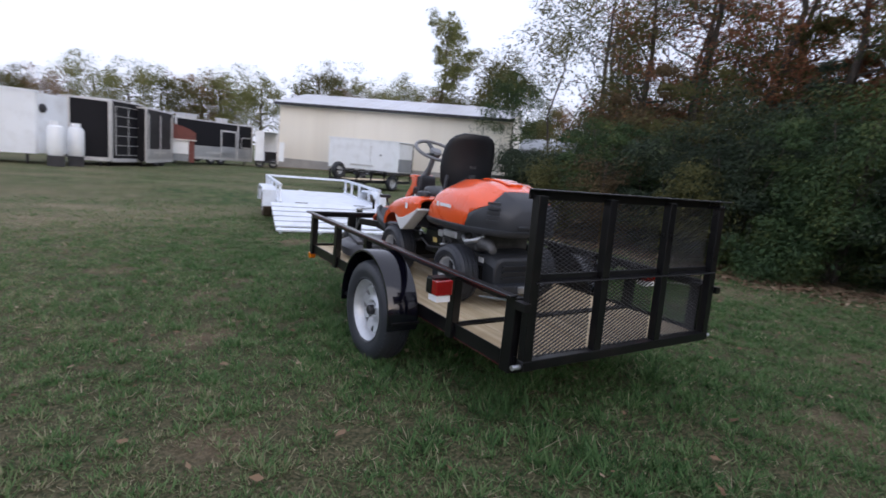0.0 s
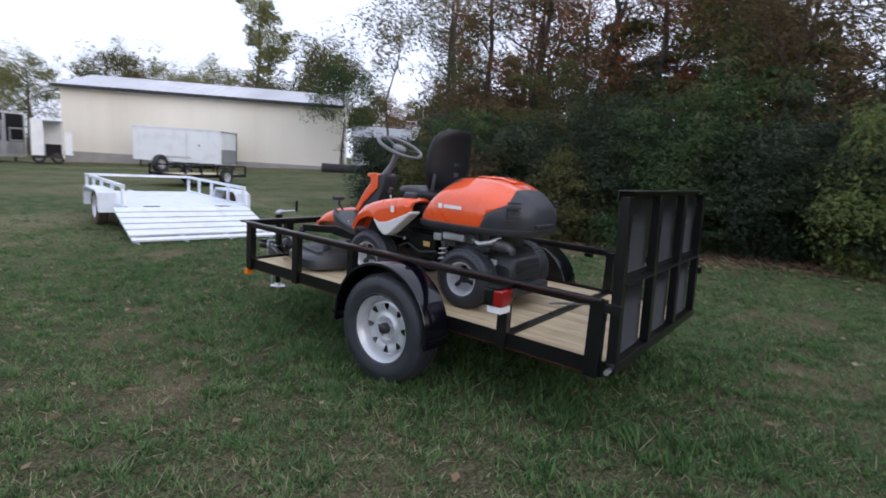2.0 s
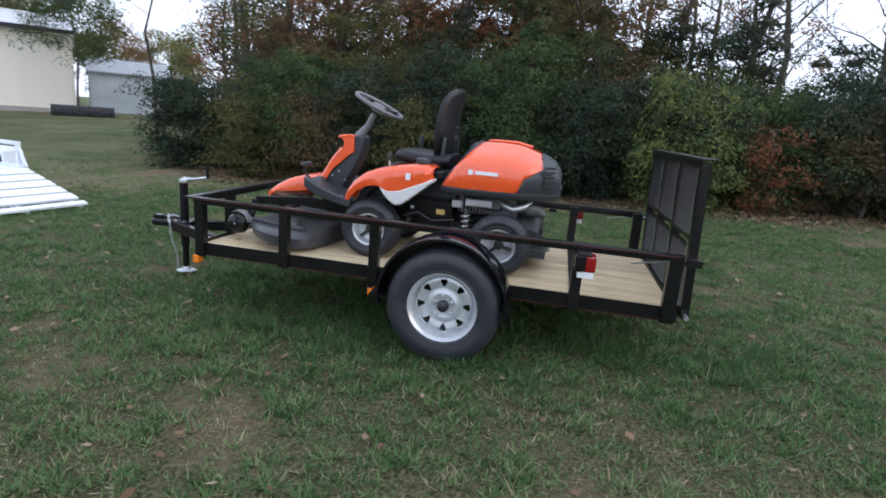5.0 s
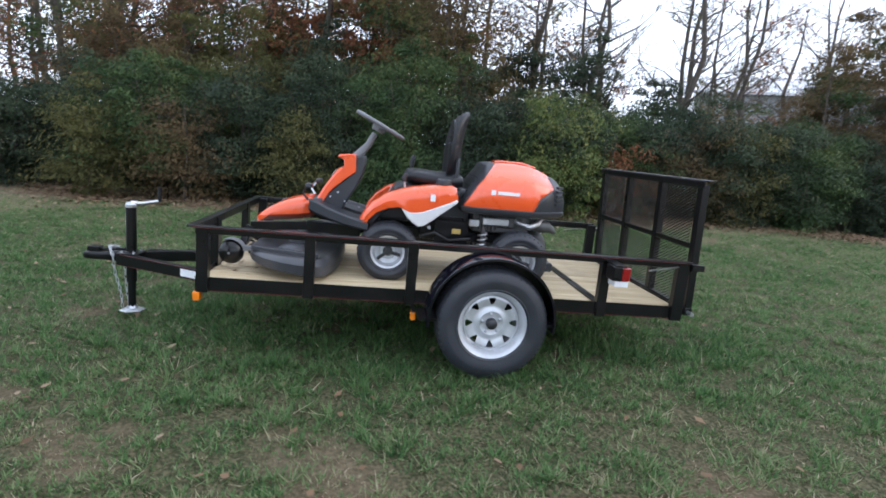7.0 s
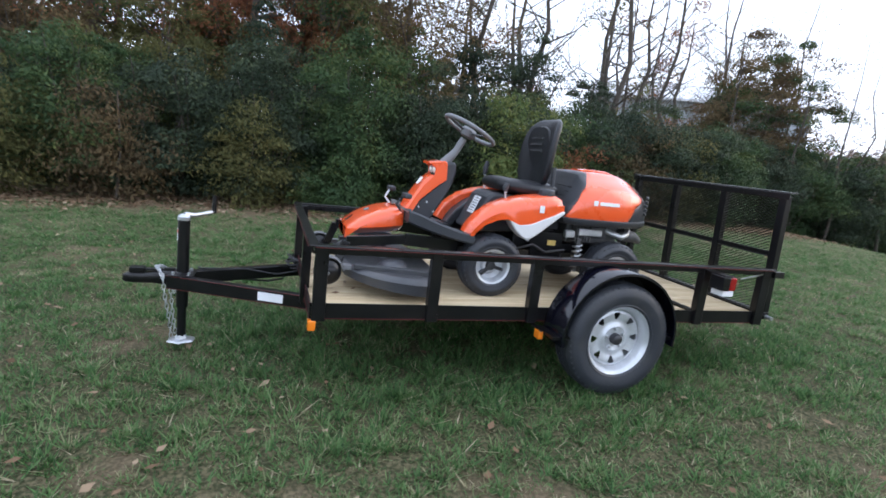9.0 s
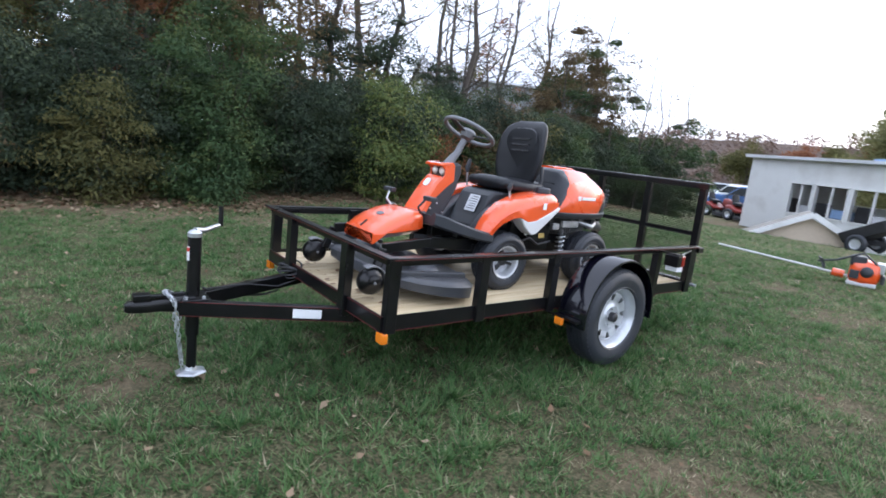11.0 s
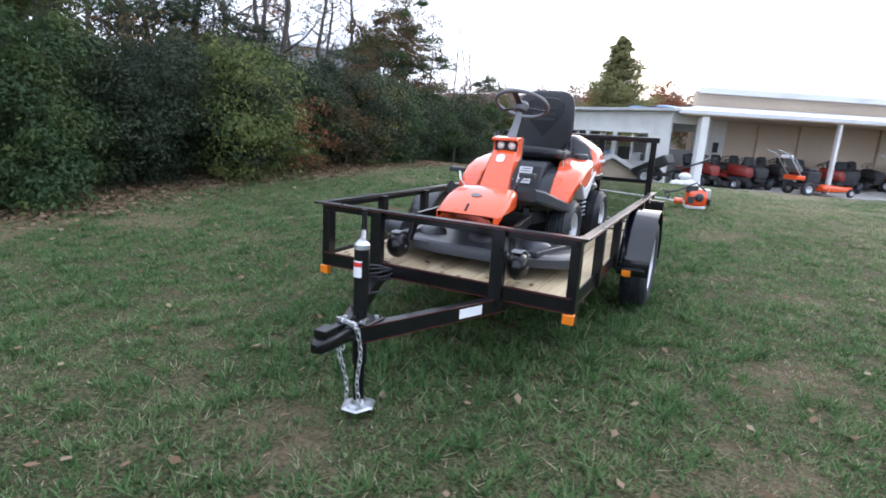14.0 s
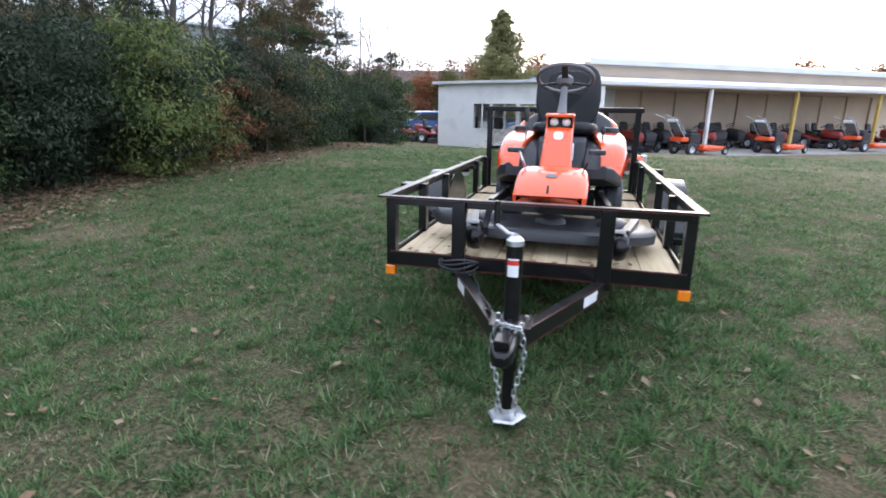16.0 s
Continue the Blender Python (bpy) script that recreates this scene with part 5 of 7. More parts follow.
    o = part("nose_badge", bm, M_MIDGREY, nose, "oval grey badge")
    o.matrix_basis = pose(0, 1.25, 0.447, -25)
    o = part("nose_slot", boxes((-0.006, 0.006, -0.028, 0.028, -0.002, 0.004)), M_DARK, nose, "narrow dark slot")
    o.matrix_basis = pose(0.01, 1.355, 0.383, -40)
    bm = bmesh.new()
    loft(bm, [superring(0, y, z, a, b, 4, 20) for y, z, a, b in ((0.98, 0.44, 0.11, 0.055), (1.03, 0.435, 0.125, 0.05), (1.07, 0.425, 0.15, 0.055))])
    part("nose_collar", bm, M_GREYP, nose, "dark collar behind the cover", smooth=40)
    # pedals and parking lever
    for s, col_ in ((1, M_STEEL), (-1, M_GREYP)):
        bm = bmesh.new()
        tube(bm, [(s * 0.16, 1.03, 0.43), (s * 0.19, 1.1, 0.52), (s * 0.22, 1.06, 0.585)], 0.008, 8)
        p = part("pedal", bm, col_, W, smooth=40)
        part("pedal_pad", boxes((s * 0.24 - 0.05, s * 0.24 + 0.05, 1.03, 1.075, 0.565, 0.595)), M_GREYP, p, bevel=0.008)
    # seat
    bm = bmesh.new()
    loft(bm, [superring(0, y, z, a, b, 3.5, 24) for y, z, a, b in ((0.425, 0.70, 0.17, 0.022), (0.405, 0.703, 0.205, 0.042), (0.33, 0.70, 0.228, 0.05), (0.2, 0.69, 0.235, 0.05), (0.08, 0.69, 0.235, 0.055), (0.03, 0.69, 0.21, 0.04))])
    seat = part("seat_cushion", bm, M_SEAT, W, "black moulded vinyl seat", smooth=50)
    bm = bmesh.new()
    secs = []
    for y, z, a, b in ((0.115, 0.69, 0.13, 0.03), (0.11, 0.73, 0.185, 0.036), (0.105, 0.80, 0.222, 0.038), (0.1, 0.9, 0.238, 0.038), (0.09, 1.0, 0.235, 0.037), (0.078, 1.07, 0.224, 0.035), (0.062, 1.12, 0.203, 0.032), (0.048, 1.155, 0.165, 0.026), (0.04, 1.176, 0.11, 0.014)):
        secs.append([(x, q + 0.045 * (x / a) ** 2 * (b / 0.038) - 0.02, zz) for x, q, zz in superring(0, y, z, a, b, 3.0, 32, "xy")])
    loft(bm, secs)
    back = part("backrest", bm, M_SEAT, W, "black backrest with three slots", smooth=50)
    bm = bmesh.new()
    loft(bm, [[(x * k, 0.118 + d, 0.935 + (z - 0.935) * k) for x, z in [(q[0], q[2]) for q in superring(0, 0, 0.935, 0.165, 0.185, 3.5, 28)]] for k, d in ((1.0, -0.012), (0.98, 0.001), (0.9, 0.004))])
    part("back_pad", bm, M_SEAT, back, "raised vinyl pad", smooth=40)
    for i in range(3):
        bm = bmesh.new()
        box(bm, -0.085, 0.085, -0.006, 0.006, -0.007, 0.007, pose(0, 0.1225, 0.955 + 0.042 * i, 6))
        part("back_slot", bm, M_DARK, back)
    for s in (-1, 1):
        bm = bmesh.new()
        tube(bm, [(s * 0.17, 0.16, 0.6), (s * 0.2, 0.09, 0.66), (s * 0.215, 0.075, 0.75), (s * 0.2, 0.075, 0.85)], 0.014, 8)
        part("seat_bracket", bm, M_GREYP, W, smooth=40)
    for z in (0.83, 0.91):
        part("back_hole", boxes((-0.03, 0.03, 0.04, 0.052, z, z + 0.035)), M_DARK, back, bevel=0.004)
    # hand levers
    for x, y, z, h in ((0.27, 0.36, 0.62, 0.22), (-0.27, 0.42, 0.6, 0.12)):
        bm = bmesh.new()
        tube(bm, [(x, y, z), (x, y + 0.01, z + h * 0.6)], 0.007, 8)
        lv = part("hand_lever", bm, M_STEEL, W)
        bm = bmesh.new()
        tube(bm, [(x, y + 0.01, z + h * 0.55), (x, y + 0.012, z + h * 0.75), (x, y + 0.0, z + h)], [0.012, 0.02, 0.014], 10)
        part("lever_grip", bm, M_GREYP, lv, smooth=50)
    # wheels
    for name, y, rr in (("front_wheel", 0.505, 0.2), ("rear_wheel", -0.375, 0.2)):
        for s in (-1, 1):
            t = part(name, tyre_bm(rr, 0.165, 0.105, seg=44), M_TYRE, W, "black turf tyre", smooth=40)
            t.matrix_basis = pose(s * 0.345, y, 0.198, 17 * s, 0, 0 if s > 0 else 180)
            bm = bmesh.new()
            lathe(bm, [(0.03, 0.02), (0.05, 0.02), (0.06, 0.0), (0.088, 0.005), (0.098, 0.05), (0.112, 0.062), (0.112, 0.068), (0.1, 0.062), (0.09, 0.03), (0.085, -0.03), (0.03, -0.03)], 32, closed=True)
            part("rim", bm, M_RIM, t, "pale steel rim", smooth=40)
            bm = bmesh.new()
            lathe(bm, [(0.0, 0.045), (0.025, 0.042), (0.032, 0.03), (0.034, -0.02), (0.0, -0.02)], 16)
            for k in range(3):
                a = k * math.tau / 3
                beam(bm, (0.022, 0.02 * math.cos(a), 0.02 * math.sin(a)), (0.018, 0.085 * math.cos(a), 0.085 * math.sin(a)), 0.02, 0.035, (1, 0, 0))
            part("hub", bm, M_HUB, t, smooth=40)
    # chassis, engine and drive
    part("chassis", boxes((-0.17, -0.12, -0.5, 0.75, 0.27, 0.34), (0.12, 0.17, -0.5, 0.75, 0.27, 0.34), (-0.25, 0.25, 0.44, 0.56, 0.15, 0.27), (-0.22, 0.22, -0.5, -0.36, 0.15, 0.27), (-0.2, 0.2, 0.0, 0.3, 0.3, 0.44)), M_BLACK, W, bevel=0.006)
    eng = part("engine_block", boxes((-0.24, 0.2, -0.46, -0.06, 0.36, 0.5), (-0.27, -0.2, -0.36, -0.22, 0.4, 0.49)), M_ENGINE, W, "dark finned engine under the hood", bevel=0.015)
    for i in range(6):
        part("cooling_fin", boxes((-0.3, -0.25, -0.22 + 0.022 * i, -0.213 + 0.022 * i, 0.38, 0.49)), M_ENGINE, eng)
    bm = bmesh.new()
    tube(bm, [(-0.22, -0.34, 0.47), (-0.3, -0.38, 0.45), (-0.32, -0.44, 0.43), (-0.29, -0.5, 0.45), (-0.24, -0.54, 0.48)], 0.02, 12)
    part("exhaust_pipe", bm, M_ALU, eng, "bright bent exhaust pipe", smooth=50)
    bm = bmesh.new()
    loft(bm, [superring(-0.24, y, z, a, b, 2.5, 20) for y, z, a, b in ((-0.47, 0.43, 0.03, 0.03), (-0.49, 0.44, 0.045, 0.04), (-0.55, 0.435, 0.05, 0.045), (-0.6, 0.43, 0.04, 0.035), (-0.64, 0.405, 0.03, 0.025))])
    part("muffler", bm, M_ENGINE, eng, "dull silver muffler can", smooth=50)
    part("cylinder_head", boxes((-0.31, -0.27, -0.3, -0.12, 0.42, 0.47), (-0.3, -0.26, -0.1, -0.03, 0.4, 0.45)), M_ALU, eng, "cast aluminium cylinder head", bevel=0.008)
    for s in (-1, 1):
        bm = bmesh.new()
        tube(bm, [(s * 0.3 + 0.03 * math.cos(a * 0.7), -0.13 + 0.03 * math.sin(a * 0.7), 0.2 + a * 0.0038) for a in range(46)], 0.006, 6)
        sp = part("spring", bm, M_STEEL, W, "bright coil spring", smooth=60)
        bm = bmesh.new()
        tube(bm, [(s * 0.3, -0.13, 0.17), (s * 0.3, -0.13, 0.4)], 0.014, 10)
        part("damper", bm, M_ENGINE, sp)
        part("warning_label", boxes((s * 0.27 - 0.001, s * 0.27 + 0.001, 0.02, 0.08, 0.335, 0.37)), M_YELLOW, W, "small yellow warning label")
        bm = bmesh.new()
        tube(bm, [(s * 0.28, 0.3, 0.3), (s * 0.3, 0.2, 0.34), (s * 0.29, 0.1, 0.29), (s * 0.27, -0.05, 0.31)], 0.009, 8)
        part("hydraulic_hose", bm, M_DARK, W, smooth=50)
        part("side_plate", boxes((s * 0.26 - 0.005, s * 0.26 + 0.005, -0.03, 0.2, 0.25, 0.42)), M_BLACK, W)
        bm = bmesh.new()
        lathe(bm, [(0.0, 0.01), (0.012, 0.01), (0.012, 0.0), (0.0, 0.0)], 8, pose(s * 0.3, 0.24, 0.37))
        part("bolt", bm, M_STEEL, W)
    # rear guard box
    bm = bmesh.new()
    box_out = [(0.2, 0.13), (0.205, 0.3), (0.175, 0.365), (0.14, 0.385), (-0.14, 0.385), (-0.175, 0.365), (-0.205, 0.3), (-0.2, 0.13)]
    loft(bm, [[(x * k, y, 0.13 + (z - 0.13) * q) for x, z in box_out] for y, k, q in ((-0.42, 0.98, 1.0), (-0.62, 1.0, 1.0), (-0.69, 0.97, 0.93), (-0.73, 0.92, 0.8))])
    g = part("rear_guard", bm, M_GREYP, W, "dark chamfered rear housing", smooth=25, bevel=0.012)
    for i in range(3):
        part("guard_rib", boxes((-0.13, 0.13, -0.745, -0.72, 0.2 + 0.04 * i, 0.212 + 0.04 * i)), M_GREYP, g)
    g.location.y = 0.115
    part("guard_lip", boxes((-0.22, 0.22, -0.785, -0.45, 0.1, 0.165)), M_GREYP, g, bevel=0.01)
    part("guard_label", boxes((-0.209, -0.205, -0.62, -0.56, 0.29, 0.325)), M_WHITELABEL, g, "worn pale label")
    part("tow_hook", boxes((-0.025, 0.025, -0.81, -0.78, 0.11, 0.16)), M_ALU, g, "bright tow bracket", bevel=0.01)
    # cutting deck: a wide shallow pan with swept-back ends
    half = [(0.0, 1.41), (0.2, 1.41), (0.34, 1.395), (0.46, 1.345), (0.55, 1.26), (0.6, 1.15), (0.615, 1.03), (0.6, 0.95), (0.55, 0.9), (0.45, 0.87), (0.3, 0.84), (0.15, 0.83), (0.0, 0.83)]
    D = half + [(-x, y) for x, y in half[-2:0:-1]]
    bm = bmesh.new()
    # the skirt rises towards the front
    loft(bm, [[(x * f, 1.12 + (y - 1.12) * f, z + k * min(max((y - 0.85) / 0.5, 0), 1)) for x, y in D] for z, f, k in ((0.028, 1.0, 0.06), (0.1, 1.01, 0.035), (0.106, 1.0, 0.034), (0.128, 0.96, 0.022), (0.138, 0.93, 0.018), (0.142, 0.88, 0.012))])
    deck = part("cutting_deck", bm, M_DECK, W, "dark grey steel cutting deck", smooth=35)
    part("deck_rim", boxes((-0.33, 0.33, 1.398, 1.41, 0.1, 0.15)), M_DECK, deck, bevel=0.006)
    bm = bmesh.new()
    loft(bm, [superring(x, 1.07, 0.15, a, b, 3, 20, "yz") for x, a, b in ((0.56, 0.14, 0.06), (0.66, 0.15, 0.06), (0.71, 0.12, 0.05), (0.725, 0.08, 0.03))])
    part("discharge_flap", bm, M_GREYP, deck, "black rubber side flap", smooth=45)
    for x in (-0.3, 0.0, 0.3):
        bm = bmesh.new()
        lathe(bm, [(0.0, 0.05), (0.06, 0.045), (0.09, 0.02), (0.095, 0.0), (0.0, 0.0)], 24, pose(x * 1.2, 1.12, 0.148, 0, -90, 0))
        part("spindle_cover", bm, M_DECK, deck, smooth=40)
    for s in (-1, 1):
        bm = bmesh.new()
        beam(bm, (s * 0.26, 0.70, 0.29), (s * 0.28, 1.05, 0.315), 0.03, 0.075)
        beam(bm, (s * 0.28, 1.05, 0.315), (s * 0.32, 1.40, 0.29), 0.03, 0.06)
        beam(bm, (s * 0.32, 1.40, 0.29), (s * 0.34, 1.45, 0.15), 0.03, 0.05, (0, 1, 0))
        part("lift_arm", bm, M_BLACK, deck, bevel=0.005)
        bm = bmesh.new()
        beam(bm, (s * 0.5, 0.93, 0.155), (s * 0.42, 1.36, 0.165), 0.05, 0.03)
        part("deck_brace", bm, M_DECK, deck, bevel=0.005)
        # front roller wheel in its fork
        bm = bmesh.new()
        lathe(bm, [(0.0, -0.055), (0.045, -0.052), (0.072, -0.03), (0.08, 0.0), (0.072, 0.03), (0.045, 0.052), (0.0, 0.055)], 28, pose(s * 0.385, 1.5, 0.118))
        rl = part("anti_scalp_wheel", bm, M_BLACK, deck, "rounded glossy black roller wheel", smooth=60)
        bm = bmesh.new()
        loft(bm, [[(s * 0.385 + x, 1.5 + 0.092 * math.cos(a), 0.118 + 0.092 * math.sin(a)) for x in (-0.03, 0.03)] + [(s * 0.385 + x, 1.5 + 0.084 * math.cos(a), 0.118 + 0.084 * math.sin(a)) for x in (0.03, -0.03)] for a in np.linspace(1.1, 3.0, 8)])
        beam(bm, (s * 0.385, 1.37, 0.15), (s * 0.385, 1.42, 0.15), 0.05, 0.03)
        tube(bm, [(s * 0.385 - 0.062, 1.5, 0.118), (s * 0.385 + 0.062, 1.5, 0.118)], 0.009, 8)
        part("roller_fork", bm, M_MIDGREY, rl, bevel=0.003)
    return W


mower()


def gz(x, y):
    return float(lift(x, y))


# ---- the white ramp trailer ----
def white_trailer():
    T = thing("ramp_trailer", pose(4.1, 10.3, -0.1, 0, 0, -10.5), "white painted flatbed trailer with its slatted ramp down", "trailer")
    W, L, Z = 1.02, 3.5, 0.42
    part("bed", boxes((-W, W, 0, L, Z - 0.1, Z)), M_WTRAIL, T, "white plank bed")
    for s in (-1, 1):
        part("side_frame", boxes((s * W - 0.04, s * W + 0.04, 0, L, Z - 0.16, Z + 0.03)), M_WTRAIL, T)
        part("top_rail", boxes((s * W - 0.03, s * W + 0.03, 0.1, L, 0.74, 0.79)), M_WTRAIL, T)
        for y in (0.13, 0.95, 1.9, 2.7, L - 0.03):
            part("post", boxes((s * W - 0.025, s * W + 0.025, y - 0.025, y + 0.025, Z + 0.03, 0.74)), M_WTRAIL, T)
        bm = bmesh.new()
        out = [(0.55, 0.3), (0.55, 0.55), (0.7, 0.66), (1.7, 0.66), (1.85, 0.55), (1.85, 0.3), (1.82, 0.3), (1.82, 0.54), (1.69, 0.63), (0.71, 0.63), (0.58, 0.54), (0.58, 0.3)]
        slab(bm, out, s * 1.04, s * 1.32)
        part("fender", bm, M_WTRAIL, T, "boxy white fender")
        part("fender_face", boxes((min(s * 1.04, s * 1.31), max(s * 1.04, s * 1.31), 0.52, 0.545, 0.28, 0.62)), M_WTRAIL, T)
        t = part("wheel", tyre_bm(0.33, 0.19, 0.19, seg=32), M_MUD, T, "mud-caked tyre", smooth=40)
        t.matrix_basis = pose(s * 1.18, 1.2, 0.32, 0, 0, 0 if s > 0 else 180)
        part("rim", rim_bm(0.2, 5), M_RIM, t, smooth=40).matrix_basis = pose(0.02, 0, 0)
        bm = bmesh.new()
        beam(bm, (s * W, 0.12, 0.73), (s * W, -0.02, Z + 0.02), 0.04, 0.03)
        part("rail_brace", bm, M_WTRAIL, T)
    part("front_rail", boxes((-W, W, L - 0.03, L + 0.03, 0.74, 0.79)), M_WTRAIL, T)
    part("draw_bar", boxes((-0.05, 0.05, L, L + 1.1, 0.28, 0.36)), M_WTRAIL, T)
    # ramp of separate slats on two stringers
    d = Vector((0, -1.36, 0.0 - Z + 0.03))
    R = None
    for s in (-1.12, -0.42, 0.28, 0.95):
        bm = bmesh.new()
        beam(bm, (s, 0.0, Z - 0.09), (s, -1.36, -0.04), 0.05, 0.05)
        o = part("ramp_stringer" if R else "ramp", bm, M_WTRAIL, R or T)
        R = R or o
    for i in range(6):
        f = 0.03 + i * 0.165
        c = Vector((0, 0, Z)) + d * (f + 0.06)
        bm = bmesh.new()
        beam(bm, (-1.2, c.y, c.z), (1.02, c.y, c.z), 0.178 if i < 5 else 0.1, 0.03, (0, -0.29, 1))
        part("ramp_slat", bm, M_WTRAIL, R)
    for s in (-1, 1):
        part("bed_plate", boxes((s * 0.6 - 0.12, s * 0.6 + 0.12, 0.04, 0.1, Z + 0.002, Z + 0.012)), M_DARK, T, "dark slot in the bed")
    return T


white_trailer()


def small_trailer():
    T = thing("utility_trailer", pose(9.9, 20.7, 0.0, 0, 0, 112), "small black rail trailer with spare tyre on its side", "trailer")
    W, L = 0.75, 3.4
    part("bed", boxes((-W, W, -L / 2, L / 2, 0.34, 0.4)), M_WOOD, T, "weathered plank bed")
    part("sill", boxes((-W - 0.03, -W, -L / 2, L / 2, 0.3, 0.42), (W, W + 0.03, -L / 2, L / 2, 0.3, 0.42), (-W, W, L / 2, L / 2 + 0.03, 0.3, 0.42)), M_BLACK, T)
    for s in (-1, 1):
        part("top_rail", boxes((s * W - 0.03, s * W + 0.03, -L / 2, L / 2, 0.7, 0.75)), M_BLACK, T)
        for y in (-1.67, -0.85, 0.0, 0.85, 1.67):
            part("post", boxes((s * W - 0.025, s * W + 0.025, y - 0.025, y + 0.025, 0.42, 0.7)), M_BLACK, T)
        t = part("wheel", tyre_bm(0.32, 0.18, 0.19, seg=28), M_TYRE, T, smooth=40)
        t.matrix_basis = pose(s * 0.9, -0.3, 0.32, 0, 0, 0 if s > 0 else 180)
        part("rim", rim_bm(0.2, 5), M_RIM, t, smooth=40)
        part("fender", boxes((s * 0.9 - 0.12, s * 0.9 + 0.12, -0.72, 0.12, 0.66, 0.69)), M_BLACK, T)
        part("lamp", boxes((s * W - 0.04, s * W + 0.04, -L / 2 - 0.05, -L / 2, 0.5, 0.58)), M_RED, T)
    part("end_rail", boxes((-W, W, L / 2 - 0.03, L / 2 + 0.03, 0.7, 0.75)), M_BLACK, T)
    t = part("spare_tyre", tyre_bm(0.33, 0.19, 0.19, seg=32), M_TYRE, T, "spare wheel standing on the rail", smooth=40)
    t.matrix_basis = pose(0.45, 1.5, 0.72)
    part("rim", rim_bm(0.2, 5), M_RIM, t, smooth=40)
    bm = bmesh.new()
    beam(bm, (0.45, L / 2, 0.34), (0, L / 2 + 1.2, 0.34), 0.05, 0.08)
    beam(bm, (-0.45, L / 2, 0.34), (0, L / 2 + 1.2, 0.34), 0.05, 0.08)
    part("draw_bar", bm, M_BLACK, T)


small_trailer()


# ---- box trailers ----
def box_trailer(p, q, depth, z0, top, skin, label, trim=True, clear=0.45, lower=None, grid=0, rails=5, wide=0.02, door=False, rear=None, vents=(), frontdoor=(), wheels=True):
    """An enclosed trailer whose long visible side runs from p to q; it reaches depth metres behind that side."""
    m, L = wall_frame(p, q, z0)
    T = thing("box_trailer", m, label, "trailer")
    bm = boxes((0.0, L, 0.0, depth, clear, top))
    bmesh.ops.bevel(bm, geom=[e for e in bm.edges if abs(e.verts[0].co.z - e.verts[1].co.z) > 0.5], offset=0.08, segments=3, affect="EDGES")
    body = part("body", bm, skin, T, smooth=40)
    part("roof", boxes((-0.03, L + 0.03, -0.03, depth + 0.03, top, top + 0.07)), M_TRIM if trim else skin, T, "pale roof edge" if trim else "")
    if trim:
        for x in (0.0, L):
            part("corner_post", boxes((x - 0.05, x + 0.05, -0.025, 0.05, clear, top)), M_TRIM, T)
        part("bottom_rail", boxes((0.0, L, -0.022, 0.0, clear - 0.06, clear + 0.1)), M_TRIM, T)
    if lower:
        part("stone_guard", boxes((0.08, L - 0.08, -0.016, 0.0, clear + 0.1, clear + lower)), M_ALU, T, "bright lower panel")
    if grid:
        for i in range(grid + 1):
            x = 0.25 + (L - 0.5) * i / grid
            part("window_bar", boxes((x - wide, x + wide, -0.03, -0.012, clear + 0.25, top - 0.2)), M_TRIM, body)
        for k in range(rails):
            z = clear + 0.25 + (top - clear - 0.45) * k / (rails - 1)
            part("window_bar", boxes((0.25, L - 0.25, -0.026, -0.01, z - 0.012, z + 0.012)), M_TRIM, body)
    if door:
        part("side_door", boxes((L * 0.62, L * 0.62 + 0.8, -0.012, 0.0, clear + 0.08, top - 0.15)), skin, T, bevel=0.005)
        part("door_latch", boxes((L * 0.62 + 0.68, L * 0.62 + 0.74, -0.04, -0.012, (clear + top) / 2, (clear + top) / 2 + 0.12)), M_DARK, T)
        part("door_hinge", boxes((L * 0.62 - 0.02, L * 0.62, -0.03, 0.0, clear + 0.1, top - 0.15)), M_TRIM, T)
    if rear:
        part("rear_door", boxes((L, L + 0.02, 0.08, depth - 0.08, clear + 0.85, top - 0.05)), skin, T, "white rear door")
        part("ramp_panel", boxes((L, L + 0.025, 0.08, depth - 0.08, clear + 0.04, clear + 0.84)), rear, T, "dark grey lower rear panel")
        part("rear_frame", boxes((L, L + 0.04, depth - 0.08, depth + 0.02, clear, top), (L, L + 0.04, 0.08, depth - 0.08, top - 0.04, top)), M_DARK, T, "dark rear frame")
    if frontdoor:
        # a pale-framed doorway, a post and a small side window
        x0, x1, x2, x3 = frontdoor
        f = part("door_frame", boxes((x0, x0 + 0.09, -0.05, -0.02, clear + 0.1, top - 0.4), (x1 - 0.09, x1, -0.05, -0.02, clear + 0.1, top - 0.4), (x0 + 0.09, x1 - 0.09, -0.05, -0.02, top - 0.5, top - 0.4)), M_TRIM, T, "pale door frame")
        part("door_kick", boxes((x0 + 0.09, x1 - 0.09, -0.03, -0.018, clear + 0.1, clear + 0.8)), M_ALU, f)
        part("post", boxes((x1 + 0.05, x1 + 0.17, -0.05, -0.017, clear, top)), M_TRIM, T)
        part("window_frame", boxes((x2, x3, -0.04, -0.02, 1.75, 1.82), (x2, x3, -0.04, -0.02, clear + 0.78, clear + 0.85), (x2, x2 + 0.06, -0.04, -0.02, clear + 0.85, 1.75)), M_TRIM, T)
    for x, y, s in vents:
        v = part("roof_vent", boxes((x - s, x + s, y - s, y + s, top + 0.07, top + 0.3)), M_TRIM, T, "roof vent box", bevel=0.03)
        part("vent_cap", boxes((x - s * 1.2, x + s * 1.2, y - s * 1.2, y + s * 1.2, top + 0.3, top + 0.36)), M_TRIM, v)
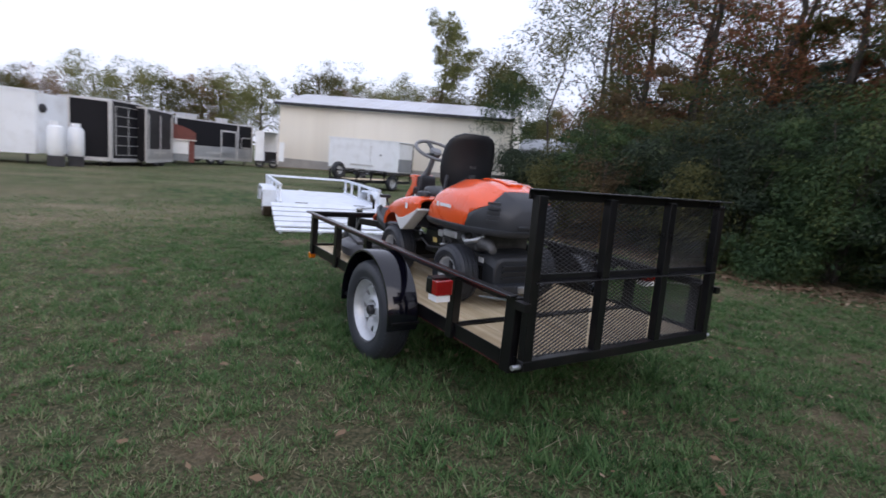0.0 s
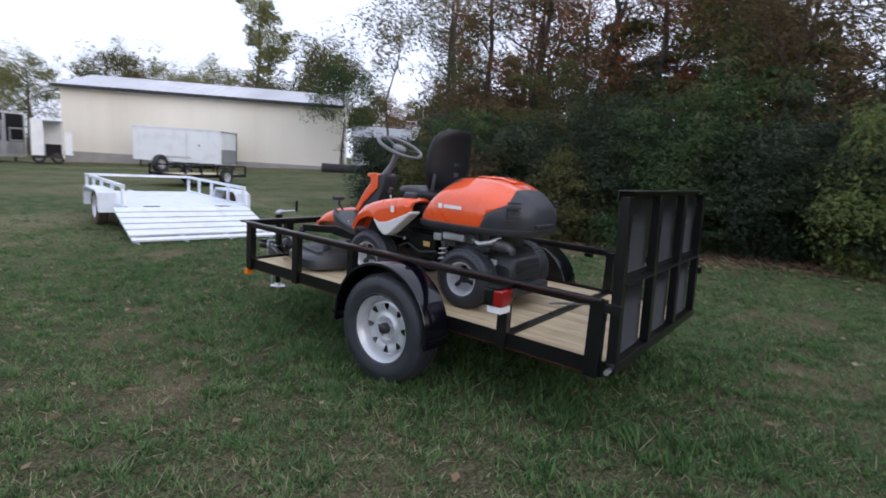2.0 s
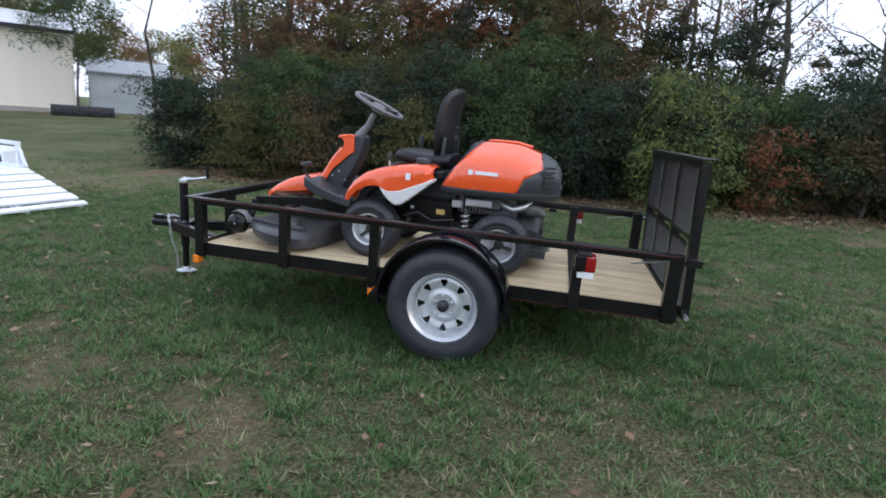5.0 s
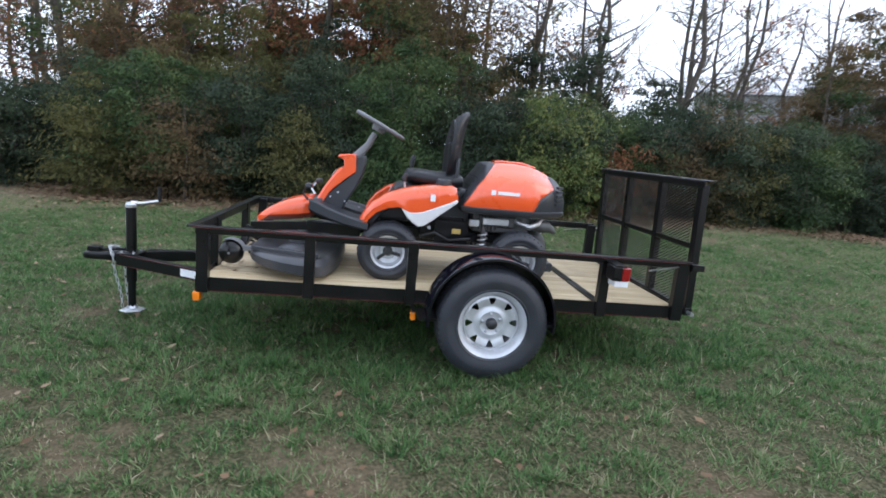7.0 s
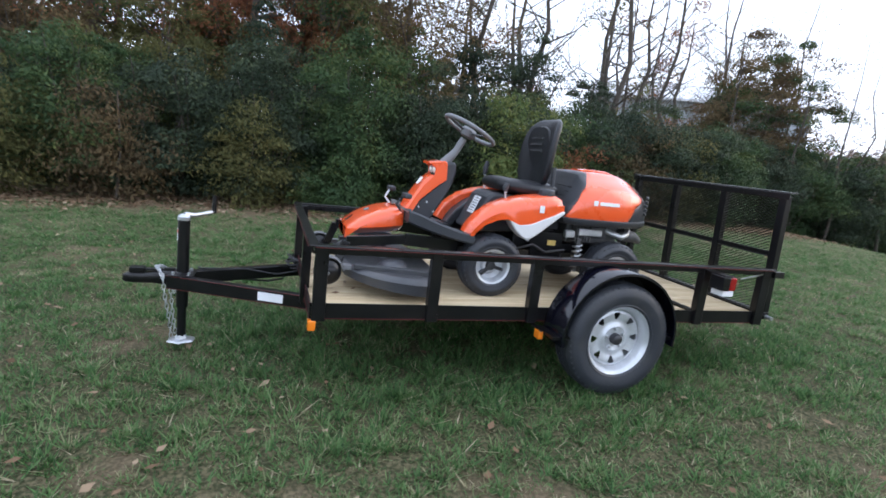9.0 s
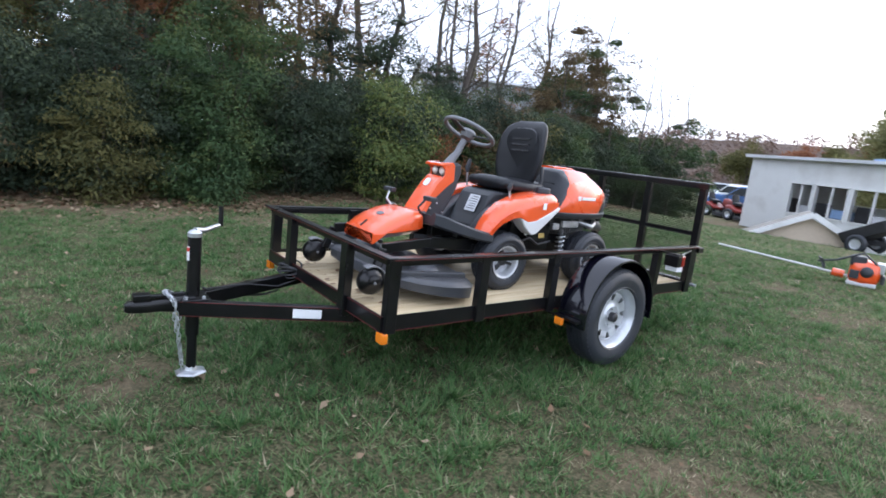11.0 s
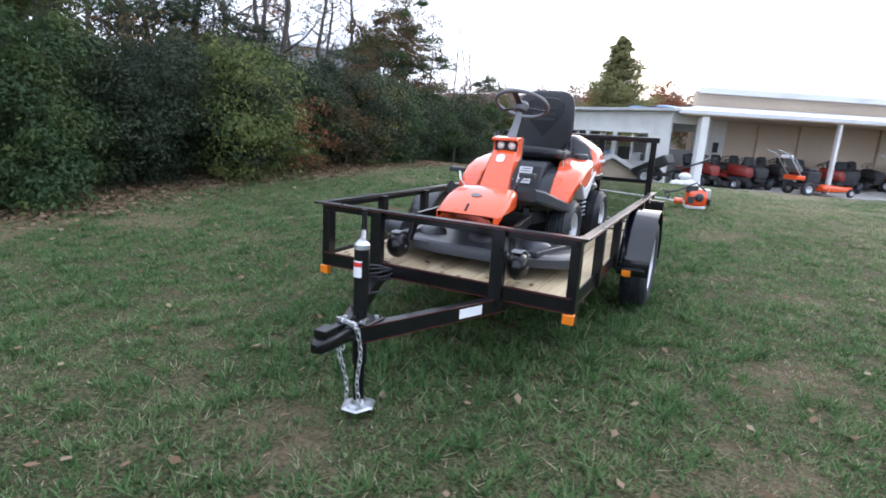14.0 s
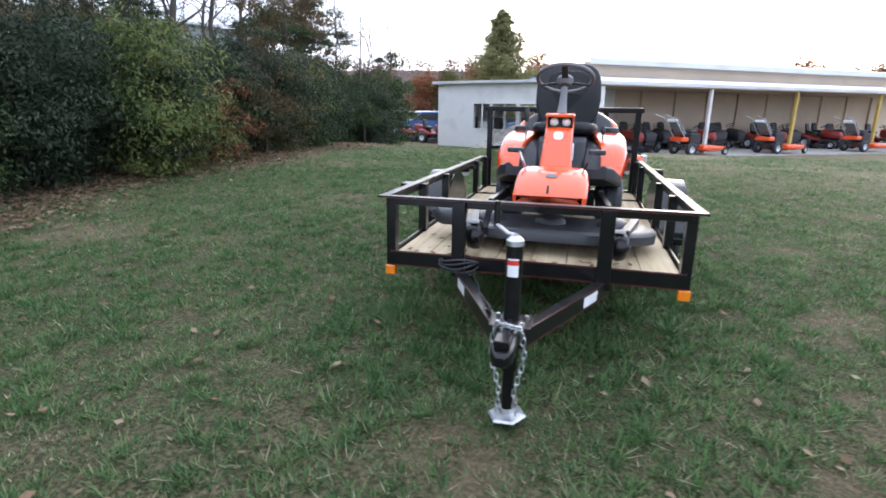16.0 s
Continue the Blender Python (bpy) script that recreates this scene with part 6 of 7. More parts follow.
    if wheels:
        for x in (L * 0.5 - 0.4, L * 0.5 + 0.4):
            for y in (0.12, depth - 0.12):
                t = part("wheel", tyre_bm(0.33, 0.2, 0.19, seg=24, blocks=False), M_TYRE, T, smooth=40)
                t.matrix_basis = pose(x, y - (0.02 if y < 1 else -0.02), 0.33, 0, 0, -90 if y < 1 else 90)
                part("rim", rim_bm(0.2, 5), M_RIM, t, smooth=40)
        part("wheel_arch", boxes((L * 0.5 - 0.85, L * 0.5 + 0.85, -0.03, 0.0, 0.62, 0.72)), M_TRIM, T)
    for x in (0.25, L - 0.33):
        part("jack_leg", boxes((x, x + 0.08, 0.3, 0.38, 0.0, clear)), M_DARK, T)
    return T


box_trailer((12.95, 33.9), (16.0, 29.8), 2.2, 0.1, 2.25, M_CARGO, "white enclosed cargo trailer with side door", trim=False, clear=0.4, door=True, rear=M_SHEDMETAL)
A = box_trailer((-9.0, 23.5), (-1.75, 25.9), 2.3, -0.1, 2.72, M_CARGO, "white concession trailer with gas cylinders on its tongue", trim=False, clear=0.4)
bm = bmesh.new()
pts = [(-1.76, 25.93), (-0.45, 27.75), (-2.5, 28.1)]
lo, hi = [[bm.verts.new((x, y, z)) for x, y in pts] for z in (0.32, 2.62)]
for k in range(3):
    bm.faces.new((lo[k], lo[(k + 1) % 3], hi[(k + 1) % 3], hi[k]))
bm.faces.new(lo[::-1])
bm.faces.new(hi)
nose = part("front_wall", bm, M_CARGO, A, "pale slanted trailer nose")
nose.matrix_basis = A.matrix_basis.inverted()
bm = bmesh.new()
lathe(bm, [(0.0, 0.0), (0.17, 0.0), (0.17, 0.05), (0.12, 0.09), (0.0, 0.1)], 20)
vent = part("side_vent", bm, M_DARK, A, "round dark vent", smooth=40)
vent.matrix_basis = A.matrix_basis.inverted() @ pose(-1.63, 26.1, 2.05, 0, 0, -36)
box_trailer((-0.85, 27.2), (0.6, 27.4), 2.3, -0.1, 2.75, M_BLACKSKIN, "black box trailer with pale trim", clear=0.28, wheels=False)
box_trailer((0.68, 27.6), (2.0, 29.6), 2.3, -0.1, 2.82, M_BLACKSKIN, "black screened trailer with white window bars", grid=2, rails=6, clear=0.25, wheels=False)
box_trailer((2.1, 29.0), (3.55, 32.3), 2.3, -0.1, 2.7, M_BLACKSKIN, "black trailer with white posts and bright lower panels", lower=0.6, grid=2, rails=0, wide=0.06, clear=0.25)
box_trailer((4.0, 34.7), (9.0, 37.8), 2.3, 0.0, 2.55, M_BLACKSKIN, "black food trailer with bright lower panels and roof vents", lower=0.75, clear=0.32, vents=((1.4, 0.9, 0.42), (4.1, 0.9, 0.26)), frontdoor=(3.2, 4.5, 4.9, 5.7))


def open_trailer():
    m, L = wall_frame((8.75, 35.9), (10.15, 35.5), 0.0)
    T = thing("open_trailer", m, "small white trailer standing open with bare frame", "trailer")
    part("floor_frame", boxes((0, L, 0, 1.6, 0.3, 0.42)), M_DARK, T)
    part("side_wall", boxes((0, 0.04, 0.0, 1.6, 0.42, 2.3)), M_CARGO, T)
    part("back_wall", boxes((0.04, L - 0.04, 1.56, 1.6, 0.42, 2.3)), M_CARGO, T)
    part("roof", boxes((0, L, 0, 1.6, 2.3, 2.36)), M_CARGO, T, bevel=0.01)
    part("front_panel", boxes((0.0, 0.55, -0.03, -0.002, 0.42, 2.3)), M_CARGO, T, "white panel", bevel=0.01)
    part("corner_post", boxes((L - 0.1, L, -0.03, 0.06, 0.3, 2.3)), M_TRIM, T)
    part("half_door", boxes((L + 0.02, L + 0.36, -0.06, -0.03, 0.5, 1.75)), M_CARGO, T, "swung-out white door")
    part("locker", boxes((0.6, L - 0.12, 0.3, 0.9, 0.42, 1.05)), M_BLACKSKIN, T, "black locker on the floor", bevel=0.02)
    for x in (0.3, L - 0.3):
        t = part("wheel", tyre_bm(0.3, 0.18, 0.18, seg=24, blocks=False), M_TYRE, T, smooth=40)
        t.matrix_basis = pose(x, 0.3, 0.3, 0, 0, -90)
        part("rim", rim_bm(0.19, 5), M_RIM, t, smooth=40)


open_trailer()


def gas_tank(x, y):
    g = thing("gas_cylinder", pose(x, y, 0.3), "tall white gas cylinder with collar", "gas cylinder", "gas cylinders by the trailer")
    bm = bmesh.new()
    lathe(bm, [(0.0, 0.0), (0.25, 0.0), (0.29, 0.06), (0.29, 0.98), (0.25, 1.1), (0.1, 1.18), (0.0, 1.18)], 24, pose(0, 0, 0, 0, -90, 0))
    part("bottle", bm, M_CARGO, g, smooth=40)
    bm = bmesh.new()
    lathe(bm, [(0.16, 1.14), (0.168, 1.14), (0.168, 1.3), (0.16, 1.3)], 20, pose(0, 0, 0, 0, -90, 0), closed=True)
    part("collar", bm, M_CARGO, g, smooth=40)
    part("stand", boxes((-0.27, 0.27, -0.27, 0.27, -0.42, 0.0)), M_DARK, g)
    return g


gas = gas_tank(-1.2, 25.4)
copy_thing(gas, pose(-0.58, 26.2, 0.3))


def red_crate():
    c = thing("stall_box", pose(3.66, 33.25, 0.0, 0, 0, -7), "faded red and white market stall box with sloping roof", "stall")
    part("lower_panel", boxes((0, 0.82, 0, 0.9, 0.55, 1.3)), M_CARGO, c, "white painted panel", bevel=0.02)
    part("base_panel", boxes((0.02, 0.8, 0.02, 0.88, 0.15, 0.548)), M_SHEDMETAL, c, "grey lower panel", bevel=0.01)
    part("side_board", boxes((0.83, 1.12, 0, 0.9, 0.1, 1.3)), M_RUST, c, "red-brown end board", bevel=0.01)
    bm = bmesh.new()
    loft(bm, [[Vector((x, y, z)) for x, z in ((-0.05, 1.305), (1.18, 1.305), (1.18, 1.75), (0.85, 1.95), (0.3, 2.12), (-0.05, 2.2))] for y in (-0.06, 0.95)])
    part("red_cover", bm, M_RUST, c, "dull red sloping cover")
    part("roof_edge", boxes((-0.06, 1.2, -0.09, -0.062, 1.3, 1.36)), M_TRIM, c)
    for x in (0.06, 0.98):
        part("leg", boxes((x, x + 0.1, 0.05, 0.15, 0, 0.16)), M_DARK, c)


red_crate()


# ---- things on the grass behind the trailer ----
def brushcutter():
    B = thing("pole_trimmer", pose(1.39, -2.04, gz(1.39, -2.04), 0, 0, 12), "orange petrol pole trimmer lying on the grass", "trimmer")
    bm = bmesh.new()
    loft(bm, [superring(x, 0, 0.17, a, b, 3, 20, "yz") for x, a, b in ((-0.16, 0.08, 0.09), (-0.13, 0.13, 0.14), (0.0, 0.15, 0.165), (0.12, 0.14, 0.155), (0.16, 0.09, 0.1))])
    e = part("engine_cover", bm, M_ORANGE, B, "rounded orange engine cover", smooth=50)
    part("tank", boxes((-0.14, 0.16, -0.12, 0.12, 0.0, 0.055)), M_PALE, e, "pale fuel tank", bevel=0.015)
    part("air_filter", boxes((0.0, 0.17, -0.1, 0.12, 0.25, 0.37)), M_GREYP, e, "black air filter box", bevel=0.02)
    part("muffler_guard", boxes((-0.19, -0.1, -0.1, 0.1, 0.18, 0.32)), M_ALU, e, "pale muffler guard", bevel=0.015)
    part("side_vent", boxes((0.05, 0.15, 0.135, 0.16, 0.09, 0.2)), M_GREYP, e, bevel=0.01)
    part("rear_shroud", boxes((-0.21, -0.165, -0.11, 0.11, 0.06, 0.175)), M_GREYP, e, "dark rear shroud", bevel=0.02)
    for k in range(4):
        part("cooling_fin", boxes((-0.09 + k * 0.045, -0.07 + k * 0.045, -0.168, -0.14, 0.1, 0.24)), M_GREYP, e)
    bm = bmesh.new()
    lathe(bm, [(0.0, 0.03), (0.04, 0.03), (0.06, 0.015), (0.068, 0.0), (0.0, 0.0)], 24, pose(-0.02, 0.145, 0.19, 0, 0, 90))
    part("starter", bm, M_GREYP, e, smooth=40)
    bm = bmesh.new()
    tube(bm, [(0.16, 0, 0.09), (0.5, 0.01, 0.12), (1.7, 0.02, 0.2)], [0.016, 0.013, 0.013], 10)
    part("shaft", bm, M_PALE, B, "long pale aluminium shaft", smooth=40)
    bm = bmesh.new()
    tube(bm, [(0.2, 0.0, 0.1), (0.33, 0.0, 0.11)], 0.05, 14)
    part("clutch_housing", bm, M_ORANGE, B, smooth=40)
    bm = bmesh.new()
    tube(bm, [(0.42, 0.0, 0.12), (0.42, 0.09, 0.2), (0.46, 0.1, 0.26), (0.5, -0.1, 0.26), (0.46, -0.1, 0.2), (0.42, 0.0, 0.12)], 0.012, 8)
    tube(bm, [(-0.1, 0.1, 0.3), (0.05, 0.13, 0.42), (0.3, 0.1, 0.28), (0.5, 0.06, 0.22)], 0.013, 8)
    part("handle", bm, M_GREYP, B, smooth=50)
    return B


brushcutter()


def gable_roof():
    G = thing("playhouse_roof", pose(4.2, -9.0, gz(4.2, -9.0) - 0.02, 0, 0, 20), "weathered shingled gable roof standing on the grass", "shed roof")
    part("base", boxes((-1.25, 1.25, 0.0, 1.5, 0.0, 0.12)), M_WHITEWALL, G)
    # gable faces the lawn: triangle in x, depth along y
    bm = bmesh.new()
    v = [(-1.2, 0.12), (1.2, 0.12), (0.0, 0.72)]
    a = [bm.verts.new((x, 1.5, z)) for x, z in v]
    b = [bm.verts.new((x, 1.44, z)) for x, z in v]
    bm.faces.new(a)
    bm.faces.new(b[::-1])
    for i in range(3):
        j = (i + 1) % 3
        bm.faces.new((a[i], a[j], b[j], b[i]))
    part("gable", bm, M_TANWALL, G)
    for s in (-1, 1):
        for r in range(6):
            f0, f1 = r / 6, (r + 1.25) / 6
            p = [Vector((s * 1.42 * (1 - f), 0, 0.06 + 0.76 * f)) for f in (f0, min(f1, 1.0))]
            bm = bmesh.new()
            q = []
            for y in (-0.15, 1.68):
                q += [(p[0].x, y, p[0].z + 0.035), (p[1].x, y, p[1].z + 0.012), (p[1].x, y, p[1].z - 0.01), (p[0].x, y, p[0].z + 0.01)]
            vv = [bm.verts.new(c) for c in q]
            for f in ((0, 1, 2, 3), (4, 7, 6, 5), (0, 4, 5, 1), (1, 5, 6, 2), (2, 6, 7, 3), (3, 7, 4, 0)):
                bm.faces.new([vv[k] for k in f])
            part("shingle_course", bm, M_SHINGLE, G)
    for s in (-1, 1):
        bm = bmesh.new()
        beam(bm, (s * 1.4, 1.69, 0.05), (0, 1.69, 0.82), 0.03, 0.11)
        part("barge_board", bm, M_WHITEWALL, G)


gable_roof()


def dump_cart():
    C = thing("dump_cart", pose(2.55, -7.7, gz(2.5, -7.7), 0, 0, -12), "black tipping garden cart with its tub raised", "cart")
    bm = bmesh.new()
    tilt = pose(0, 0, 0.36, 0, 28, 0) @ Matrix.Scale(0.75, 4)
    out = [(-0.55, 0.3), (-0.42, 0.0), (0.42, 0.0), (0.55, 0.3)]
    loft(bm, [[tilt @ Vector((x, y * k, z)) for y, z in out] for x, k in ((-0.6, 0.9), (-0.5, 1.0), (0.5, 1.0), (0.62, 0.9))])
    part("tub", bm, M_DARK, C, "black plastic tub", bevel=0.02)
    for s in (-1, 1):
        t = part("wheel", tyre_bm(0.2, 0.12, 0.1, seg=24, blocks=False), M_TYRE, C, smooth=40)
        t.matrix_basis = pose(0.1, s * 0.42, 0.19, 0, 0, 90 * s)
        bm = bmesh.new()
        lathe(bm, [(0.0, 0.03), (0.09, 0.03), (0.105, 0.05), (0.105, -0.03), (0.0, -0.03)], 20)
        part("rim", bm, M_RIM, t, smooth=40)
    bm = bmesh.new()
    beam(bm, (-0.3, 0, 0.3), (-1.4, 0.0, 0.75), 0.05, 0.05)
    beam(bm, (-1.4, -0.15, 0.75), (-1.4, 0.15, 0.75), 0.03, 0.03)
    part("draw_handle", bm, M_DARK, C)
    part("axle", boxes((0.05, 0.15, -0.4, 0.4, 0.17, 0.22), (-0.4, 0.1, -0.03, 0.03, 0.2, 0.3)), M_DARK, C)


dump_cart()


def sack():
    S = thing("sack_pile", pose(1.8, -9.35, gz(1.8, -9.35), 0, 0, 20), "white plastic sacks heaped on the grass", "sacks")
    S.scale = (0.65, 0.65, 0.65)
    for x, y, z, a, b, c, r in ((0, 0, 0.2, 0.34, 0.3, 0.21, 5), (0.42, 0.1, 0.17, 0.28, 0.28, 0.18, 40), (0.1, 0.0, 0.5, 0.26, 0.24, 0.17, -10), (-0.3, 0.1, 0.15, 0.24, 0.22, 0.16, 20)):
        bm = bmesh.new()
        loft(bm, [superring(0, 0, z + c * math.sin(t), a * max(math.cos(t), 0.15), b * max(math.cos(t), 0.15), 3, 20, "xy") for t in np.linspace(-1.45, 1.45, 9)])
        o = part("sack", bm, M_PLASTICBAG, S, smooth=60)
        o.matrix_basis = pose(x, y, 0, 0, 0, r)


sack()


def walk_mower(m, label):
    """Wide-area walk-behind mower: orange deck, engine, two handle arms and wheels."""
    W = thing("walk_behind_mower", m, label, "mower", "mowers under the canopy")
    bm = bmesh.new()
    loft(bm, [superring(0, y, 0.27, a, b, 5, 20) for y, a, b in ((1.45, 0.5, 0.04), (1.4, 0.6, 0.09), (1.0, 0.63, 0.12), (0.6, 0.6, 0.12), (0.5, 0.5, 0.08))])
    part("deck", bm, M_ORANGE, W, "orange cutting deck", smooth=40)
    part("frame", boxes((-0.28, 0.28, -0.2, 0.7, 0.28, 0.4)), M_DARK, W, bevel=0.02)
    e = part("engine", boxes((-0.24, 0.24, 0.08, 0.62, 0.4, 0.8)), M_DARK, W, "black engine", bevel=0.05)
    part("engine_shroud", boxes((-0.17, 0.17, 0.16, 0.52, 0.8, 0.9)), M_GREYP, e, bevel=0.05)
    part("tank", boxes((-0.3, 0.3, -0.4, -0.05, 0.5, 0.66)), M_ORANGE, W, "orange fuel tank cover", bevel=0.04)
    for s in (-1, 1):
        t = part("drive_wheel", tyre_bm(0.23, 0.16, 0.12, seg=24, blocks=False), M_TYRE, W, smooth=40)
        t.matrix_basis = pose(s * 0.4, 0.0, 0.23, 0, 0, 0 if s > 0 else 180)
        bm = bmesh.new()
        lathe(bm, [(0.0, 0.04), (0.1, 0.04), (0.125, 0.06), (0.125, -0.03), (0.0, -0.03)], 20)
        part("rim", bm, M_RIM, t, smooth=40)
        t = part("caster_wheel", tyre_bm(0.14, 0.1, 0.07, seg=20, blocks=False), M_TYRE, W, smooth=40)
        t.matrix_basis = pose(s * 0.5, 1.62, 0.14)
        bm = bmesh.new()
        lathe(bm, [(0.0, 0.055), (0.07, 0.055), (0.075, -0.055), (0.0, -0.055)], 16)
        part("rim", bm, M_RIM, t, smooth=40)
        bm = bmesh.new()
        beam(bm, (s * 0.5, 1.62, 0.32), (s * 0.45, 0.8, 0.34), 0.05, 0.05)
        beam(bm, (s * 0.42, 1.62, 0.14), (s * 0.42, 1.62, 0.32), 0.03, 0.04, (0, 1, 0))
        part("caster_arm", bm, M_ORANGE, W)
        bm = bmesh.new()
        tube(bm, [(s * 0.26, -0.1, 0.5), (s * 0.27, -0.82, 1.32), (s * 0.25, -1.25, 1.45)], 0.022, 8)
        part("handle_arm", bm, M_STEEL, W, "bare steel handle arm", smooth=40)
    bm = bmesh.new()
    box(bm, -0.24, 0.24, -0.28, 0.28, -0.05, 0.05, pose(0, -0.36, 0.98, -50))
    part("console", bm, M_MIDGREY, W, "grey slanted control panel", bevel=0.03)
    part("console_cap", boxes((-0.2, 0.2, -0.72, -0.58, 1.2, 1.3)), M_WHITELABEL, W, "white control cap", bevel=0.02)
    part("seat_pad", boxes((-0.18, 0.18, -0.3, -0.1, 0.8, 0.95)), M_DARK, W, bevel=0.03)
    return W


def tractor(m, label, paint):
    """Small lawn tractor: hood, seat, steering wheel, deck and wheels."""
    W = thing("lawn_tractor", m, label, "mower", "mowers under the canopy")
    bm = bmesh.new()
    loft(bm, [superring(0, y, z, a, b, 4, 20) for y, z, a, b in ((0.85, 0.55, 0.18, 0.12), (0.78, 0.6, 0.24, 0.17), (0.45, 0.63, 0.25, 0.19), (0.2, 0.66, 0.24, 0.2), (0.1, 0.68, 0.2, 0.18))])
    part("hood", bm, paint, W, smooth=45)
    bm = bmesh.new()
    loft(bm, [superring(0, y, z, a, b, 4, 20) for y, z, a, b in ((0.12, 0.4, 0.3, 0.06), (-0.2, 0.42, 0.42, 0.08), (-0.45, 0.52, 0.45, 0.14), (-0.7, 0.52, 0.42, 0.12))])
    part("rear_fender", bm, paint, W, smooth=45)
    bm = bmesh.new()
    loft(bm, [superring(0, y, z, a, b, 3, 16, "xy") for y, z, a, b in ((-0.4, 0.64, 0.2, 0.22), (-0.42, 0.74, 0.22, 0.22), (-0.58, 0.78, 0.2, 0.06), (-0.63, 1.0, 0.2, 0.05), (-0.65, 1.1, 0.14, 0.04))])
    part("seat", bm, M_SEAT, W, "black seat", smooth=50)
    bm = bmesh.new()
    tube(bm, [pose(0, 0.08, 1.0, 30) @ Vector((0.17 * math.cos(k * math.tau / 24), 0.17 * math.sin(k * math.tau / 24), 0)) for k in range(24)], 0.014, 6, closed=True)
    tube(bm, [(0, 0.25, 0.7), (0, 0.08, 1.0)], 0.02, 8)
    part("steering_wheel", bm, M_GREYP, W, smooth=50)
    bm = bmesh.new()
    loft(bm, [superring(0, 0.1, z, a, b, 4, 24, "xy") for z, a, b in ((0.08, 0.55, 0.28), (0.2, 0.55, 0.28), (0.24, 0.45, 0.2))])
    part("deck", bm, M_DARK, W, smooth=40)
    part("chassis", boxes((-0.18, 0.18, -0.6, 0.8, 0.3, 0.42)), M_DARK, W)
    for s in (-1, 1):
        for y, r, w, x in ((-0.45, 0.25, 0.2, 0.42), (0.6, 0.18, 0.15, 0.36)):
            t = part("wheel", tyre_bm(r, w, r * 0.5, tread=False, seg=18, blocks=False), M_TYRE, W, smooth=40)
            t.matrix_basis = pose(s * x, y, r, 0, 0, 0 if s > 0 else 180)
            bm = bmesh.new()
            lathe(bm, [(0.0, w * 0.3), (r * 0.4, w * 0.3), (r * 0.52, w * 0.42), (r * 0.52, -0.03), (0.0, -0.03)], 20)
            part("rim", bm, M_RIM, t, smooth=40)
    return W


# a row along the canopy; u runs along the posts, v towards the lawn
SHOP, SHOP_L = wall_frame((1.9, -13.1), (-16.2, -25.1), -0.3)
wm = walk_mower(SHOP @ pose(3.3, -1.15, 0.0, 0, 0, -86), "orange walk-behind mower with steel handles and pale console")
for u, v, r in ((7.5, -1.2, -84), (12.6, -1.15, -88), (17.0, -1.15, -83)):
    copy_thing(wm, SHOP @ pose(u, v, 0, 0, 0, r))
lt = tractor(SHOP @ pose(1.9, 0.6, 0, 0, 0, 200), "red lawn tractor with black seat", M_REDM)
for u, v, r in ((0.9, 0.9, 190), (5.6, 0.7, 205), (9.6, 0.7, 190), (13.2, 0.8, 196), (17.3, 0.8, 180)):
    copy_thing(lt, SHOP @ pose(u, v, 0, 0, 0, r))
lt2 = tractor(SHOP @ pose(3.4, 1.9, 0, 0, 0, 178), "dark grey lawn tractor with black seat", M_DARK)
for u, v, r in ((2.9, 0.6, 162), (6.8, 0.8, 150), (10.6, 0.8, 172), (14.3, 0.8, 160), (-0.6, 2.3, 215), (1.5, 1.7, 185), (2.5, 1.8, 175), (4.6, 1.9, 178), (5.7, 2.1, 190), (7.7, 1.9, 172), (8.8, 2.0, 178), (11.2, 2.0, 190), (12.3, 2.0, 175), (15.2, 2.0, 185)):
    copy_thing(lt2, SHOP @ pose(u, v, 0, 0, 0, r))


# ---- woods, hedge and far trees ----
def leaf_arrays(centres, spread, count, size, rng, flat=0.8):
    """Leaf blades scattered round clump centres, each with a random turn."""
    n = len(centres) * count
    out = rng.normal(0, 1, (n, 3))
    out /= np.linalg.norm(out, axis=1, keepdims=True)
    c = np.repeat(centres, count, 0) + out * np.repeat(spread, count, 0) * 1.6 * rng.uniform(0.25, 1.0, (n, 1)) ** 0.5
    face = out + rng.normal(0, 0.55, (n, 3)) + np.array([[0, 0, 0.35]])
    face /= np.linalg.norm(face, axis=1, keepdims=True)
    a = rng.normal(0, 1, (n, 3))
    a -= face * (a * face).sum(1, keepdims=True)
    a /= np.linalg.norm(a, axis=1, keepdims=True)
    b = np.cross(face, a)
    b -= a * (a * b).sum(1, keepdims=True)
    b /= np.linalg.norm(b, axis=1, keepdims=True)
    s = size * rng.uniform(0.6, 1.3, (n, 1))
    v = np.stack([c - a * s, c + a * s * 0.1 + b * s * 0.62, c + a * s], 1).reshape(-1, 3)
    return v, np.arange(n * 3).reshape(-1, 3)


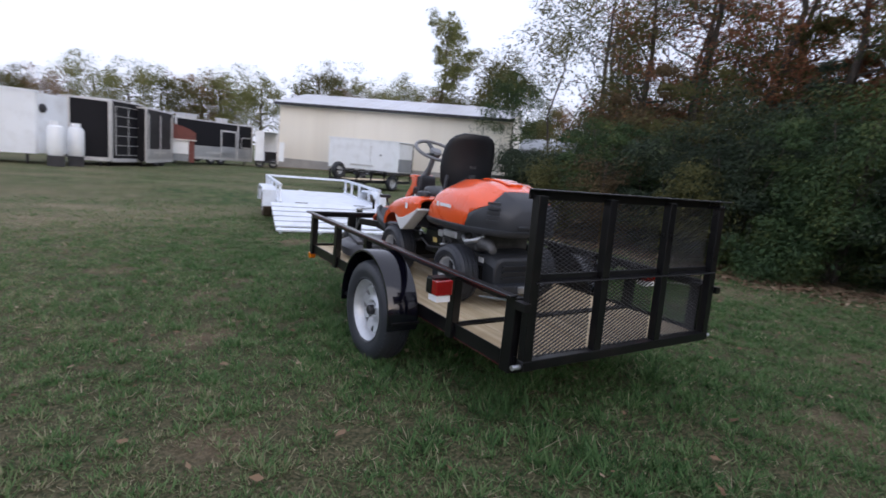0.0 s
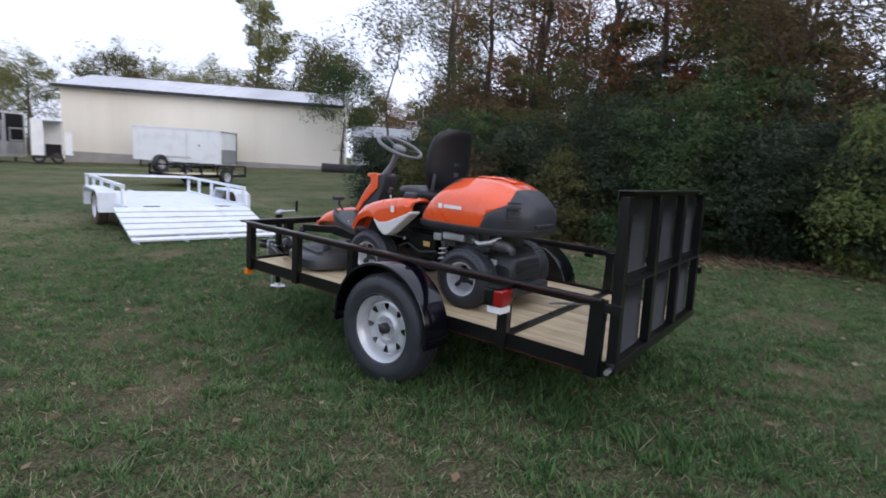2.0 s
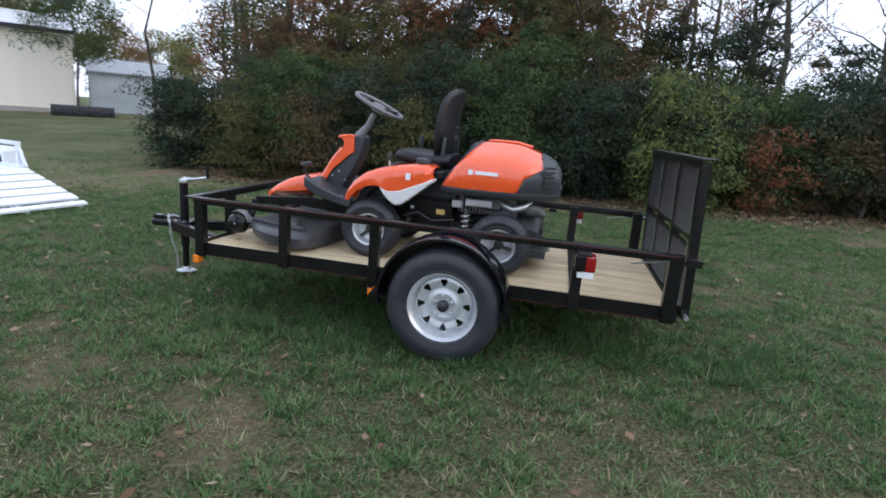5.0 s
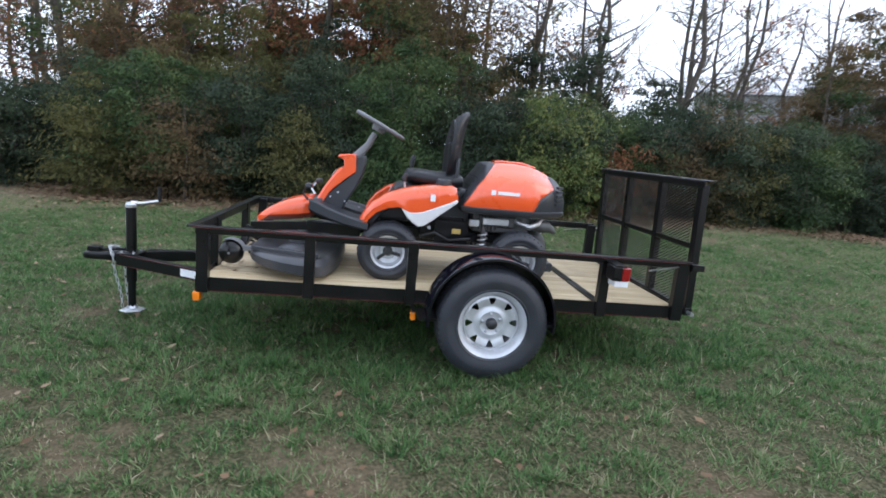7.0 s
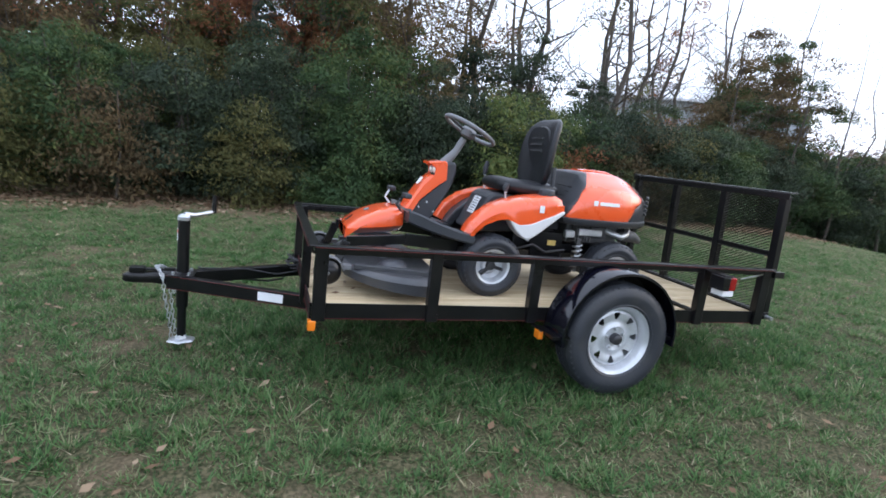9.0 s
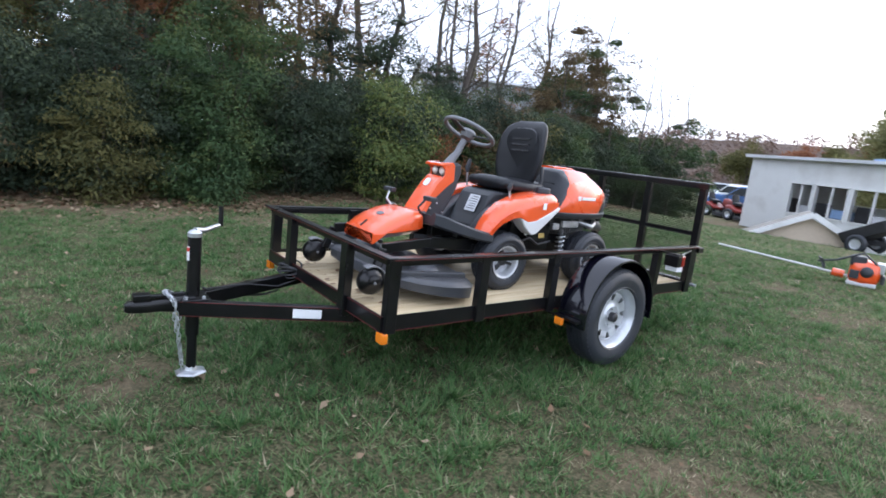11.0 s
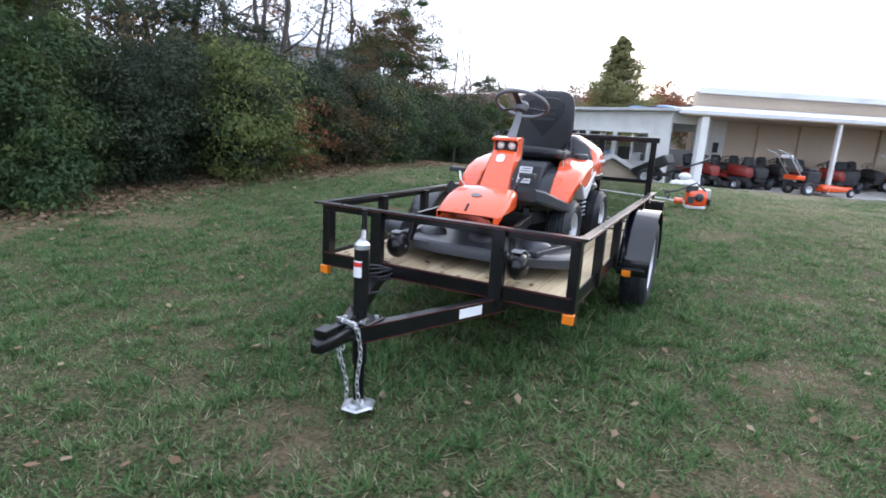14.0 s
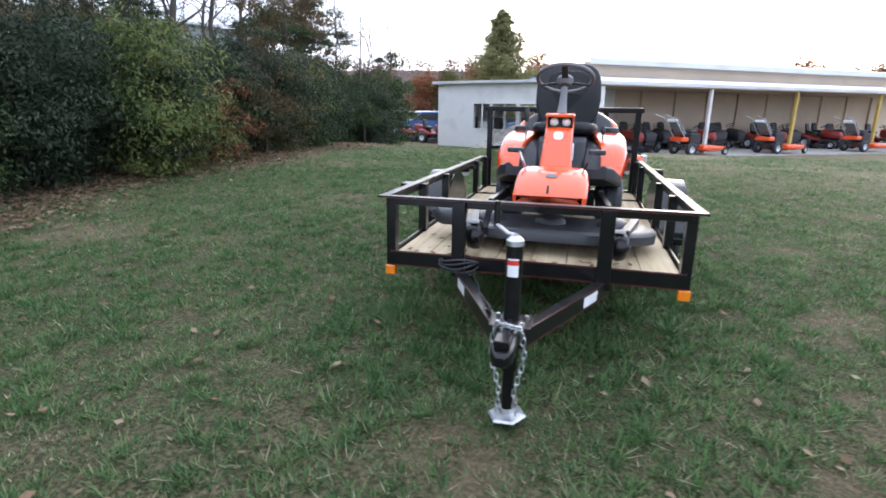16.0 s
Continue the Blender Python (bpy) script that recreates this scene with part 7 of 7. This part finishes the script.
def shrub(x, y, rx, ry, h, material, count, size, seed, label, name="shrub", base=0.0, clumps=110, stems=9):
    rng = np.random.RandomState(seed)
    z0 = gz(x, y)
    S = thing(name, pose(x, y, z0), label, "shrub", "hedge along the lawn")
    bm = bmesh.new()
    for i in range(stems):
        a = rng.uniform(0, math.tau)
        r = rng.uniform(0.1, 0.7)
        top = (rx * r * math.cos(a), ry * r * math.sin(a), h * rng.uniform(0.6, 0.95))
        foot = (top[0] * 0.25, top[1] * 0.25, -0.1)
        mid = (top[0] * 0.55 + rng.normal(0, 0.1), top[1] * 0.55 + rng.normal(0, 0.1), top[2] * 0.5)
        tube(bm, [foot, mid, top], [0.03, 0.02, 0.008], 5)
    part("branchwork", bm, M_BARK, S)
    # clumps fill an uneven mound, thicker towards its skin
    u = rng.normal(0, 1, (clumps, 3))
    u /= np.linalg.norm(u, axis=1, keepdims=True)
    rad = rng.uniform(0.35, 1.0, (clumps, 1)) ** 0.5
    bumpy = 1 + 0.22 * np.sin(u[:, :1] * 5 + seed) + 0.16 * np.sin(u[:, 1:2] * 7 + seed * 2)
    c = u * rad * bumpy * np.array([[rx, ry, h * 0.52]])
    c[:, 2] += h * 0.5 + base
    c[:, 2] = np.clip(c[:, 2], 0.12, None)
    spread = rng.uniform(0.14, 0.42, (clumps, 1)) * np.array([[1, 1, 0.42]])
    v, f = leaf_arrays(c, spread, int(count * 2.0), size * 0.9, rng)
    # boughs droop towards their ends
    mid = np.repeat(np.repeat(c, int(count * 2.0), 0), 3, 0)
    v[:, 2] -= 0.55 * np.hypot(v[:, 0] - mid[:, 0], v[:, 1] - mid[:, 1]) ** 1.5
    v[:, 2] = np.clip(v[:, 2], 0.0, None)
    mesh_np("foliage", v, f, material, S)
    return S


def tree(x, y, h, r, crown, material, clumps, count, size, seed, label, low=0.3, limbs=9, name="tree", bark=None, lean=0.0, spread=(0.25, 0.55)):
    """Tapered trunk, limbs that fork, and a crown of leaf clumps round the limb ends."""
    rng = np.random.RandomState(seed)
    T = thing(name, pose(x, y, gz(x, y)), label, "tree")
    bm = bmesh.new()
    top = Vector((lean * h, rng.normal(0, 0.02) * h, h * 0.95))
    pts = [Vector((0, 0, -0.2))]
    for k in range(1, 6):
        f = k / 5
        pts.append(Vector((top.x * f + rng.normal(0, 0.015) * h * (f < 1), top.y * f + rng.normal(0, 0.015) * h * (f < 1), top.z * f)))
    tube(bm, pts, [r * (1 - 0.85 * k / 5) for k in range(6)], 7)
    ends = [pts[-1]]
    for i in range(limbs):
        f = low + (0.93 - low) * (i + rng.uniform(0, 0.7)) / limbs
        k = min(int(f * 5), 4)
        p = pts[k].lerp(pts[k + 1], f * 5 - k)
        a = rng.uniform(0, math.tau)
        reach = crown * (1.05 - 0.55 * f) * rng.uniform(0.6, 1.1)
        q = p + Vector((math.cos(a) * reach, math.sin(a) * reach, reach * rng.uniform(0.3, 0.95)))
        mid = p.lerp(q, 0.5) + Vector((0, 0, -0.06 * reach)) + Vector(rng.normal(0, 0.06, 3)) * reach
        lr = r * (1 - 0.8 * f) * 0.45
        tube(bm, [p, mid, q], [lr, lr * 0.6, lr * 0.2], 5)
        ends += [q, mid.lerp(q, 0.5)]
        for j in range(3):
            s = mid.lerp(q, rng.uniform(0.0, 0.9))
            e = s + Vector(rng.normal(0, 0.3, 3)) * reach + Vector((0, 0, 0.25 * reach))
            tube(bm, [s, s.lerp(e, 0.55) + Vector(rng.normal(0, 0.04, 3)) * reach, e], [lr * 0.4, lr * 0.22, lr * 0.08], 4)
            ends.append(e)
            for g in range(4):
                e2 = s.lerp(e, 0.6) + Vector(rng.normal(0, 0.2, 3)) * reach
                tube(bm, [s.lerp(e, 0.5), e2], [lr * 0.16, lr * 0.06], 3)
                ends.append(e2)
    part("trunk", bm, bark or M_BARK, T, smooth=60)
    if clumps:
        e = np.array([tuple(q) for q in ends])
        c = e[rng.randint(0, len(e), clumps)] + rng.normal(0, 0.16, (clumps, 3)) * crown
        sp = rng.uniform(spread[0], spread[1], (clumps, 1)) * np.array([[1, 1, 0.7]])
        v, f = leaf_arrays(c, sp, int(count * 2.2), size * 0.85, rng)
        mesh_np("crown", v, f, material, T)
    return T


def conifer(x, y, h, w, seed, label, material):
    rng = np.random.RandomState(seed)
    T = thing("conifer_tree", pose(x, y, gz(x, y)), label, "tree")
    bm = bmesh.new()
    tube(bm, [(0, 0, -0.3), (0, 0, h * 0.5), (0, 0, h)], [0.022 * h, 0.013 * h, 0.003 * h], 7)
    cs = []
    for i in range(90):
        f = 0.06 + 0.93 * i / 90
        a = i * 2.4 + rng.uniform(-0.4, 0.4)
        reach = w * (1 - f) ** 0.75 * rng.uniform(0.5, 1.15)
        q = Vector((math.cos(a) * reach, math.sin(a) * reach, h * f + 0.12 * reach))
        tube(bm, [(0, 0, h * f), q], [0.005 * h, 0.0015 * h], 4)
        for k in range(5):
            cs.append(tuple(Vector((0, 0, h * f)).lerp(q, 0.25 + 0.75 * k / 4)))
    part("trunk", bm, M_BARK, T)
    c = np.array(cs) + rng.normal(0, 0.02, (len(cs), 3)) * w
    taper = 0.2 * w * (1.05 - c[:, 2:] / (h * 1.1))
    v, f = leaf_arrays(c, taper * np.array([[1, 1, 0.5]]), 75, 0.02 * w + 0.04, rng)
    mesh_np("crown", v, f, material, T)
    return T


rs = random.Random(11)
# front hedge along the lawn's edge
front = "dense dark green privet shrub at the lawn's edge"
yellow = "green shrub with yellowing autumn leaves"
for i, y in enumerate(np.arange(-10.5, 10.2, 1.55)):
    kind = M_BUSH2 if i in (1, 3, 6, 9, 12) else M_BUSH
    shrub(9.75 + rs.uniform(-0.25, 0.25) + (0.9 if y > 9 else 0) + (0.5 if y < -6 else 0), float(y), 1.25 * rs.uniform(0.9, 1.15), 1.15, rs.uniform(2.3, 2.9) if y > 0 else rs.uniform(2.15, 2.5), kind, 185, 0.036, 100 + i, front if kind is M_BUSH else yellow)
# taller thicket behind it
for i, y in enumerate(np.arange(-12.5, 11.0, 2.2)):
    kind = (M_BUSH, M_OLIVE, M_BROWNLEAF, M_BUSH2)[i % 4]
    shrub(11.9 + rs.uniform(-0.4, 0.4), float(y), 1.5, 1.5, rs.uniform(3.3, 4.2) if y > 0.8 else rs.uniform(2.2, 2.7), kind, 115, 0.05, 200 + i, "tall tangled thicket behind the hedge", clumps=110)
# woodland trees over the thicket
for i in range(22):
    y = -10.5 + i * 1.0 + rs.uniform(-0.4, 0.4)
    x = rs.uniform(11.5, 15.5)
    dense = 0.4 < y
    thick = 0.4 < y < 6
    kind = M_RUSTLEAF if 3.2 < y < 7 and i % 2 else (M_OLIVE, M_RUSTLEAF, M_BROWNLEAF, M_OLIVE, M_BUSH2)[i % 5]
    tree(x, y, rs.uniform(7.5, 10.5), rs.uniform(0.09, 0.16) * (1 if dense else 0.7), rs.uniform(1.7, 2.6), kind, 85 if thick else 52 if dense else 30 if y > -2.5 else 13, 44 if dense else 24, 0.07 if dense else 0.036, 300 + i,
         "slender woodland tree with thinning autumn leaves", low=0.25, limbs=11 if dense else 17, lean=rs.uniform(-0.06, 0.06))
for i in range(14):
    y = -16 + i * 2.25 + rs.uniform(-0.8, 0.8)
    tree(rs.uniform(17, 23), y, rs.uniform(8, 11), 0.16, 2.8, (M_OLIVE, M_RUSTLEAF)[i % 2], 85 if 1 < y < 8.5 else 40 if y > 0 else 10, 44, 0.1, 400 + i, "tall bare-topped tree deep in the woods", low=0.2, limbs=11)
for i, (x, y) in enumerate(((13.4, 11.6), (15.0, 12.8), (17.0, 14.2), (20.0, 16.2), (22.0, 18.0), (14.0, 9.0))):
    tree(x, y, rs.uniform(7.5, 9.5), 0.12, 2.2, (M_OLIVE, M_BUSH2, M_RUSTLEAF)[i % 3], 45, 44, 0.08, 450 + i, "leafy tree in the deep end of the woods", low=0.2, limbs=11)
for i, y in enumerate(np.arange(0.5, 13.0, 1.9)):
    shrub(14.6 + rs.uniform(-0.5, 0.5) + 0.15 * float(y), float(y), 1.6, 1.5, rs.uniform(5.4, 6.4) if 1.5 < y < 6.5 else rs.uniform(3.8, 4.8), (M_OLIVE, M_BROWNLEAF, M_RUSTLEAF, M_OLIVE)[i % 4], 85, 0.085, 470 + i, "tall understory thicket of mixed leaves", clumps=120)
# far trees behind the yard
for i in range(26):
    x = -24 + i * 2.9 + rs.uniform(-1, 1)
    y = 56 - 0.35 * max(x, 0) + rs.uniform(-4, 5)
    kind = (M_FAR, M_FAR, M_OLIVE, M_FAR2)[i % 4]
    tree(x, y, rs.uniform(5.6, 8.3) * (0.85 if x < 4 else 1.0), 0.22, rs.uniform(2.6, 3.6), kind, 62 if x < 4 else 85, 66, 0.12, 500 + i, "broad yard tree turning brown", low=0.2, limbs=9, spread=(0.35, 0.8))
tree(21.6, 26.0, 7.5, 0.07, 2.0, M_BUSH2, 120, 40, 0.085, 601, "young tree with yellow-green leaves beside the building", low=0.3)
tree(17.6, 18.2, 10.0, 0.07, 2.2, M_OLIVE, 40, 36, 0.1, 602, "tall thin tree at the corner of the woods", low=0.45)
tree(28.0, 43.5, 15.0, 0.24, 3.2, M_FAR, 120, 40, 0.16, 603, "tall airy tree behind the building", low=0.45)
tree(31.0, 38.5, 9.5, 0.26, 4.2, M_OLIVE, 170, 44, 0.16, 605, "round dark tree behind the building", low=0.2, spread=(0.5, 1.0))
# looser growth along the hedge's face
for i, (y, r, h, kind, text) in enumerate((
        (0.45, 0.8, 2.3, M_YELLOWING, "yellow-green bramble spilling out of the hedge"), (-0.95, 0.35, 1.9, M_RUSTLEAF, "rust-coloured sapling leaves in the hedge"),
        (-2.5, 0.8, 2.1, M_BROWNLEAF, "brown dying vine on the hedge"), (7.3, 0.7, 1.9, M_BROWNLEAF, "brown dying vine on the hedge"),
        (5.3, 0.6, 1.6, M_OLIVE, "olive bramble at the hedge foot"), (3.9, 0.5, 1.0, M_BUSH2, "yellow-green bramble spilling out of the hedge"),
        (-3.4, 0.7, 2.1, M_OLIVE, "olive bramble at the hedge foot"), (-5.2, 0.6, 2.0, M_BUSH2, "yellow-green bramble spilling out of the hedge"),
        (8.9, 0.6, 1.8, M_OLIVE, "olive bramble at the hedge foot"))):
    shrub((8.45 if kind is M_YELLOWING else 8.75) + (0.25 if y < -4 else 0), y, 0.5, r, h, kind, 85, 0.042, 640 + i, text, name="bramble", clumps=16 if kind is M_RUSTLEAF else 70 if kind is M_YELLOWING else 44, stems=1)
shrub(9.9, 10.9, 0.9, 0.9, 2.0, M_BUSH, 130, 0.045, 608, "low dark shrub at the hedge corner")
for x, y in ((9.7, -8.2), (10.4, -6.6), (9.9, -10.9), (9.4, -9.6), (9.9, -12.2), (9.2, -11.6)):
    tree(x, y, 5.6, 0.04, 1.5, M_BROWNLEAF, 14, 10, 0.045, 620 + int(y * 2), "bare sapling rising out of the hedge", low=0.3, limbs=14)
shrub(11.4, -8.5, 1.6, 2.0, 5.0, M_BROWNLEAF, 130, 0.05, 606, "large rounded shrub with browning leaves", clumps=190)
shrub(11.3, -8.8, 1.6, 2.1, 4.9, M_BUSH2, 130, 0.05, 607, "large rounded shrub with yellowing leaves", clumps=130)
shrub(11.6, -12.3, 2.0, 2.2, 3.0, M_BUSH2, 110, 0.055, 609, "large rounded shrub with yellowing leaves", clumps=130)
shrub(10.2, -12.6, 1.5, 1.6, 3.2, M_BUSH2, 90, 0.065, 607, "leafy yellow-green shrub at the hedge end", clumps=120)
conifer(9.6, -43.0, 10.2, 5.2, 701, "broad green cedar behind the shed", M_CEDAR)
for x, y, h, k in ((11.9, -1.3, 4.2, 0), (12.4, -3.4, 3.6, 1), (12.2, 0.1, 4.0, 2)):
    shrub(x, y, 0.75, 0.75, h, M_BUSH, 120, 0.05, 702 + k, "dark ragged cedar rising over the hedge", name="cedar_shrub", clumps=60)
for x, y, h in ((1.7, -50.0, 8.6), (-1.0, -52.0, 7.8), (-3.2, -56.0, 7.2)):
    tree(x, y, h, 0.1, 1.8, M_FAR2, 16, 14, 0.1, 760 + int(h * 3), "thin bare tree beyond the shop roof", low=0.3, limbs=14)
for i in range(18):
    x = -42 + i * 4.2 + rs.uniform(-1, 1)
    tree(x, -74 + rs.uniform(-5, 5), rs.uniform(5, 7.5), 0.2, 3.2, (M_RUSTLEAF, M_OLIVE)[i % 2], 80, 36, 0.26, 800 + i, "distant brown tree on the ridge", low=0.15, limbs=8, spread=(0.5, 1.0))


def ridge():
    rng = np.random.RandomState(9)
    xs = np.linspace(-160, 160, 90)
    v, f = [], []
    for i, x in enumerate(xs):
        h = 8.8 + 1.4 * math.sin(x * 0.03)
        v += [(x, -110, -2.0), (x, -125, h), (x, -150, h * 0.8)]
        if i:
            a = (i - 1) * 3
            f += [(a, a + 3, a + 4, a + 1), (a + 1, a + 4, a + 5, a + 2)]
    mt = mat("far_woods_floor", (0.16, 0.12, 0.1), 1.0, var=0.35, scale=0.25, fine=1.2, bump=0.8, dist=0.6)
    tagged(mesh_np("backdrop_ridge", np.array(v), np.array(f), mt), "distant low ridge under brown woods", "hill", kind="structure")
    n = 520
    y = rng.uniform(-127, -108, n)
    x = rng.uniform(-130, 130, n)
    z = -2.0 + (8.8 + 1.4 * np.sin(x * 0.03) + 2.0) * np.clip((-108 - y) / 15, 0, 1) + rng.uniform(0.3, 1.6, n)
    v, f = leaf_arrays(np.stack([x, y, z], 1), rng.uniform(0.9, 2.0, (n, 1)) * np.array([[1, 1, 0.8]]), 70, 0.5, rng)
    # the haze of distance is painted into these leaf tones
    mt = leafy("hazy_far_leaf", (0.17, 0.125, 0.105), (0.23, 0.165, 0.135), (0.3, 0.22, 0.17), 0.9, 0.2)
    tagged(mesh_np("far_woods", v, f, mt), "hazy brown autumn woods on the ridge", "woods", kind="stuff")


ridge()


def far_roof():
    b = thing("metal_building", pose(33.0, -22.0, -0.5, 0, 0, 58), "far grey building with low metal roof beyond the trees", "building", kind="structure")
    part("wall", boxes((-9, 4, -5, 5, 0, 6.6)), M_SHEDMETAL, b)
    bm = bmesh.new()
    slab(bm, [(-5.4, 6.6), (0, 8.2), (5.4, 6.6), (5.4, 6.75), (0, 8.4), (-5.4, 6.75)], -9.4, 4.4)
    part("roof", bm, M_ROOFMETAL, b)


far_roof()


def parked_car(m, paint, label):
    c = thing("parked_car", m, label, "car", "cars parked beyond the hedge")
    bm = bmesh.new()
    slab(bm, [(-2.1, 0.35), (-2.15, 0.75), (-1.9, 0.95), (-1.2, 1.0), (-0.6, 1.45), (0.9, 1.48), (1.6, 1.05), (2.1, 0.95), (2.15, 0.4)], -0.85, 0.85)
    part("body", bm, paint, c, bevel=0.08)
    for s in (-1, 1):
        bm = bmesh.new()
        slab(bm, [(-1.05, 1.02), (-0.55, 1.38), (0.85, 1.4), (1.4, 1.04)], s * 0.85, s * 0.862)
        part("side_window", bm, M_WINDOW, c)
        for y in (-1.3, 1.35):
            t = part("wheel", tyre_bm(0.33, 0.2, 0.2, seg=24, blocks=False), M_TYRE, c, smooth=40)
            t.matrix_basis = pose(s * 0.78, y, 0.33, 0, 0, 0 if s > 0 else 180)
            bm = bmesh.new()
            lathe(bm, [(0.0, 0.07), (0.15, 0.075), (0.2, 0.08), (0.2, -0.03), (0.0, -0.03)], 20)
            part("rim", bm, M_RIM, t, smooth=40)
    return c


for x, y, r, mt, lb in ((11.6, -24.0, 70, M_CARGO, "white car parked beyond the hedge"), (13.6, -29.0, 75, M_CARGO, "white car parked further back"), (9.6, -20.5, 80, M_BLUE, "dark blue car parked by the shed"), (16.5, -33.0, 70, M_RIM, "silver car parked far back")):
    parked_car(pose(x, y, gz(x, y), 0, 0, r), mt, lb)
for x, y, r in ((9.0, -17.6, 70), (10.3, -18.4, 80)):
    copy_thing(lt, pose(x, y, gz(x, y), 0, 0, r))


# ---- grass and fallen leaves ----
def grass(tufts=104000, blades=8):
    """Short blades that grow in tufts, each tuft with its own height and tone."""
    rng = np.random.RandomState(5)
    m = tufts * 5
    x, y = rng.uniform(-6, 9.3, m), rng.uniform(-8.0, 14.0, m)
    # thicker where the walk passes close by
    keep = rng.uniform(0, 1, m) < np.maximum(sward(x, y), 0.08)
    x, y = x[keep], y[keep]
    dry_lit, bare = worn(x, y)
    clump = np.clip((fbm(x * 10, y * 10, 71) - 0.33) / 0.2, 0.22, 1)
    keep = rng.uniform(0, 1, len(x)) < clump * (1 - 0.85 * bare - 0.15 * dry_lit)
    x, y, dry_lit, bare = (q[keep][:tufts] for q in (x, y, dry_lit, bare))
    n = len(x)
    high = np.clip((fbm(x * 8, y * 8, 61) - 0.25) * 2, 0, 1.2)
    h0 = rng.uniform(0.02, 0.05, n) * (0.5 + 1.1 * high ** 1.5) * (1 - 0.3 * dry_lit) * (1 - 0.4 * bare) * (1 + 0.8 * np.exp(-((x - 2.5) / 1.2) ** 4 - ((y - 3.4) / 2.2) ** 4))
    tone = np.clip(dry_lit + 0.75 * (fbm(x * 9, y * 9, 81) - 0.5) + rng.normal(0, 0.17, n), 0, 1)
    x, y, h0, tone = (np.repeat(q, blades) for q in (x, y, h0, tone))
    n = len(x)
    b = rng.uniform(0, math.tau, n)
    off = np.abs(rng.normal(0, 0.017, n))
    x, y = x + np.cos(b) * off, y + np.sin(b) * off
    h = h0 * rng.uniform(0.55, 1.25, n)
    lean = rng.uniform(0.25, 1.6, n) * h
    w = rng.uniform(0.0025, 0.006, n)
    # dead blades lie flat among the green
    dead = rng.uniform(0, 1, n) < 0.09
    tone = np.where(dead, rng.uniform(0.75, 1.0, n), tone)
    h, lean = np.where(dead, h * 0.6 + 0.008, h), np.where(dead, lean * 1.5, lean)
    a = b + math.pi / 2 + rng.normal(0, 0.5, n)
    base = np.stack([x, y, lift(x, y) - 0.005], 1)
    side = np.stack([np.cos(a) * w, np.sin(a) * w, np.zeros(n)], 1)
    tip = base + np.stack([np.cos(b) * lean, np.sin(b) * lean, h], 1)
    v = np.stack([base - side, base + side, tip], 1).reshape(-1, 3)
    ob = mesh_np("lawn_grass", v, np.arange(n * 3).reshape(-1, 3), M_GRASS)
    at = ob.data.attributes.new("dry_lit", "FLOAT", "POINT")
    at.data.foreach_set("value", np.repeat(tone, 3).astype(np.float32))
    return tagged(ob, "short uneven green lawn grass", "grass", kind="stuff")


grass()


def litter(n=1500):
    rng = np.random.RandomState(6)
    x, y = rng.uniform(-3.5, 8.5, n), rng.uniform(-5, 11, n)
    vs = []
    for i in range(n):
        s, a = rng.uniform(0.01, 0.036), rng.uniform(0, math.tau)
        tilt = rng.uniform(-0.35, 0.35, 2)
        for u, w in ((-1, 0), (-0.2, -0.62), (1, 0), (-0.2, 0.62)):
            dx, dy = s * (u * math.cos(a) - w * math.sin(a)), s * (u * math.sin(a) + w * math.cos(a))
            vs.append((x[i] + dx, y[i] + dy, gz(x[i], y[i]) + 0.03 + dx * tilt[0] + dy * tilt[1]))
    return tagged(mesh_np("fallen_leaves", np.array(vs), np.arange(n * 4).reshape(-1, 4), M_LITTER), "scattered dry brown fallen leaves", "leaves", kind="stuff")


litter()


def hedge_litter(n=15000):
    rng = np.random.RandomState(16)
    x, y = rng.normal(8.65, 0.5, n), rng.uniform(-10, 11.5, n)
    x = x + 0.25 * np.sin(y * 1.3) + np.where(y > 8, (y - 8) * 0.35, 0)
    c = np.stack([x, y, lift(x, y) + rng.uniform(0.005, 0.05, n)], 1)
    a = rng.normal(0, 1, (n, 3)) * np.array([[1, 1, 0.25]])
    a /= np.linalg.norm(a, axis=1, keepdims=True)
    b = np.stack([-a[:, 1], a[:, 0], rng.uniform(-0.4, 0.4, n)], 1)
    s = rng.uniform(0.02, 0.05, (n, 1))
    v = np.stack([c - a * s, c + b * s * 0.55, c + a * s, c - b * s * 0.55], 1).reshape(-1, 3)
    return tagged(mesh_np("leaf_litter", v, np.arange(n * 4).reshape(-1, 4), M_LITTER), "brown leaf litter along the hedge foot", "leaves", kind="stuff")


hedge_litter()


def bed_leaves(n=46):
    """Dry leaves and grit blown onto the front of the planks."""
    rng = np.random.RandomState(26)
    x, y = rng.uniform(-0.7, 0.7, n), 1.66 - np.abs(rng.normal(0, 0.3, n))
    c = np.stack([x, np.clip(y, 0.3, 1.66), 0.438 + rng.uniform(0.016, 0.022, n)], 1)
    a = rng.uniform(0, math.tau, n)
    s = rng.uniform(0.008, 0.03, (n, 1))
    u = np.stack([np.cos(a), np.sin(a), rng.uniform(0, 0.25, n)], 1)
    w = np.stack([-np.sin(a), np.cos(a), rng.uniform(0, 0.25, n)], 1)
    v = np.stack([c - u * s, c - w * s * 0.6, c + u * s, c + w * s * 0.6], 1).reshape(-1, 3)
    ob = tagged(mesh_np("bed_leaves", v, np.arange(n * 4).reshape(-1, 4), M_LITTER), "dry leaves scattered on the trailer planks", "leaves", kind="stuff")
    ob.matrix_basis = pose(2.544, 3.162, 0.02, 0.5, 0, -0.6)


bed_leaves()
